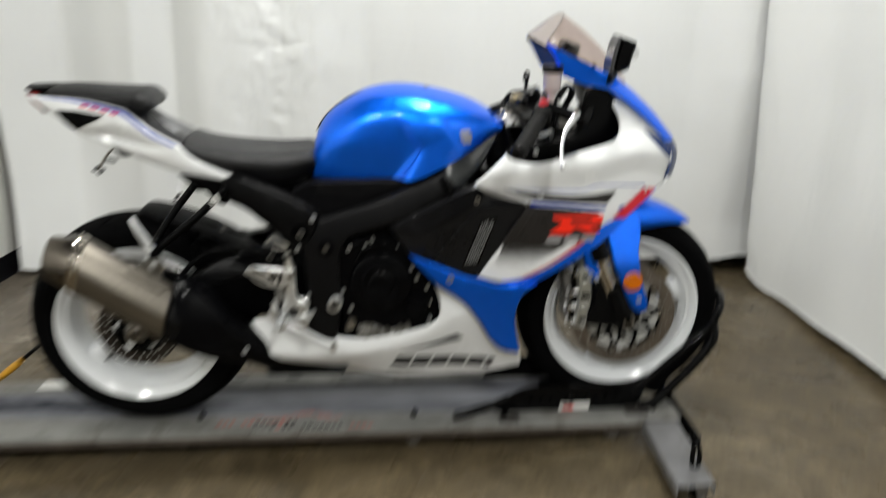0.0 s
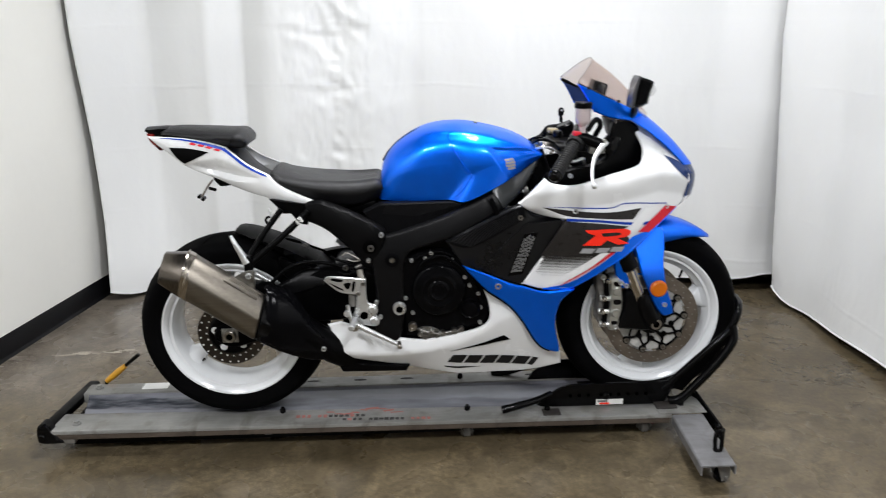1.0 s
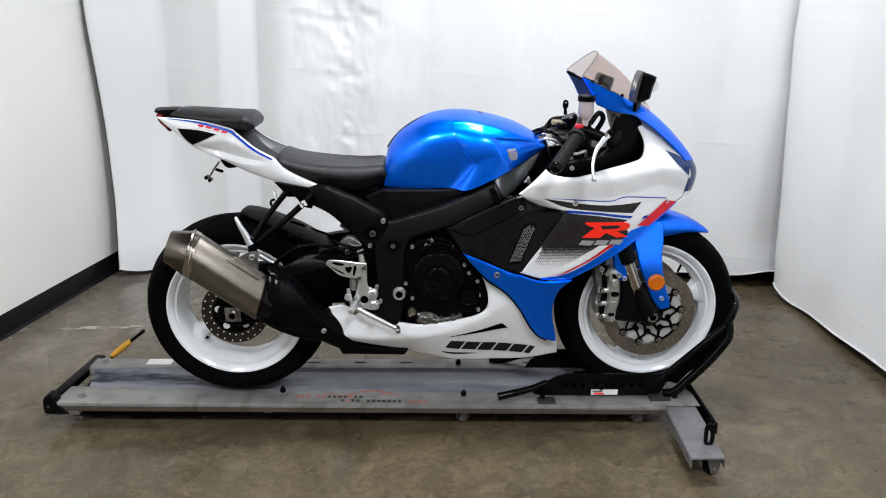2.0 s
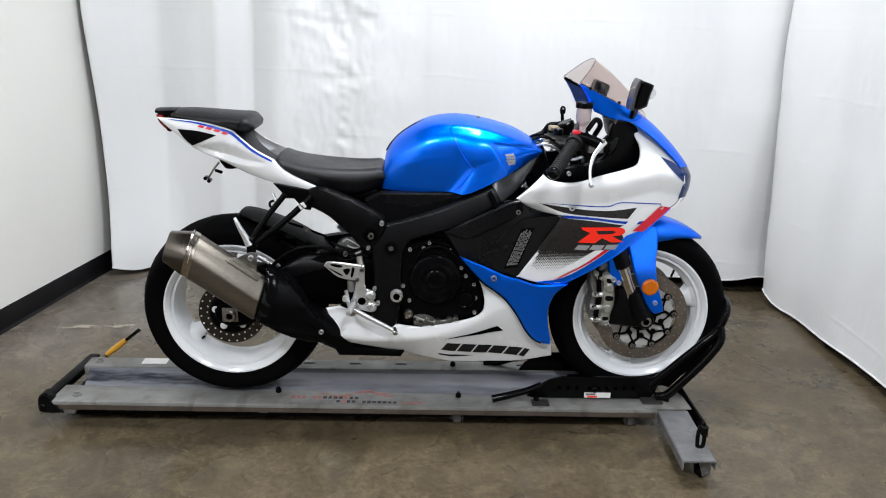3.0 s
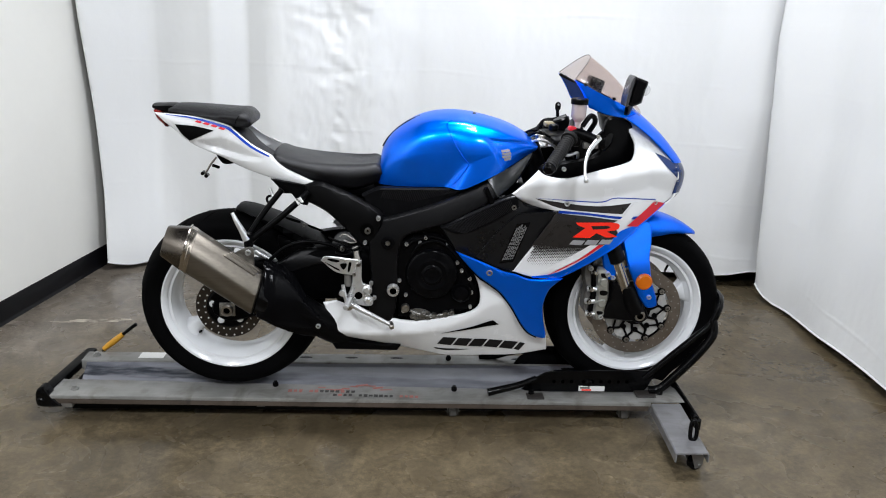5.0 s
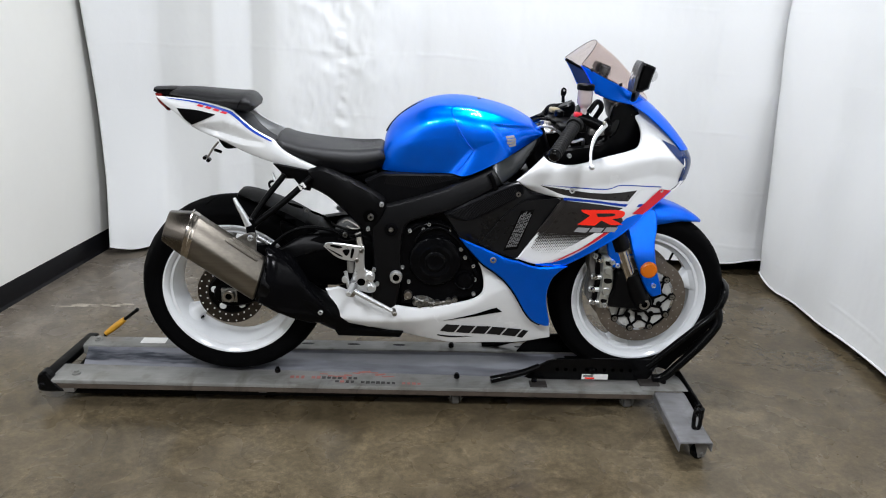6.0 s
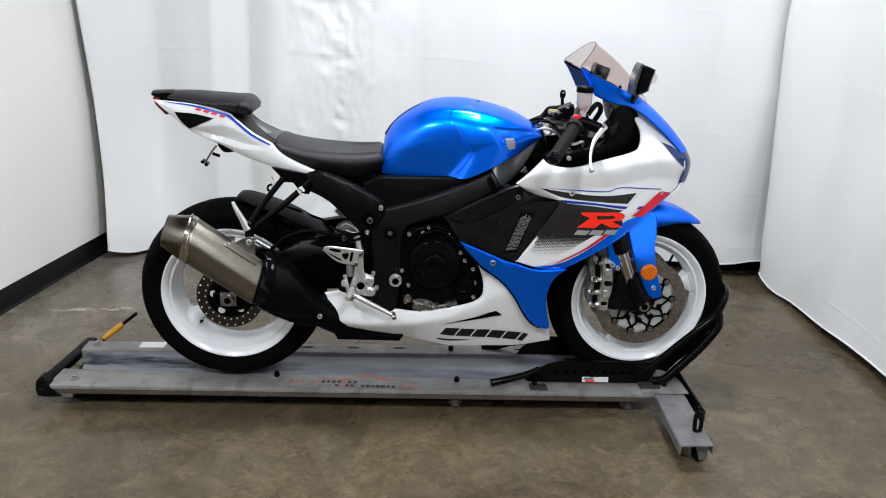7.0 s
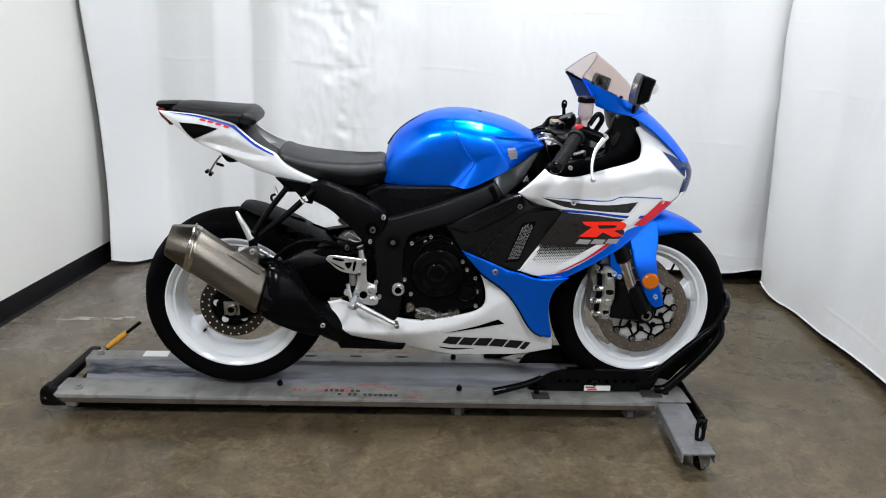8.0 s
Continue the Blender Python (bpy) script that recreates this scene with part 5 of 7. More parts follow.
def can(profile, seg=96, droop=0.0):
    """A sleeve along the silencer's axis whose section is a hexagon with well rounded corners."""
    b = bmesh.new()
    rings = []
    for r, h in profile:
        ring = []
        for i in range(seg):
            q = 2 * math.pi * i / seg
            d = (q - radians(11) + math.pi / 6) % (math.pi / 3) - math.pi / 6
            k = (1 / math.cos(d)) ** 0.30 * 0.982
            ring.append(b.verts.new((r * k * math.cos(q), r * k * math.sin(q), h)))
        rings.append(ring)
    for p, q in zip(rings, rings[1:]):
        for i in range(seg):
            b.faces.new((p[i], p[(i + 1) % seg], q[(i + 1) % seg], q[i]))
    for ring in (rings[0], rings[-1]):
        if (ring[0].co - ring[seg // 2].co).length > 1e-5:
            b.faces.new(ring)
    bmesh.ops.transform(b, matrix=m, verts=b.verts)
    for v in b.verts:  # both ends are cut on the slant
        h = (v.co - a).dot(ax)
        v.co += ax * 0.36 * (v.co - a).dot(up) - up * droop * max(0, h - length)
    return b


L = length
silencer = part("silencer", can([(0.061, -0.004), (0.067, 0.0), (0.068, 0.004), (0.068, L - 0.018), (0.0675, L - 0.014)]), M_TITAN, bike, "brushed titanium silencer", 25)
part("clamp_band", can([(0.066, L - 0.016), (0.0700, L - 0.015), (0.0705, L - 0.012), (0.0700, L - 0.004), (0.0690, L - 0.002), (0.0690, L + 0.004), (0.0705, L + 0.006), (0.0700, L + 0.010), (0.060, L + 0.011)]), M_TITANPOL, silencer, "polished double band", 25)
part("end_cone", can([(0.067, L + 0.010), (0.0655, L + 0.014), (0.0475, L + 0.068), (0.0450, L + 0.071), (0.0415, L + 0.068), (0.040, L + 0.03), (0.0, L + 0.03)], droop=0.26), M_CONE, silencer, "dark polished end cone", 25)
part("outlet", can([(0.0, L + 0.032), (0.038, L + 0.0325)], droop=0.26), M_VOID, silencer)
part("inlet_collar", can([(0.060, -0.005), (0.0655, -0.010), (0.0640, -0.040), (0.052, -0.060), (0.0, -0.062)]), M_GLOSSBLACK, silencer, "black inlet collar", 25)
# two folded ridges on the sleeve carry the hanger
for off, t0, t1 in ((0.0593, 0.041, 0.150), (0.0646, 0.036, 0.143), (0.0670, 0.032, 0.137)):
    base = a + up * off - Vector((0, 1, 0)) * math.sqrt(0.0672 ** 2 - off ** 2)
    part("bracket_rib", tube([base + ax * t0, base + ax * (t0 + 0.01) - Vector((0, 0.0015, 0)), base + ax * (t1 - 0.01) - Vector((0, 0.0015, 0)), base + ax * t1], 0.0046, seg=8, n=3), M_TITAN, silencer)
part("mid_pipe", tube([(0.16, -0.212, 0.49), (0.22, -0.20, 0.45), (0.29, -0.185, 0.40), (0.37, -0.15, 0.34), (0.46, -0.10, 0.30)], lambda t: 0.058 - 0.016 * t, seg=24, n=6), M_BLACK, bike, "black exhaust mid pipe")
part("pipe_shield", panel(((0.14, 0.596), (0.14, 0.596), (0.215, 0.555), (0.278, 0.464), (0.331, 0.406), (0.358, 0.347), (0.303, 0.341), (0.231, 0.362), (0.111, 0.437), (0.111, 0.437), (0.128, 0.475), (0.14, 0.525)), lambda x, z: 0.272 - 0.30 * max(0, x - 0.17) - 1.6 * max(0, abs(z - 0.47 + 0.25 * (x - 0.15)) - 0.035) ** 1.5, 0.05, 0.012, 0.012), M_ENGINE, bike, "satin black exhaust shield")
part("shield_bolt", bolt((0.307, -0.232, 0.392), 0.008, 0.006), M_ALU, bike)
part("silencer_hanger", panel(((0.046, 0.624), (0.046, 0.624), (0.067, 0.637), (0.087, 0.646), (0.104, 0.648), (0.112, 0.64), (0.112, 0.577), (0.112, 0.577), (0.082, 0.594)), 0.226, 0.005, 0.002), M_OILY, bike, "grey alloy hanger plate")
part("hanger_bolt", bolt((0.096, -0.230, 0.633), 0.009, 0.008), M_ALU, bike)

# --- hangers, pegs and levers ---
part("hanger_strut", tube([(0.193, -0.15, 0.816), (0.136, -0.17, 0.743), (0.087, -0.195, 0.668)], 0.0090, n=4), M_BLACK, bike)
part("hanger_strut", tube([(0.275, -0.16, 0.812), (0.20, -0.18, 0.743), (0.097, -0.20, 0.662)], 0.0098, n=4), M_BLACK, bike)
part("hanger_strut", rod((0.092, -0.205, 0.69), (0.095, -0.205, 0.63), 0.014, bevel=0.003), M_BLACK, bike)
part("strut_plate", panel(((0.156, 0.846), (0.156, 0.846), (0.294, 0.826), (0.294, 0.826), (0.269, 0.763), (0.269, 0.763), (0.245, 0.770), (0.214, 0.805), (0.193, 0.806), (0.193, 0.806)), 0.14, 0.01, 0.003), M_BLACK, bike)
part("passenger_peg", tube([(0.048, -0.205, 0.752), (0.060, -0.21, 0.728), (0.078, -0.212, 0.695), (0.090, -0.212, 0.668)], lambda t: 0.005 + 0.0075 * t, n=4), M_ALU, bike, "folded alloy passenger peg")
part("strut_tag", panel(((0.237, 0.792), (0.237, 0.792), (0.254, 0.802), (0.254, 0.802), (0.263, 0.787), (0.263, 0.787), (0.246, 0.777), (0.246, 0.777)), 0.190, 0.003, 0.001), M_LABEL, bike, "small white sticker")
for x, z in ((0.2445, 0.7945), (0.2505, 0.7905), (0.2545, 0.7850)):
    part("tag_print", box(x - 0.003, x + 0.003, -0.1945, -0.1932, z - 0.0018, z + 0.0018), M_VOID, bike)
part("lock_loop", tube([(0.372, -0.17, 0.672), (0.385, -0.172, 0.682), (0.405, -0.175, 0.674), (0.425, -0.18, 0.660), (0.405, -0.175, 0.655), (0.385, -0.172, 0.662)], 0.0026, n=4, flat=1.5), M_STEEL, bike, "small bare metal catch")
part("bungee_hook", tube([(0.146, -0.1, 0.807), (0.153, -0.105, 0.792), (0.160, -0.11, 0.778)], 0.005, n=4), M_ALU, bike)
part("bungee_hook", tube([(0.152, -0.1, 0.783), (0.140, -0.105, 0.780), (0.138, -0.11, 0.770), (0.147, -0.11, 0.757)], 0.004, n=4), M_BLACK, bike)
for sy in (-1, 1):
    b = panel(((0.414, 0.612), (0.414, 0.612), (0.443, 0.609), (0.443, 0.609), (0.444, 0.540), (0.456, 0.528), (0.474, 0.521), (0.476, 0.502), (0.470, 0.492), (0.480, 0.478), (0.478, 0.461), (0.462, 0.455), (0.430, 0.461), (0.402, 0.466), (0.396, 0.484), (0.405, 0.505), (0.414, 0.545)), 0.216, 0.008, 0.003, side=sy)
    rs = part("rearset", b, M_ALU, bike, "bare alloy footrest bracket")
    b = panel(((0.317, 0.609), (0.317, 0.609), (0.336, 0.622), (0.433, 0.612), (0.433, 0.612), (0.418, 0.561), (0.418, 0.561), (0.362, 0.572)), 0.222, 0.004, 0.002, side=sy)
    part("heel_guard", b, M_ALU, rs, "alloy heel guard with cut-outs")
    for pts in (((0.338, 0.611), (0.345, 0.616), (0.374, 0.61), (0.365, 0.604)), ((0.33, 0.603), (0.338, 0.600), (0.375, 0.580), (0.365, 0.580)), ((0.376, 0.598), (0.398, 0.600), (0.388, 0.58)), ((0.404, 0.603), (0.412, 0.602), (0.406, 0.575), (0.4, 0.576))):
        part("cut_out", panel(pts, 0.2235, 0.001, 0.0004, n=4, side=sy), M_VOID, rs)
    part("bracket_hole", revolve([(0.0, 0), (0.0125, 0)], (0.434, sy * 0.2175, 0.492), "y", 16), M_VOID, rs)
    for x, z in ((0.459, 0.512), (0.463, 0.474)):
        part("bracket_boss", revolve([(0.0, sy * 0.007), (0.008, sy * 0.007), (0.0105, sy * 0.004), (0.0125, sy * 0.003), (0.0135, sy * -0.001), (0.0135, sy * -0.006)], (x, sy * 0.217, z), "y", 20), M_ALU, rs, "round alloy boss")
    for x, z in ((0.434, 0.598), (0.42, 0.566)):
        part("bracket_bolt", bolt((x, sy * 0.222, z), 0.007, 0.007), M_STEEL, rs)
    part("foot_peg", rod((0.41, sy * 0.22, 0.485), (0.40, sy * 0.315, 0.49), 0.010, 0.009, bevel=0.003), M_ALU, rs, "knurled alloy foot peg")
    part("pedal", tube([(0.405, sy * 0.235, 0.474), (0.44, sy * 0.24, 0.455), (0.50, sy * 0.245, 0.425), (0.537, sy * 0.25, 0.407)], lambda t: 0.009 - 0.003 * t, n=4), M_ALU, rs, "alloy foot lever")
    part("pedal_tip", rod((0.537, sy * 0.235, 0.407), (0.542, sy * 0.27, 0.406), 0.008, bevel=0.003), M_STEEL, rs)
    part("link_rod", rod((0.385, sy * 0.225, 0.53), (0.40, sy * 0.225, 0.455), 0.006), M_ALU, rs)
    part("link_joint", revolve([(0.0, sy * -0.006), (0.013, sy * -0.006), (0.013, sy * 0.008), (0.0, sy * 0.01)], (0.405, sy * 0.232, 0.462), "y", 16), M_STEEL, rs)
    part("link_joint", revolve([(0.0, sy * -0.006), (0.010, sy * -0.006), (0.010, sy * 0.008), (0.0, sy * 0.01)], (0.384, sy * 0.228, 0.505), "y", 16), M_ALU, rs)
    part("bridge_clip", rod((0.425, sy * 0.20, 0.635), (0.43, sy * 0.205, 0.605), 0.009, 0.012), M_STEEL, rs)
    part("master_cylinder", rod((0.40, sy * 0.20, 0.57), (0.40, sy * 0.20, 0.52), 0.012), M_CASTER, rs)

# --- tank and seats ---
def tank_mesh():
    top = smooth_path([(x, w, z) for x, z, w in ((0.492, 0.858, 0.085), (0.500, 0.925, 0.10), (0.532, 0.981, 0.125), (0.595, 1.027, 0.146), (0.659, 1.051, 0.157), (0.733, 1.058, 0.166), (0.807, 1.049, 0.178), (0.901, 1.025, 0.172), (0.963, 0.995, 0.145), (0.992, 0.970, 0.10))], 14)
    bot = smooth_path([(x, 0, z) for x, z in ((0.490, 0.827), (0.50, 0.828), (0.54, 0.829), (0.60, 0.831), (0.66, 0.834), (0.71, 0.836), (0.757, 0.838), (0.84, 0.876), (0.91, 0.911), (0.99, 0.957))], 14)
    b = bmesh.new()
    rings = []
    for p, q in zip(top, bot):
        half = []
        for i in range(81):
            f = i / 80
            # f runs from the ridge down the flank; the upper part rounds over, the lower part is nearly upright
            h = 1 - f
            z = q.z + (p.z - q.z) * h
            x = q.x + (p.x - q.x) * h
            y = p.y * (1 - max(0, (h - 0.25) / 0.75) ** lerp(x, ((0.5, 3.4), (0.62, 4.6), (0.75, 5.0), (0.85, 5.0), (0.99, 4.2)))) ** (1 / 2.1) * (0.955 + 0.045 * min(1, h / 0.5))
            cx = lerp(z, ((0.83, 0.712), (0.872, 0.744), (0.901, 0.763), (0.916, 0.768), (0.933, 0.753), (0.973, 0.726), (1.011, 0.707), (1.04, 0.70)))
            k = 1 / (1 + math.exp(-max(-40, min(40, (x - cx) / 0.007))))
            scoop = 0.009 * max(0, 1 - max(0, cx - x) / 0.20) * lerp(z, ((0.83, 1), (0.95, 0.9), (1.0, 0.4), (1.035, 0.0)))
            fx = max(0, min(1, (x - 0.815 - 0.65 * (1.0 - z)) / 0.012)) * max(0, min(1, (1.0 - 0.1 * (x - 0.82) - z) / 0.010)) * max(0, min(1, (0.985 - x) / 0.03))
            zs = lerp(x, ((0.58, 1.018), (0.66, 1.038), (0.76, 1.037), (0.823, 1.027), (0.974, 0.978)))
            ridge = 0.007 * math.exp(-(((z - zs) / 0.009) ** 2)) * max(0, min(1, (x - 0.60) / 0.08))
            half.append((x, max(0, y - scoop * (1 - k) - 0.008 * fx + ridge + 0.17 * k * max(0, 0.085 - (z - q.z))) if i else 0, z))
        prof = half + [(x, -y, z) for x, y, z in half[:0:-1]]
        rings.append([b.verts.new(v) for v in prof])
    m = len(rings[0])
    for p, q in zip(rings, rings[1:]):
        for i in range(m):
            b.faces.new((p[i], p[(i + 1) % m], q[(i + 1) % m], q[i]))
    b.faces.new(rings[0])
    b.faces.new(rings[-1])
    return b


tank = part("fuel_tank", tank_mesh(), M_BLUE, bike, "metallic blue fuel tank", 50)
part("filler_cap", rod((0.77, 0, 1.030), (0.769, 0, 1.0505), 0.036, 0.034, seg=40, bevel=0.003), M_BLACK, tank, "low black filler cap")
part("tank_pad", tube([(0.5005, 0, 0.936), (0.518, 0, 0.964), (0.547, 0, 0.9940), (0.585, 0, 1.0205), (0.620, 0, 1.0370)], 0.0022, n=5, flat=5.0), M_BLACK, tank, "black rubber tank pad")
part("rider_seat", loft((
    (0.160, 0.105, 0.922, 0.915, 0.900, 0.091), (0.172, 0.120, 0.926, 0.916, 0.884, 0.106), (0.200, 0.127, 0.916, 0.906, 0.866, 0.113), (0.250, 0.133, 0.903, 0.897, 0.845, 0.119),
    (0.320, 0.134, 0.892, 0.891, 0.822, 0.120), (0.400, 0.126, 0.886, 0.889, 0.808, 0.112), (0.450, 0.117, 0.887, 0.891, 0.815, 0.103), (0.480, 0.110, 0.890, 0.893, 0.826, 0.096),
    (0.498, 0.104, 0.884, 0.882, 0.838, 0.090), (0.503, 0.095, 0.870, 0.868, 0.848, 0.081)), 0.034), M_SEAT, bike, "black vinyl rider seat", 80)
part("pillion_seat", loft((
    (-0.168, 0.055, 1.046, 1.040, 1.024, 0.042), (-0.150, 0.066, 1.054, 1.044, 1.022, 0.053), (-0.100, 0.080, 1.056, 1.042, 1.016, 0.067), (-0.020, 0.095, 1.052, 1.038, 1.008, 0.082),
    (0.040, 0.102, 1.049, 1.036, 0.998, 0.089), (0.064, 0.102, 1.049, 1.036, 0.994, 0.089), (0.080, 0.098, 1.043, 1.030, 0.995, 0.085), (0.090, 0.090, 1.032, 1.020, 1.000, 0.077), (0.094, 0.075, 1.020, 1.015, 1.006, 0.062))), M_SEAT, bike, "black vinyl pillion seat pad", 80)
part("pillion_seam", tube([(0.046, -0.101, 1.004), (0.052, -0.1025, 1.020), (0.060, -0.1005, 1.032)], 0.0016, seg=6, n=5), M_BLACK, bike, "seam round the pad's rolled front end")
part("tail_rack", pillow(((-0.223, 1.052), (-0.223, 1.052), (-0.147, 1.052), (-0.136, 1.018), (-0.136, 1.018), (-0.214, 1.036)), 0.055, 0.012, 0.02), M_BLACK, bike)

# --- tail ---
TAIL = ((-0.205, 1.032), (-0.205, 1.032), (-0.077, 1.024), (0.019, 1.003), (0.042, 0.989), (0.096, 0.947), (0.156, 0.917), (0.156, 0.917), (0.201, 0.878), (0.314, 0.828), (0.314, 0.828), (0.27, 0.823), (0.164, 0.842), (0.075, 0.866), (-0.004, 0.9), (-0.091, 0.937), (-0.142, 0.979), (-0.175, 1.005))
def tail_flank(x, z):
    mid = lerp(x, ((-0.2, 1.02), (0.0, 0.955), (0.15, 0.885), (0.31, 0.83)))
    zu = lerp(x, ((-0.085, 0.950), (-0.05, 0.960), (0.0, 0.967), (0.043, 0.955), (0.087, 0.933), (0.131, 0.910)))
    zl = lerp(x, ((-0.085, 0.949), (-0.05, 0.938), (0.006, 0.924), (0.059, 0.912), (0.131, 0.908)))
    deep = 0.5 * (zu - zl) if -0.085 < x < 0.131 else 0
    groove = 0 if z > zu else (deep * (zu - z) / max(1e-4, zu - zl) if z > zl else deep * max(0, 1 - (zl - z) / 0.016))
    return tail_y(x, z) - groove - 2.2 * (z - mid) ** 2 * (2.2 if z < mid else 0.8)
tails = both("tail_panel", lambda: panel(TAIL, tail_flank, 0.008, 0.004, 0.0045, crown=0.005, crown_r=0.035), M_WHITE, "pearl white tail panel")
part("tail_core", pillow(((-0.19, 1.03), (-0.19, 1.03), (-0.05, 1.012), (0.05, 0.985), (0.10, 0.932), (0.16, 0.893), (0.30, 0.842), (0.30, 0.835), (0.16, 0.85), (0.0, 0.905), (-0.09, 0.945)), lambda x, z: tail_y(x, z) - 0.032, 0.02, 0.02), M_TAILDECK, bike, "dark textured tail deck")
part("tail_light", panel(((-0.210, 1.038), (-0.210, 1.038), (-0.194, 1.036), (-0.194, 1.036), (-0.187, 1.010), (-0.171, 0.986), (-0.171, 0.986), (-0.200, 1.012)), 0.064, 0.128, 0.004, 0.03), M_LAMPRED, bike, "dark red tail light lens")
part("undertail", pillow(((-0.036, 0.90), (-0.036, 0.90), (0.03, 0.872), (0.022, 0.868), (-0.011, 0.868)), 0.05, 0.01, 0.02), M_BLACK, bike)
part("plate_bracket", tube([(-0.030, -0.04, 0.89), (-0.046, -0.045, 0.870), (-0.057, -0.05, 0.852), (-0.065, -0.05, 0.840)], 0.0035, n=4, flat=3.0), M_STEEL, bike, "small bare plate bracket")
part("plate_bolt", rod((-0.071, -0.062, 0.841), (-0.071, -0.04, 0.841), 0.006), M_GLOSSBLACK, bike)
part("plate_bolt", rod((-0.060, -0.062, 0.833), (-0.060, -0.04, 0.833), 0.006), M_GLOSSBLACK, bike)
part("plate_bolt", rod((-0.036, -0.062, 0.868), (-0.024, -0.04, 0.858), 0.005), M_GLOSSBLACK, bike)

# --- fairing ---
FAIRING = ((0.903, 0.835), (0.903, 0.835), (0.947, 0.874), (0.984, 0.907), (0.984, 0.907), (1.009, 0.892), (1.073, 0.887), (1.161, 0.908), (1.254, 0.928), (1.287, 0.944), (1.294, 0.984), (1.274, 1.028), (1.249, 1.069), (1.249, 1.069), (1.311, 1.035), (1.385, 0.976), (1.449, 0.913), (1.464, 0.867), (1.456, 0.816), (1.421, 0.794), (1.421, 0.794), (1.331, 0.729), (1.257, 0.667), (1.167, 0.612), (1.07, 0.56), (1.07, 0.56), (0.988, 0.561), (0.92, 0.58), (0.92, 0.58), (0.964, 0.642), (1.016, 0.716), (1.054, 0.782), (1.054, 0.782), (0.999, 0.786), (0.945, 0.804))
def fair_flank(x, z):
    """The flank: a ridge runs from the cockpit corner to the nose, and the rear tip turns under along its lower edge."""
    c = lerp(x, ((0.90, 0.86), (1.118, 0.880), (1.21, 0.886), (1.29, 0.902), (1.35, 0.912), (1.42, 0.896), (1.47, 0.876)))
    d = max(-30, min(30, (z - c) / 0.007))
    high, low = 0.007 * math.log1p(math.exp(d)), 0.007 * math.log1p(math.exp(-d))
    y = fair_y(x, z) + 0.012 - 0.36 * min(0.06, low) - 0.50 * min(0.05, high) - 0.25 * max(0, high - 0.05)
    if x < 1.085:
        y -= 0.95 * max(0, lerp(x, ((0.90, 0.830), (0.977, 0.815), (1.05, 0.789), (1.085, 0.772))) - z) * max(0, min(1, (1.048 - x) / 0.03)) * (1 if z > 0.772 else 0)
    return y
fairings = both("side_fairing", lambda: panel(FAIRING, fair_flank, 0.005, 0.005, 0.007), M_WHITE, "pearl white upper side fairing")
both("vent_edge", lambda: panel(((1.048, 0.783), (1.048, 0.783), (1.064, 0.776), (1.064, 0.776), (1.030, 0.712), (1.004, 0.671), (1.004, 0.671), (0.977, 0.671), (0.977, 0.671), (1.007, 0.716)), lambda x, z: fair_flank(x, z) + 0.0022, 0.006, 0.0015, 0.008), M_GRAPHIC, "charcoal edge of the fairing vent")
for sy in (-1, 1):
    rim = smooth_path([(x, 0, z) for x, z in ((0.985, 0.5635), (1.03, 0.5625), (1.07, 0.5630), (1.167, 0.6150), (1.257, 0.6700), (1.331, 0.7320), (1.417, 0.7935))], 6)
    for v in rim:
        v.y = sy * (fair_flank(v.x, v.z) - 0.0028)
    part("fairing_rim", tube(rim, 0.0042, seg=10, n=1), M_BLUE, bike, "blue lower rim of the fairing")
BLUEP = ((0.737, 0.648), (0.737, 0.648), (0.823, 0.613), (0.887, 0.585), (0.924, 0.576), (0.924, 0.576), (0.988, 0.557), (1.085, 0.562), (1.085, 0.562), (1.062, 0.543), (1.041, 0.515), (1.030, 0.465), (1.036, 0.41), (1.050, 0.352), (1.046, 0.338), (1.018, 0.344), (0.988, 0.362), (0.961, 0.395), (0.928, 0.452), (0.888, 0.505), (0.849, 0.538), (0.810, 0.566), (0.768, 0.610))
both("lower_fairing", lambda: panel(BLUEP, lambda x, z: fair_y(x, z) + 0.003, 0.005, 0.005, 0.02), M_BLUE, "metallic blue lower fairing panel")
for sy in (-1, 1):
    gap = smooth_path([(x, 0, z) for x, z in ((0.755, 0.622), (0.810, 0.564), (0.849, 0.536), (0.888, 0.503), (0.928, 0.450), (0.961, 0.393), (0.988, 0.360), (1.018, 0.342))], 5)
    for v in gap:
        v.y = sy * (fair_y(v.x, v.z) - 0.001)
    part("panel_gap", tube(gap, 0.0022, seg=6, n=1), M_VOID, bike, "dark gap between two panels")
BELLY = ((0.318, 0.452), (0.318, 0.452), (0.36, 0.46), (0.36, 0.46), (0.413, 0.44), (0.485, 0.415), (0.559, 0.401), (0.632, 0.398), (0.742, 0.418), (0.805, 0.44), (0.825, 0.473), (0.814, 0.535), (0.779, 0.597), (0.779, 0.597), (0.825, 0.573), (0.882, 0.522), (0.933, 0.46), (0.981, 0.39), (1.016, 0.342), (1.016, 0.342), (1.059, 0.335), (1.059, 0.335), (1.068, 0.276), (1.068, 0.276), (0.942, 0.250), (0.75, 0.254), (0.62, 0.274), (0.52, 0.304), (0.393, 0.335), (0.393, 0.335), (0.349, 0.385))
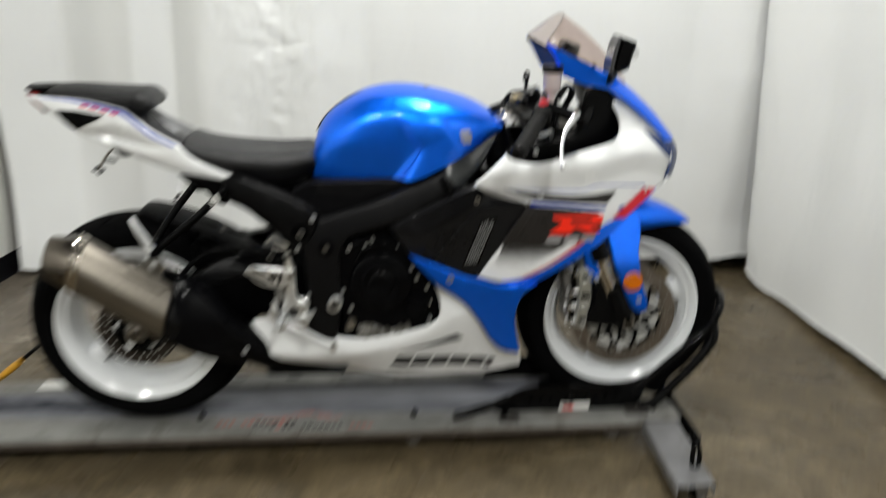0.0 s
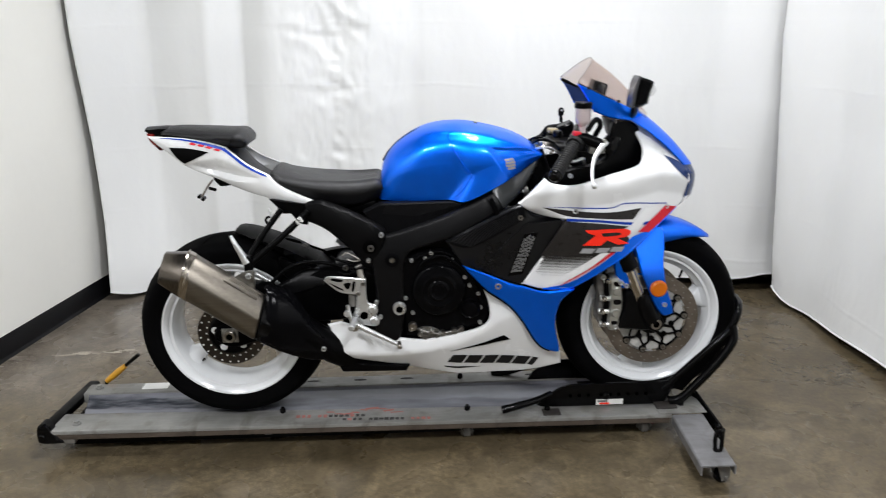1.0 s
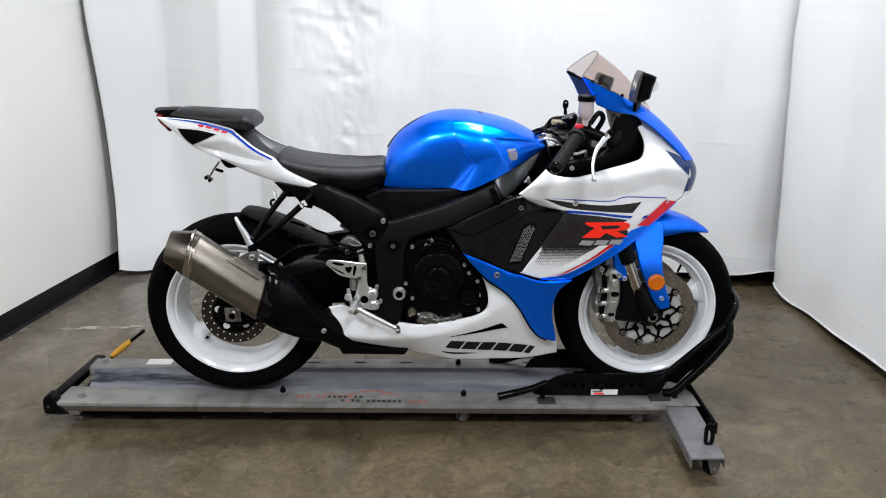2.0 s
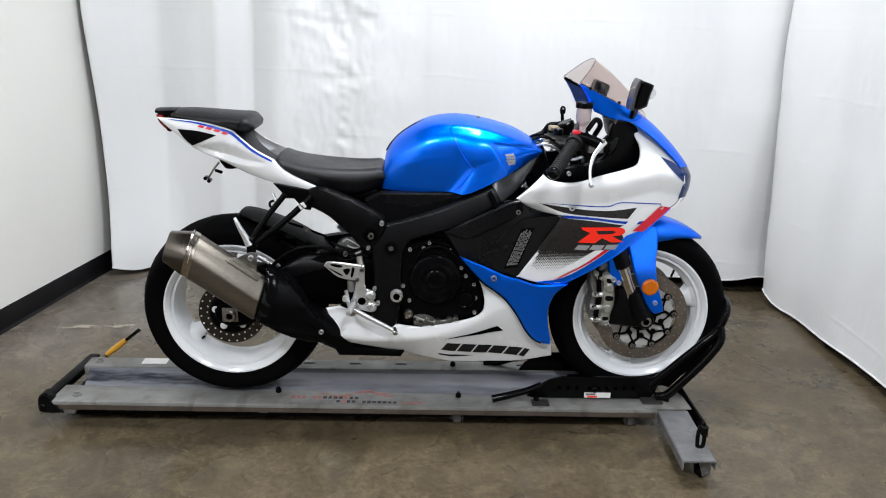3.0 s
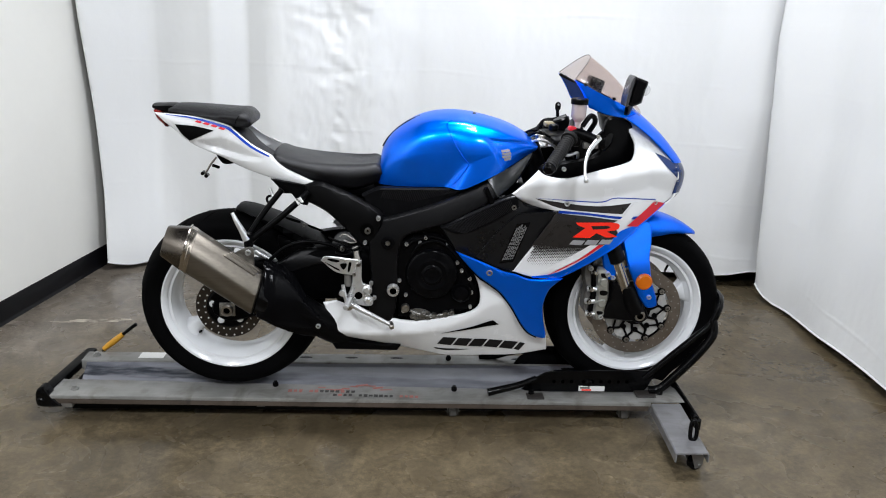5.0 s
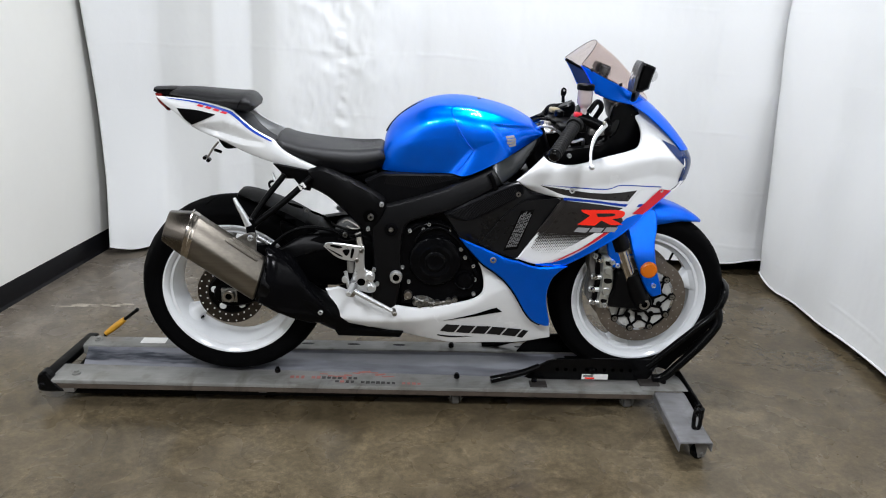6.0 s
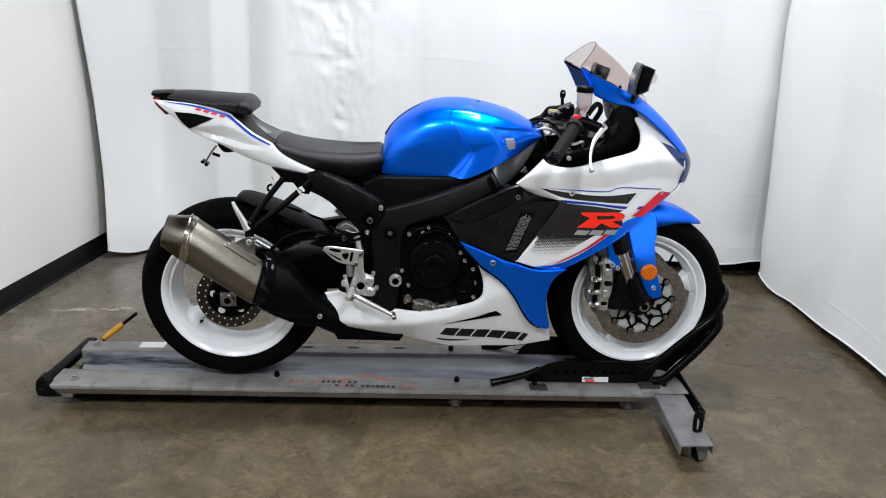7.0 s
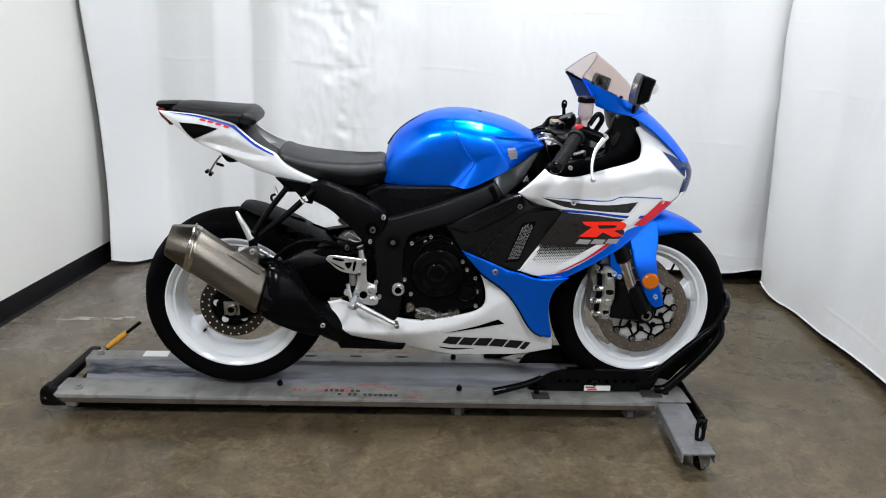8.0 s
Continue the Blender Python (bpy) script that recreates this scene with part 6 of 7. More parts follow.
def belly_flank(x, z):
    """A ledge runs along the belly pan; below it the flank tucks under."""
    c = lerp(x, ((0.36, 0.362), (0.45, 0.354), (0.54, 0.354), (0.632, 0.362), (0.723, 0.383), (0.813, 0.424), (0.85, 0.454), (0.95, 0.50)))
    s = lerp(x, ((0.40, 0.003), (0.70, 0.004), (0.80, 0.008), (0.88, 0.022)))
    t = s * math.log1p(math.exp(max(-30, min(30, (c - z) / s))))
    return 0.205 - 0.02 * max(0, min(1, (z - c) / 0.08)) - lerp(x, ((0.40, 0.80), (0.60, 0.70), (0.72, 0.38), (0.95, 0.22))) * t - 0.3 * t * t
bellies = both("belly_pan", lambda: panel(BELLY, belly_flank, 0.005, 0.005, 0.008), M_WHITE, "pearl white belly pan")
both("belly_skid", lambda: panel(((0.333, 0.335), (0.333, 0.335), (0.374, 0.34), (0.414, 0.318), (0.571, 0.304), (0.571, 0.304), (0.56, 0.286), (0.56, 0.286), (0.358, 0.289), (0.358, 0.289)), 0.185, 0.02, 0.005), M_BLACK, "matte black lower exhaust guard")
both("vent_panel", lambda: panel(((0.687, 0.719), (0.687, 0.719), (0.783, 0.768), (0.912, 0.824), (0.959, 0.79), (1.06, 0.785), (1.06, 0.785), (1.019, 0.701), (0.969, 0.635), (0.927, 0.573), (0.927, 0.573), (0.881, 0.579), (0.798, 0.614), (0.739, 0.641), (0.739, 0.641)), lambda x, z: 0.205 - 0.05 * max(0, x - 0.93) / 0.12, 0.02, 0.006), M_VENTGLOSS, "satin black inner vent panel")
both("vent_trim", lambda: panel(((0.69, 0.718), (0.69, 0.718), (0.79, 0.766), (0.91, 0.822), (0.93, 0.79), (0.93, 0.79), (0.85, 0.74), (0.76, 0.70)), 0.211, 0.004, 0.003), M_CARBON, "ribbed black trim strip")
both("vent_frame", lambda: panel(((0.80, 0.625), (0.80, 0.625), (0.885, 0.59), (0.925, 0.583), (0.925, 0.583), (0.965, 0.645), (1.02, 0.72), (1.045, 0.775), (0.99, 0.775), (0.93, 0.77), (0.93, 0.77), (0.87, 0.715)), 0.212, 0.003, 0.002), M_VENTGLOSS, "black vent surround")
def inner_y(x, z):
    return lerp(x, ((1.0, 0.16), (1.2, 0.14), (1.32, 0.10)))


part("inner_cowl", panel(((1.249, 1.069), (1.249, 1.069), (1.203, 1.061), (1.19, 1.009), (1.178, 0.95), (1.086, 0.927), (1.0, 0.91), (1.0, 0.88), (1.026, 0.865), (1.09, 0.855), (1.179, 0.87), (1.32, 0.92), (1.32, 0.98), (1.29, 1.04)), inner_y, 0.02, 0.008), M_BLACK, bike, "black inner cockpit panel")
part("inner_cowl", panel(((1.0, 0.88), (1.0, 0.91), (1.086, 0.927), (1.178, 0.945), (1.25, 0.955), (1.32, 0.96), (1.32, 0.92), (1.179, 0.87), (1.09, 0.855), (1.026, 0.865)), inner_y, 0.02, 0.008, side=1), M_BLACK, bike)
part("cockpit_duct", tube([(1.185, -0.125, 0.965), (1.20, -0.12, 0.995), (1.225, -0.11, 1.02), (1.26, -0.10, 1.03)], lambda t: 0.022 + 0.006 * math.sin(6 * t), seg=16, n=5), M_GLOSSBLACK, bike, "gloss black intake duct in the cockpit")
for z, r in ((0.93, 0.007), (0.915, 0.006)):
    part("cockpit_bolt", bolt((1.07 if z > 0.92 else 1.14, -0.165, z - 0.025), r, 0.006), M_ALU, bike)
part("instrument_panel", pillow(((1.21, 1.06), (1.21, 1.06), (1.25, 1.08), (1.28, 1.065), (1.29, 1.02), (1.26, 0.99), (1.23, 1.0)), 0.09, 0.02), M_BLACK, bike, "black instrument cluster")

# the front cowl closes the nose between the two flanks
EDGE = ((1.243, 1.075), (1.311, 1.035), (1.385, 0.976), (1.449, 0.913), (1.464, 0.867), (1.456, 0.816), (1.421, 0.794))
MID = ((1.30, 1.095), (1.372, 1.04), (1.437, 0.98), (1.500, 0.905), (1.512, 0.862), (1.495, 0.815), (1.445, 0.79))


def nose(k0, k1, inset=0.0):
    e = smooth_path([(x, fair_y(x, z) - 0.002, z) for x, z in EDGE], 6)
    c = smooth_path([(x, 0, z) for x, z in MID], 6)
    b = bmesh.new()
    rows = []
    for p, q in list(zip(e, c))[k0:k1]:
        row = []
        for i in range(25):
            s = -1 + 2 * i / 24
            f = (1 - abs(s) ** 2.4)
            row.append(b.verts.new((p.x + (q.x - p.x) * f - inset, p.y * s, p.z + (q.z - p.z) * f)))
        rows.append(row)
    for r0, r1 in zip(rows, rows[1:]):
        for i in range(24):
            b.faces.new((r0[i], r0[i + 1], r1[i + 1], r1[i]))
    ext = bmesh.ops.extrude_face_region(b, geom=b.faces[:])
    for v in [g for g in ext["geom"] if isinstance(g, bmesh.types.BMVert)]:
        v.co.x -= 0.006
    return b


part("front_cowl", nose(0, 18), M_BLUE, bike, "metallic blue front cowl")
part("headlight", nose(17, 30, 0.002), M_LAMPDARK, bike, "dark glossy headlight lens")
part("chin_cowl", nose(29, 37), M_WHITE, bike, "white chin cowl")
both("screen_cowl", lambda: panel(((1.087, 1.177), (1.087, 1.177), (1.165, 1.143), (1.241, 1.107), (1.29, 1.082), (1.29, 1.082), (1.252, 1.065), (1.252, 1.065), (1.189, 1.076), (1.139, 1.094), (1.139, 1.094), (1.112, 1.142)), lambda x, z: lerp(x, ((1.08, 0.13), (1.2, 0.15), (1.3, 0.142))), 0.005, 0.004, 0.02), M_BLUE, "metallic blue screen cowl")
both("cowl_liner", lambda: panel(((1.092, 1.172), (1.092, 1.172), (1.165, 1.139), (1.241, 1.103), (1.285, 1.080), (1.285, 1.080), (1.252, 1.069), (1.189, 1.080), (1.141, 1.098), (1.115, 1.142)), lambda x, z: lerp(x, ((1.08, 0.122), (1.2, 0.142), (1.3, 0.134))), 0.002, 0.001, 0.02), M_LAMPDARK, "dark navy inner cowl")


def screen():
    side = smooth_path([(1.090, 0.127, 1.180), (1.169, 0.146, 1.142), (1.245, 0.150, 1.108), (1.30, 0.139, 1.075)], 6)
    mid = smooth_path([(1.156, 0, 1.246), (1.222, 0, 1.198), (1.275, 0, 1.148), (1.325, 0, 1.088)], 6)
    b = bmesh.new()
    rows = []
    for p, q in zip(side, mid):
        rows.append([b.verts.new((p.x + (q.x - p.x) * (1 - abs(s) ** 2.2), p.y * s, p.z + (q.z - p.z) * (1 - abs(s) ** 2.2))) for s in (-1 + i / 14 for i in range(29))])
    for r0, r1 in zip(rows, rows[1:]):
        for i in range(28):
            b.faces.new((r0[i], r0[i + 1], r1[i + 1], r1[i]))
    ob = part("windscreen", b, M_SCREEN, bike, "lightly smoked windscreen", 60)
    mod = ob.modifiers.new("thickness", "SOLIDIFY")
    mod.thickness = 0.003
    rim = bmesh.new()
    s0, m0 = side[0], mid[0]
    tube([(s0.x + (m0.x - s0.x) * (1 - abs(s) ** 2.2), s0.y * s, s0.z + (m0.z - s0.z) * (1 - abs(s) ** 2.2)) for s in (-1 + i / 14 for i in range(29))], 0.0009, seg=6, n=1, bm=rim)
    part("screen_edge", rim, M_FRAME, ob, "dark edge bead")
    for sy in (-1, 1):
        bead = [(v.x + 0.002, sy * (v.y - 0.006), v.z - 0.006) for v in side[:9]]
        part("screen_bead", tube(bead, 0.0050, seg=8, n=1), M_BLACK, ob, "black rubber bead under the screen")
    for x, z in ((1.118, 1.165), (1.21, 1.125)):
        for sy in (-1, 1):
            part("screen_screw", bolt((x, sy * 0.150, z), 0.005, 0.004), M_BLACK, ob)


screen()

# --- decals, laid on the panels ---
for sd, flank, blly, tl in ((-1, fairings[0], bellies[0], tails[0]), (1, fairings[1], bellies[1], tails[1])):
    tf, tb, tt = surface_of([flank]), surface_of([blly]), surface_of([tl])

    def decal(name, pts, trees, mat, lift=0.0012, label="", n=4, parent=None):
        return part(name, drape(pts, trees, lift, side=sd, n=n), mat, parent, label)

    decal("stripe", ((0.976, 0.822), (0.976, 0.822), (1.077, 0.808), (1.186, 0.8), (1.29, 0.806), (1.29, 0.806), (1.261, 0.773), (1.261, 0.773), (1.15, 0.783), (1.051, 0.794)), tf, M_GRAPHIC, 0.0012, "charcoal graphic", parent=flank)
    decal("stripe", ((1.058, 0.776), (1.058, 0.776), (1.151, 0.768), (1.247, 0.753), (1.247, 0.753), (1.224, 0.743), (1.224, 0.743), (1.252, 0.707), (1.206, 0.672), (1.088, 0.665), (1.000, 0.673), (1.000, 0.673), (1.026, 0.712)), tf, M_GRAPHIC, 0.0012, "charcoal graphic", parent=flank)
    decal("stripe", ((1.053, 0.786), (1.053, 0.786), (1.15, 0.779), (1.265, 0.764), (1.366, 0.761), (1.366, 0.761), (1.349, 0.751), (1.349, 0.751), (1.256, 0.757), (1.151, 0.772), (1.051, 0.778), (1.051, 0.778)), tf, M_NAVY, 0.0024, "blue stripe", parent=flank)
    decal("stripe", ((1.376, 0.805), (1.376, 0.805), (1.419, 0.795), (1.419, 0.795), (1.318, 0.728), (1.318, 0.728), (1.280, 0.733), (1.280, 0.733)), tf, M_CRIMSON, 0.004, "crimson slash", parent=flank)
    decal("stripe", ((1.410, 0.7885), (1.410, 0.7885), (1.3275, 0.7315), (1.2525, 0.6715), (1.163, 0.6165), (1.0685, 0.5655), (1.0685, 0.5655), (0.992, 0.5665), (0.992, 0.5665), (1.068, 0.582), (1.164, 0.639), (1.243, 0.699), (1.243, 0.699), (1.261, 0.718), (1.305, 0.731), (1.305, 0.731)), tf, M_BLUE, 0.003, "blue edge stripe", parent=flank)
    decal("stripe", ((1.19, 0.674), (1.19, 0.674), (1.208, 0.674), (1.208, 0.674), (1.146, 0.632), (1.068, 0.587), (1.033, 0.571), (1.033, 0.571), (1.068, 0.591), (1.128, 0.626)), tf, M_CRIMSON, 0.004, "thin crimson stripe", parent=flank)
    decal("stripe", ((1.161, 0.674), (1.161, 0.674), (1.19, 0.674), (1.19, 0.674), (1.128, 0.628), (1.059, 0.589), (1.006, 0.571), (1.006, 0.571), (1.04, 0.601), (1.1, 0.636)), tf, M_WHITE, 0.0035, "white stripe", parent=flank)
    decal("stripe", ((0.976, 0.824), (0.976, 0.824), (1.10, 0.818), (1.19, 0.815), (1.24, 0.826), (1.38, 0.812), (1.38, 0.812), (1.38, 0.809), (1.38, 0.809), (1.24, 0.823), (1.19, 0.812), (1.10, 0.815)), tf, M_NAVY, 0.0014, "fine blue pinstripe", parent=flank)
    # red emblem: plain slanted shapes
    decal("emblem_shape", ((1.108, 0.750), (1.108, 0.750), (1.215, 0.749), (1.252, 0.741), (1.248, 0.724), (1.212, 0.719), (1.212, 0.719), (1.252, 0.699), (1.252, 0.699), (1.212, 0.699), (1.212, 0.699), (1.178, 0.715), (1.178, 0.715), (1.158, 0.699), (1.158, 0.699), (1.102, 0.701), (1.102, 0.701), (1.140, 0.732), (1.140, 0.732), (1.116, 0.741)), tf, M_RED, 0.0042, "red emblem shape", 3, flank)
    decal("emblem_shape", ((1.158, 0.7385), (1.158, 0.7385), (1.21, 0.738), (1.222, 0.733), (1.21, 0.7285), (1.165, 0.7275), (1.165, 0.7275)), tf, M_GRAPHIC, 0.0050, "dark gap in the emblem", 3, flank)
    decal("stripe", ((1.302, 0.807), (1.302, 0.807), (1.350, 0.807), (1.350, 0.807), (1.268, 0.733), (1.268, 0.733), (1.236, 0.737), (1.236, 0.737)), tf, M_WHITE, 0.0034, "white slash", parent=flank)
    for i in range(3):
        x = 1.094 + i * 0.047
        decal("emblem_bar", ((x, 0.677), (x, 0.677), (x + 0.011, 0.692), (x + 0.011, 0.692), (x + 0.050, 0.690), (x + 0.050, 0.690), (x + 0.039, 0.675), (x + 0.039, 0.675)), tf, M_SILVERPRINT, 0.0034, "silver plain bar", 2, flank)
    # dark dots that thin out towards the white
    dots = bmesh.new()
    for j in range(14):
        for i in range(28):
            x, z = 0.966 + i * 0.0074 + (j % 2) * 0.0037, 0.671 - j * 0.0050
            lo = lerp(z, ((0.60, 0.985), (0.62, 0.965), (0.67, 0.986)))
            hi = lerp(z, ((0.60, 1.06), (0.63, 1.10), (0.67, 1.16)))
            if not lo < x < hi:
                continue
            r = 0.0039 * (1 - j / 15) ** 0.8
            dots.faces.new([dots.verts.new((x + r * 1.2 * math.cos(q), 0, z + r * 0.8 * math.sin(q))) for q in (math.pi * k / 3 for k in range(6))])
    tagged(part("dot_pattern", lay(dots, tf, 0.0014, side=sd), M_GRAPHIC, flank, "charcoal half-tone dots", 0), kind="stuff")
    decal("headlight_slit", ((1.366, 0.959), (1.366, 0.959), (1.42, 0.935), (1.455, 0.905), (1.455, 0.905), (1.453, 0.876), (1.453, 0.876), (1.41, 0.913)), tf, M_LAMPDARK, 0.002, "dark blue headlight slit", parent=flank)
    decal("headlight_slit", ((1.452, 0.868), (1.452, 0.868), (1.463, 0.872), (1.463, 0.872), (1.459, 0.83), (1.446, 0.818), (1.446, 0.818)), tf, M_LAMPDARK, 0.002, "dark blue headlight slit", parent=flank)
    # belly
    decal("slot", ((0.700, 0.357), (0.700, 0.357), (0.79, 0.377), (0.872, 0.402), (0.872, 0.402), (0.893, 0.384), (0.893, 0.384), (0.80, 0.370)), tb, M_VOID, 0.003, "dark slot in the belly pan", parent=blly)
    for i in range(6):
        x, z = 0.692 + i * 0.0525, 0.336 - i * 0.0062
        w = 0.046 if i < 5 else 0.018
        decal("word_bar", ((x, z - 0.026), (x, z - 0.026), (x + 0.018, z + 0.004), (x + 0.018, z + 0.004), (x + w + 0.018, z - 0.001), (x + w + 0.018, z - 0.001), (x + w, z - 0.032), (x + w, z - 0.032)), tb, M_RIB, 0.0022, "black plain lettering bar", 2, blly)
    decal("word_bar", ((0.682, 0.292), (0.682, 0.292), (0.74, 0.288), (0.80, 0.282), (0.80, 0.282), (0.74, 0.281), (0.69, 0.286)), tb, M_RIB, 0.0018, parent=blly)
    # tail
    decal("tail_vent", ((-0.139, 1.0), (-0.139, 1.0), (-0.078, 0.997), (-0.019, 0.986), (-0.019, 0.986), (-0.048, 0.972), (-0.098, 0.949), (-0.098, 0.949), (-0.12, 0.969)), tt, M_BLACK, 0.0026, "black tail vent", parent=tl)
    decal("stripe", ((-0.178, 1.0295), (-0.178, 1.0295), (-0.077, 1.0222), (0.018, 1.0010), (0.041, 0.9875), (0.095, 0.9455), (0.152, 0.9160), (0.152, 0.9160), (0.146, 0.9130), (0.089, 0.9405), (0.037, 0.9815), (0.010, 0.9950), (-0.078, 1.0175), (-0.160, 1.0270), (-0.160, 1.0270)), tt, M_NAVY, 0.002, "blue tail stripe", parent=tl)
    for x, z in ((-0.070, 1.0148), (-0.046, 1.0100), (-0.022, 1.0042), (0.002, 0.9975)):
        dash = ((x, z), (x, z), (x + 0.016, z - 0.0040), (x + 0.016, z - 0.0040), (x + 0.010, z - 0.0090), (x + 0.010, z - 0.0090), (x - 0.007, z - 0.0050), (x - 0.007, z - 0.0050))
        decal("stripe", dash, tt, M_CRIMSON, 0.0028, "red tail stripe", parent=tl)

# --- front fork, guard, brakes ---
for sy in (-1, 1):
    y = sy * 0.102
    part("fork_tube", rod((1.290, y, 0.583), (1.10, y, 1.03), 0.030, bevel=0.006), M_FRAME, bike, "black upper fork tube")
    part("stanchion", rod((1.340, y, 0.46), (1.280, y, 0.60), 0.0215), M_TITANPOL, bike, "bronze-grey fork stanchion")
    part("fork_foot", tube([(1.335, y, 0.50), (1.352, y, 0.455), (1.368, y, 0.42), (1.382, y, 0.392)], lambda t: 0.028 + 0.006 * math.sin(3.1 * t), seg=20, n=4), M_FRAME, bike, "black fork foot casting")
    part("axle_clamp", revolve([(0.0, sy * -0.02), (0.028, sy * -0.02), (0.030, sy * -0.016), (0.030, sy * 0.014), (0.027, sy * 0.018), (0.0, sy * 0.018)], FRONT + Vector((-0.003, sy * 0.102, 0.003)), "y", 28), M_FRAME, bike)
    part("axle_end", revolve([(0.010, sy * 0.012), (0.011, sy * 0.030), (0.016, sy * 0.030), (0.019, sy * 0.024), (0.019, sy * 0.0)], FRONT + Vector((-0.003, sy * 0.102, 0.003)), "y", 20), M_STEEL, bike)
    part("axle_socket", revolve([(0.0, 0), (0.0105, 0)], FRONT + Vector((-0.003, sy * 0.1315, 0.003)), "y", 6), M_VOID, bike)
    cal = part("brake_caliper", panel(((1.222, 0.562), (1.245, 0.565), (1.270, 0.548), (1.276, 0.535), (1.262, 0.528), (1.268, 0.50), (1.270, 0.455), (1.262, 0.42), (1.262, 0.40), (1.252, 0.378), (1.228, 0.382), (1.222, 0.42), (1.228, 0.47), (1.222, 0.52)), 0.122, 0.03, 0.009, 0.02, side=sy), M_CALIPER, bike, "pale alloy four-piston brake caliper")
    part("caliper_half", panel(((1.185, 0.578), (1.205, 0.588), (1.222, 0.575), (1.215, 0.52), (1.218, 0.46), (1.212, 0.41), (1.195, 0.40), (1.188, 0.43), (1.192, 0.49), (1.182, 0.53)), 0.098, 0.03, 0.008, 0.02, side=sy), M_CASTER, cal, "inner caliper half, dull bare metal")
    # dark plates stand in for shade between the halves and in the casting
    part("pad_gap_shade", panel(((1.205, 0.565), (1.226, 0.560), (1.226, 0.52), (1.231, 0.47), (1.226, 0.42), (1.230, 0.388), (1.210, 0.392), (1.208, 0.44), (1.213, 0.49)), 0.112, 0.02, 0.004, 0.02, side=sy), M_BLACK, cal, "black plate for the shade over the pads")
    for pts in (((1.236, 0.548), (1.258, 0.542), (1.254, 0.532), (1.238, 0.534)), ((1.238, 0.486), (1.262, 0.484), (1.261, 0.470), (1.240, 0.470)), ((1.234, 0.412), (1.254, 0.410), (1.250, 0.398), (1.236, 0.400))):
        part("recess_shade", panel(pts, 0.1228, 0.002, 0.0008, 0.02, n=3, side=sy), M_FRAME, cal, "dark plate for the shade of a casting recess")
    for x, z in ((1.222, 0.545), (1.212, 0.485), (1.208, 0.44), (1.214, 0.395)):
        part("caliper_bridge", rod((x - 0.014, sy * 0.10, z), (x + 0.018, sy * 0.115, z + 0.004), 0.010, 0.008, bevel=0.002), M_ALU, cal)
        part("caliper_bolt", bolt((x - 0.004, sy * 0.117, z + 0.004), 0.008, 0.008), M_CHROME, cal)
    for z in (0.515, 0.44):
        part("piston_cap", revolve([(0.0, sy * 0.004), (0.012, sy * 0.004), (0.015, 0), (0.015, sy * -0.004), (0.0, sy * -0.004)], (1.247, sy * 0.124, z), "y", 20), M_CALIPER, cal)
    for x, z in ((1.198, 0.565), (1.257, 0.545), (1.248, 0.392)):
        part("caliper_bolt", bolt((x, sy * 0.122, z), 0.009, 0.008), M_ALU, cal)
    part("caliper_mount", panel(((1.290, 0.512), (1.335, 0.502), (1.375, 0.445), (1.405, 0.412), (1.402, 0.380), (1.36, 0.370), (1.30, 0.376), (1.255, 0.384), (1.250, 0.411), (1.272, 0.440), (1.276, 0.480)), 0.116, 0.03, 0.010, 0.02, side=sy), M_FRAME, bike)
    part("brake_line", tube([(1.20, sy * 0.11, 0.56), (1.21, sy * 0.12, 0.61), (1.245, sy * 0.12, 0.66), (1.24, sy * 0.10, 0.75)], 0.005, n=4), M_BLACK, bike)
    g = panel(((1.302, 0.655), (1.302, 0.655), (1.340, 0.712), (1.395, 0.715), (1.402, 0.66), (1.394, 0.60), (1.406, 0.53), (1.428, 0.47), (1.435, 0.438), (1.435, 0.438), (1.416, 0.430), (1.397, 0.433), (1.370, 0.469), (1.343, 0.529), (1.320, 0.580)), lambda x, z: 0.135 - 0.03 * max(0, (z - 0.58) / 0.07), 0.006, 0.006, 0.02, side=sy)
    part("fork_guard", g, M_BLUE, bike, "blue fork guard")
    part("guard_arm", panel(((1.235, 0.625), (1.27, 0.63), (1.285, 0.58), (1.285, 0.53), (1.262, 0.525), (1.245, 0.56)), 0.118, 0.01, 0.005, side=sy), M_BLUE, bike, "blue guard arm")
    part("guard_bolt", bolt((1.277, sy * 0.121, 0.533), 0.008, 0.006), M_ALU, bike)
    part("guard_bolt", bolt((1.401, sy * 0.138, 0.471), 0.008, 0.006), M_ALU, bike)
    part("reflector", revolve([(0.0, sy * 0.011), (0.022, sy * 0.010), (0.027, sy * 0.006), (0.028, 0), (0.028, sy * -0.006), (0.0, sy * -0.006)], (1.378, sy * 0.137, 0.526), "y", 32), M_ORANGE, bike, "round orange side reflector")


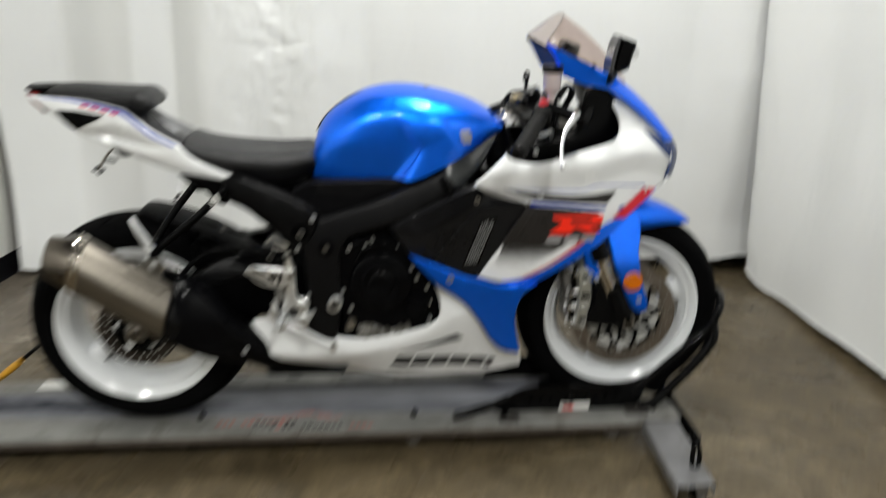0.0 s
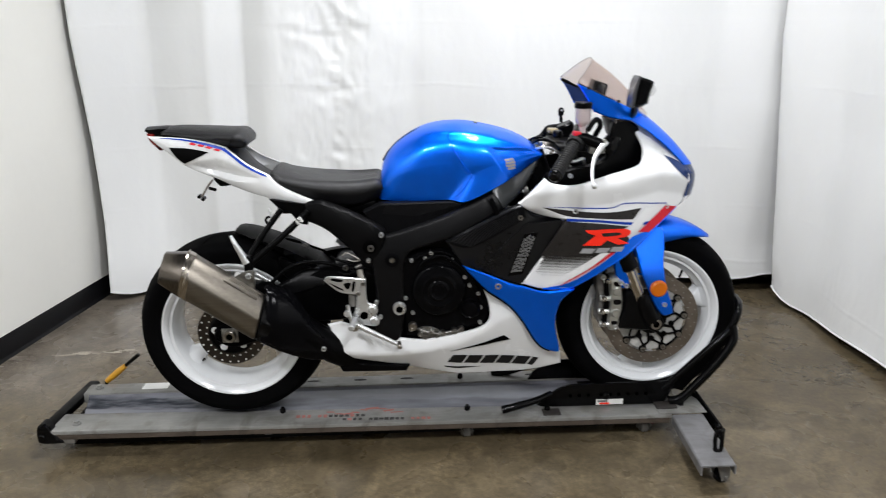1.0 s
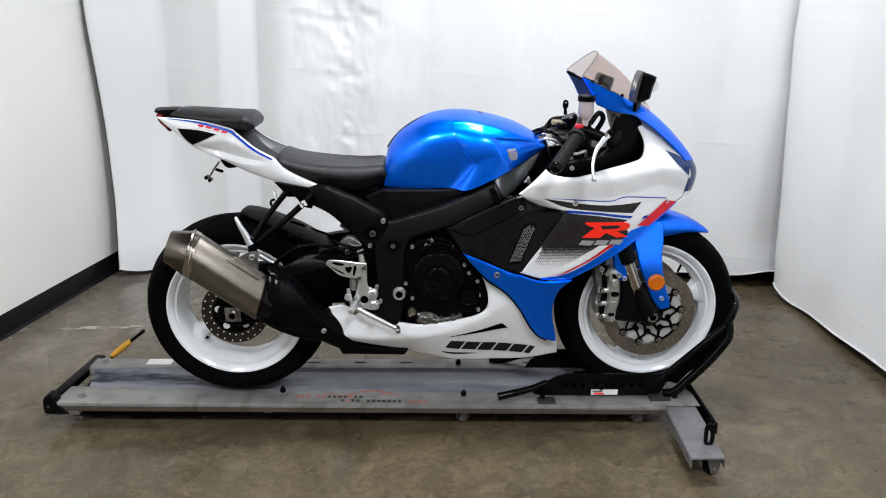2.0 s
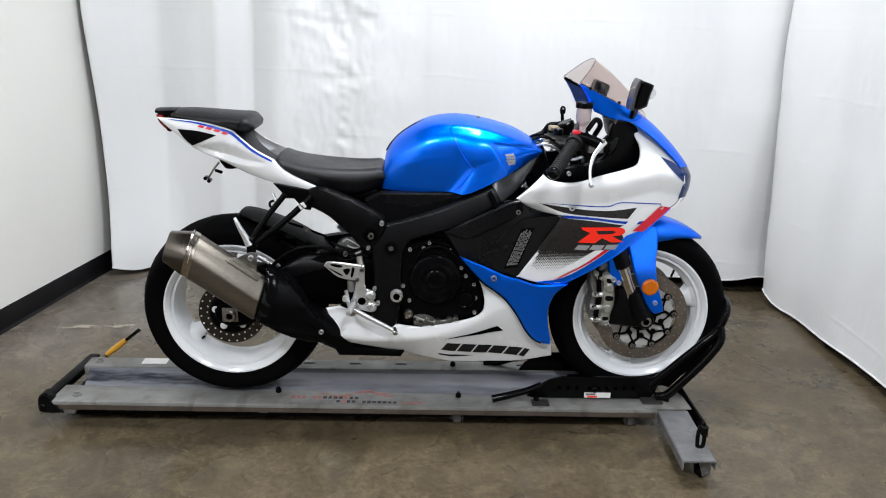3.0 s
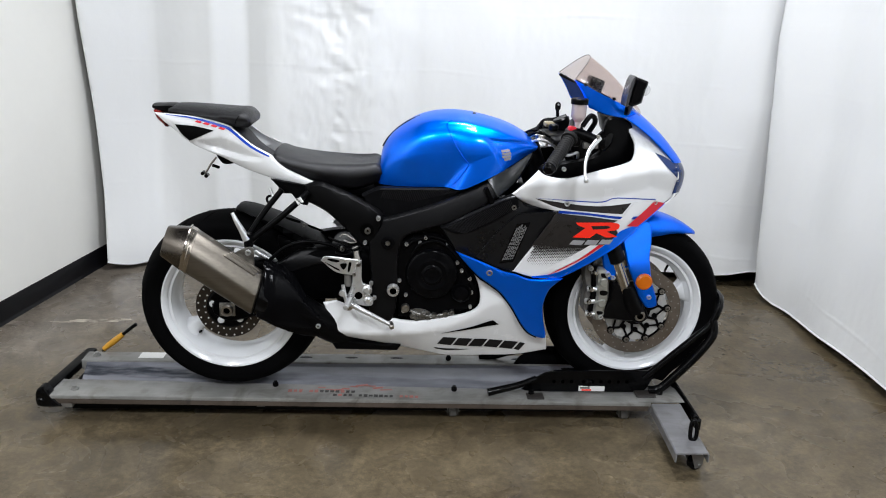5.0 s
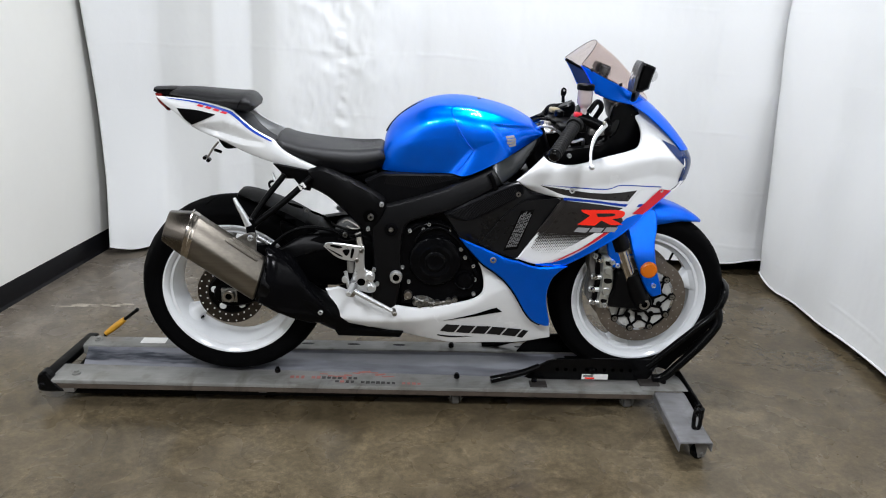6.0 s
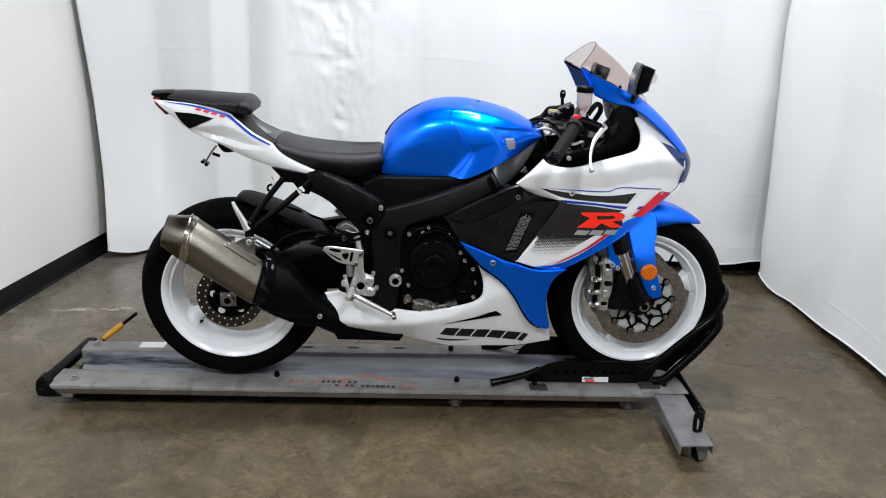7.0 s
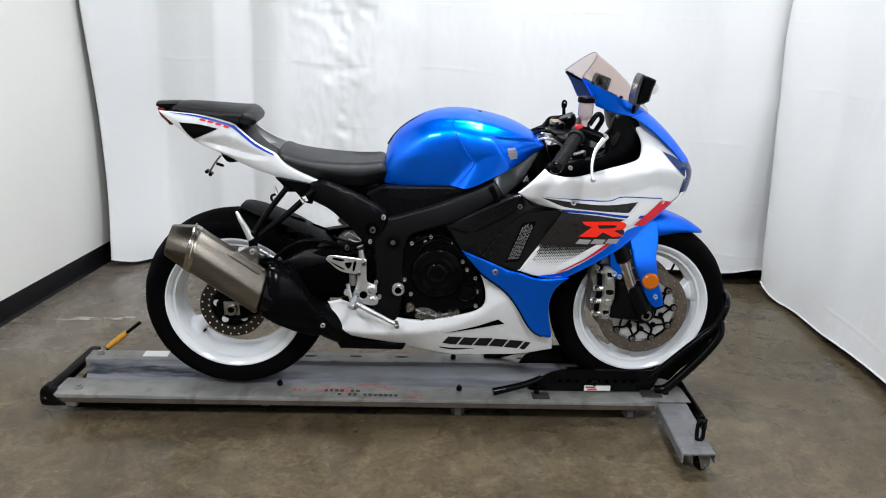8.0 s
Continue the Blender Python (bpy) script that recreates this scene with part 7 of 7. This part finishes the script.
def mudguard():
    """A thin arched guard that follows the tyre."""
    b = bmesh.new()
    rows = []
    for k in range(25):
        t = k / 24
        a = radians(135 - 80 * t)
        rr = 0.322 + 0.010 * math.sin(t * math.pi) + 0.010 * t
        w = lerp(t, ((0, 0.06), (0.3, 0.085), (0.7, 0.08), (0.9, 0.055), (1, 0.018)))
        drop = lerp(t, ((0, 0.06), (0.35, 0.10), (0.7, 0.055), (1, 0.006)))
        row = []
        for i in range(13):
            s = -1 + i / 6
            q = abs(s) ** 3
            r2 = rr - drop * q
            row.append(b.verts.new((FRONT.x + math.cos(a) * r2, math.copysign(w * (1 - (1 - abs(s)) ** 1.8), s), FRONT.z + math.sin(a) * r2)))
        rows.append(row)
    for r0, r1 in zip(rows, rows[1:]):
        for i in range(12):
            b.faces.new((r0[i], r0[i + 1], r1[i + 1], r1[i]))
    ob = part("front_mudguard", b, M_BLUE, bike, "metallic blue front mudguard", 60)
    mod = ob.modifiers.new("thickness", "SOLIDIFY")
    mod.thickness = 0.004
    mod.offset = 1


mudguard()
part("fork_yoke", box(1.08, 1.16, -0.13, 0.13, 0.80, 0.84, 0.012), M_FRAME, bike)
part("top_yoke", box(1.04, 1.12, -0.12, 0.12, 0.972, 0.990, 0.007), M_FRAME, bike, "black top yoke")

# --- cockpit ---
for sy in (-1, 1):
    a, c = Vector((0.987, sy * 0.345, 0.943)), Vector((1.068, sy * 0.215, 1.010))
    d = (c - a)
    m, length = frame_of(a, c)
    prof = [(0.0175, 0.0)]
    for i in range(15):
        for q, r in ((0.04, 0.0195), (0.58, 0.0195), (0.66, 0.0182), (0.96, 0.0182)):
            prof.append((r, length * 0.94 * (i + q) / 15))
    prof += [(0.025, length * 0.94), (0.025, length * 1.02), (0.021, length * 1.025)]
    g = revolve(prof, axis="z", seg=24)
    bmesh.ops.transform(g, matrix=m, verts=g.verts)
    bar = part("handlebar_grip", g, M_GRIP, bike, "ribbed black rubber grip")
    bar.location = (0, 0, -0.038 if sy > 0 else 0)
    part("bar_end", rod(a - d * 0.09, a + d * 0.005, 0.0165, 0.018, bevel=0.004), M_GLOSSBLACK, bar, "gloss black bar end")
    part("clip_on", rod(c, (1.10, sy * 0.11, 1.045), 0.013), M_FRAME, bar)
    part("switchgear", box(1.058, 1.105, sy * 0.19 - 0.03, sy * 0.19 + 0.02, 0.985, 1.035, 0.010), M_BLACK, bar, "black switch housing")
    if sy < 0:
        part("kill_switch", box(1.064, 1.087, -0.215, -0.185, 1.028, 1.045, 0.005), M_CRIMSON, bar, "red stop switch")
    part("lever_perch", tube([(1.075, sy * 0.20, 1.03), (1.11, sy * 0.21, 1.02), (1.15, sy * 0.22, 1.005)], 0.016, n=4), M_BLACK, bar)
    part("brake_lever", tube([(1.158, sy * 0.222, 1.016), (1.140, sy * 0.238, 1.000), (1.118, sy * 0.262, 0.978), (1.104, sy * 0.292, 0.950), (1.099, sy * 0.318, 0.926), (1.100, sy * 0.336, 0.911)], lambda t: 0.0092 - 0.0042 * min(1, 1.7 * t), n=6, flat=0.6), M_ALU, bar, "bare alloy hand lever")
    part("lever_clamp", box(1.112, 1.158, sy * 0.205 - 0.012, sy * 0.205 + 0.012, 0.979, 1.000, 0.005), M_CASTER, bar, "dull alloy lever clamp")
    part("lever_pivot", rod((1.150, sy * 0.226, 1.002), (1.152, sy * 0.226, 1.024), 0.006, bevel=0.001), M_STEEL, bar)
    ball = bmesh.new()
    bmesh.ops.create_uvsphere(ball, u_segments=14, v_segments=10, radius=0.0085, matrix=Matrix.Translation((1.10, sy * 0.337, 0.908)))
    part("lever_tip", ball, M_ALU, bar)
    part("throttle_cable", tube([(1.055, sy * 0.20, 1.01), (1.05, sy * 0.19, 0.97), (1.075, sy * 0.17, 0.95), (1.11, sy * 0.15, 0.955), (1.12, sy * 0.12, 0.93)], 0.005, n=5), M_ALU, bar, "grey cable sheath")
    part("hose", tube([(1.11, sy * 0.19, 1.045), (1.135, sy * 0.18, 1.06 - 0.015 * sy), (1.155, sy * 0.16, 1.04 - 0.015 * sy), (1.14, sy * 0.13, 1.0), (1.13, sy * 0.12, 0.9)], 0.0080, n=5), M_BLACK, bar)
    b = revolve([(0.0, -0.006), (0.009, -0.006), (0.010, 0.012), (0.020, 0.024), (0.0225, 0.03), (0.0225, 0.066), (0.0, 0.066)], (1.092, sy * 0.20, 1.046), "z", 28)
    if sy < 0:
        res = part("fluid_reservoir", b, M_CUP, bike, "translucent brake fluid cup")
        part("reservoir_cap", revolve([(0.0, 0.0), (0.026, 0.0), (0.026, 0.014), (0.023, 0.017), (0.0, 0.017)], (1.092, -0.20, 1.112), "z", 28), M_BLACK, res, "black screw cap")
    else:
        b.free()
    mi = panel(((1.208, 1.130), (1.208, 1.130), (1.213, 1.163), (1.224, 1.202), (1.232, 1.204), (1.256, 1.196), (1.262, 1.190), (1.255, 1.165), (1.249, 1.134), (1.249, 1.134), (1.225, 1.124)), 0.335, 0.060, 0.010, 0.03, side=sy)
    shift = Vector((0.025, 0, -0.05)) if sy > 0 else Vector((-0.008, 0, 0))
    mir = part("mirror", mi, M_BLACK, bike, "black folded mirror")
    rim = ((1.203, 1.126), (1.203, 1.148), (1.210, 1.187), (1.218, 1.206), (1.223, 1.205), (1.215, 1.163), (1.209, 1.126))
    part("mirror_glass", panel(rim, 0.338, 0.055, 0.004, 0.03, side=sy), M_MIRRORGLASS, mir, "dark grey mirror edge in its bezel")
    lens = pillow(((1.250, 1.186), (1.262, 1.186), (1.272, 1.176), (1.270, 1.162), (1.262, 1.154), (1.249, 1.154)), 0.030, 0.010, 0.012)
    bmesh.ops.translate(lens, verts=lens.verts, vec=(0, sy * 0.306, 0))
    part("turn_signal", lens, M_CLEAR, mir, "clear turn signal lens")
    mir.location = shift
    part("mirror_stalk", tube([(1.232, sy * 0.27, 1.13), (1.245, sy * 0.22, 1.105), (1.26, sy * 0.16, 1.085)], lambda t: 0.013 - 0.002 * t, n=4, flat=0.7), M_BLACK, mir)
    part("fairing_bolt", bolt((1.077, sy * (fair_flank(1.077, 0.808) + 0.002), 0.808), 0.009, 0.004), M_ALU, bike)
    part("fairing_bolt", bolt((1.38, sy * (fair_flank(1.38, 0.80) + 0.002), 0.80), 0.007, 0.004), M_ALU, bike)
    part("fairing_bolt", bolt((0.846, sy * (fair_y(0.846, 0.579) + 0.004), 0.579), 0.010, 0.004), M_STEEL, bike)
    part("fairing_bolt", bolt((0.913, sy * 0.212, 0.79), 0.008, 0.005), M_STEEL, bike)
part("clutch_perch", tube([(1.055, 0.20, 0.98), (1.075, 0.20, 1.0), (1.10, 0.19, 1.012), (1.14, 0.18, 1.018)], lambda t: 0.013 + 0.005 * math.sin(t * 7), n=5), M_BLACK, bike, "black clutch perch")
part("clutch_clamp", box(1.048, 1.082, 0.080, 0.122, 1.000, 1.016, 0.005), M_BRASS, bike, "brass-coloured clutch clamp")
part("ignition_key", rod((1.083, 0.06, 1.040), (1.081, 0.06, 1.062), 0.006, 0.005), M_BLACK, bike, "ignition key in its lock")
part("key_head", panel(((1.074, 1.062), (1.073, 1.080), (1.081, 1.088), (1.090, 1.082), (1.090, 1.064), (1.082, 1.060)), -0.058, 0.004, 0.0012, 0.02), M_FRAME, bike, "black key head")
part("key_slot", rod((1.082, 0.0545, 1.079), (1.082, 0.0655, 1.079), 0.0032, seg=10), M_ALU, bike)
part("yoke_nut", rod((1.06, 0, 1.0), (1.06, 0, 1.022), 0.016, bevel=0.004, seg=20), M_FRAME, bike)
for k, (dy, dz, mat) in enumerate(((-0.02, 0.0, M_STEEL), (-0.05, 0.012, M_BLACK), (-0.08, -0.006, M_ALU), (0.03, 0.008, M_BLACK))):
    part("cable", tube([(0.965, dy, 0.975 + dz), (0.99, dy - 0.03, 0.992 + dz), (1.02, dy - 0.02, 0.985 + dz), (1.06, dy + 0.02, 0.96 + dz), (1.10, dy, 0.90)], 0.0045, seg=8, n=5), mat, bike)
part("cable_clamp", box(0.995, 1.02, -0.085, -0.03, 0.978, 0.998, 0.005), M_STEEL, bike)

# tank badge: a plain raised shape; and the seam of the knee scoop
tr = surface_of([tank])
for sd in (-1, 1):
    for x, z, w in ((0.868, 0.9600, 0.026), (0.871, 0.9510, 0.028), (0.872, 0.9420, 0.028), (0.878, 0.9335, 0.022)):
        slat = ((x, z), (x, z), (x + w, z + 0.0030), (x + w, z + 0.0030), (x + w + 0.003, z - 0.0040), (x + w + 0.003, z - 0.0040), (x + 0.003, z - 0.0070), (x + 0.003, z - 0.0070))
        part("badge", drape(slat, tr, 0.003, 0.002, 0.02, 2, sd), M_SILVERPRINT, tank, "plain silver badge slat")
    line = smooth_path([(0.716, 0, 1.040), (0.705, 0, 1.036), (0.700, 0, 1.027), (0.707, 0, 1.011), (0.726, 0, 0.973), (0.753, 0, 0.933), (0.768, 0, 0.916), (0.763, 0, 0.901), (0.744, 0, 0.872), (0.725, 0, 0.848)], 6)
    for v in line:
        hit = tr[0].ray_cast(Vector((v.x, sd * 2, v.z)), Vector((0, -sd, 0)))
        v.y = hit[0].y + sd * 0.0004 if hit[0] is not None else sd * 0.15
    part("tank_seam", tube(line, 0.0018, seg=8, n=1), M_BLUE, tank, "fine blue crease line")
# vent label: unreadable print as rows of small bars
rng = random.Random(11)
ax, up = Vector((0.046, 0.124)).normalized(), Vector((0.032, 0.004))
for sd in (-1, 1):
    plate = ((0.877, 0.606), (0.877, 0.606), (0.925, 0.738), (0.925, 0.738), (0.968, 0.744), (0.968, 0.744), (0.922, 0.612), (0.922, 0.612))
    part("label_plate", panel(plate, 0.2126, 0.0012, 0.0005, 0.05, 2, side=sd), M_GLOSSBLACK, bike, "gloss black sticker")
    rows = bmesh.new()
    for i in range(6):
        d = 0.004
        while d < 0.118:
            w = rng.uniform(0.005, 0.014)
            p = Vector((0.884, 0.614)) + up * (i / 5.4) + ax * d
            q = p + ax * w
            n = up.normalized() * 0.0042
            box_pts = [(p.x, p.y), (q.x, q.y), (q.x + n.x, q.y + n.y), (p.x + n.x, p.y + n.y)]
            lo = [rows.verts.new((x, sd * 0.2130, z)) for x, z in box_pts]
            hi = [rows.verts.new((x, sd * 0.2138, z)) for x, z in box_pts]
            rows.faces.new(lo)
            rows.faces.new(hi)
            for k in range(4):
                rows.faces.new((lo[k], lo[(k + 1) % 4], hi[(k + 1) % 4], hi[k]))
            d += w + rng.uniform(0.002, 0.005)
    tagged(part("label_print", rows, M_GREYTEXT, bike, "unreadable grey print", 0), kind="stuff")
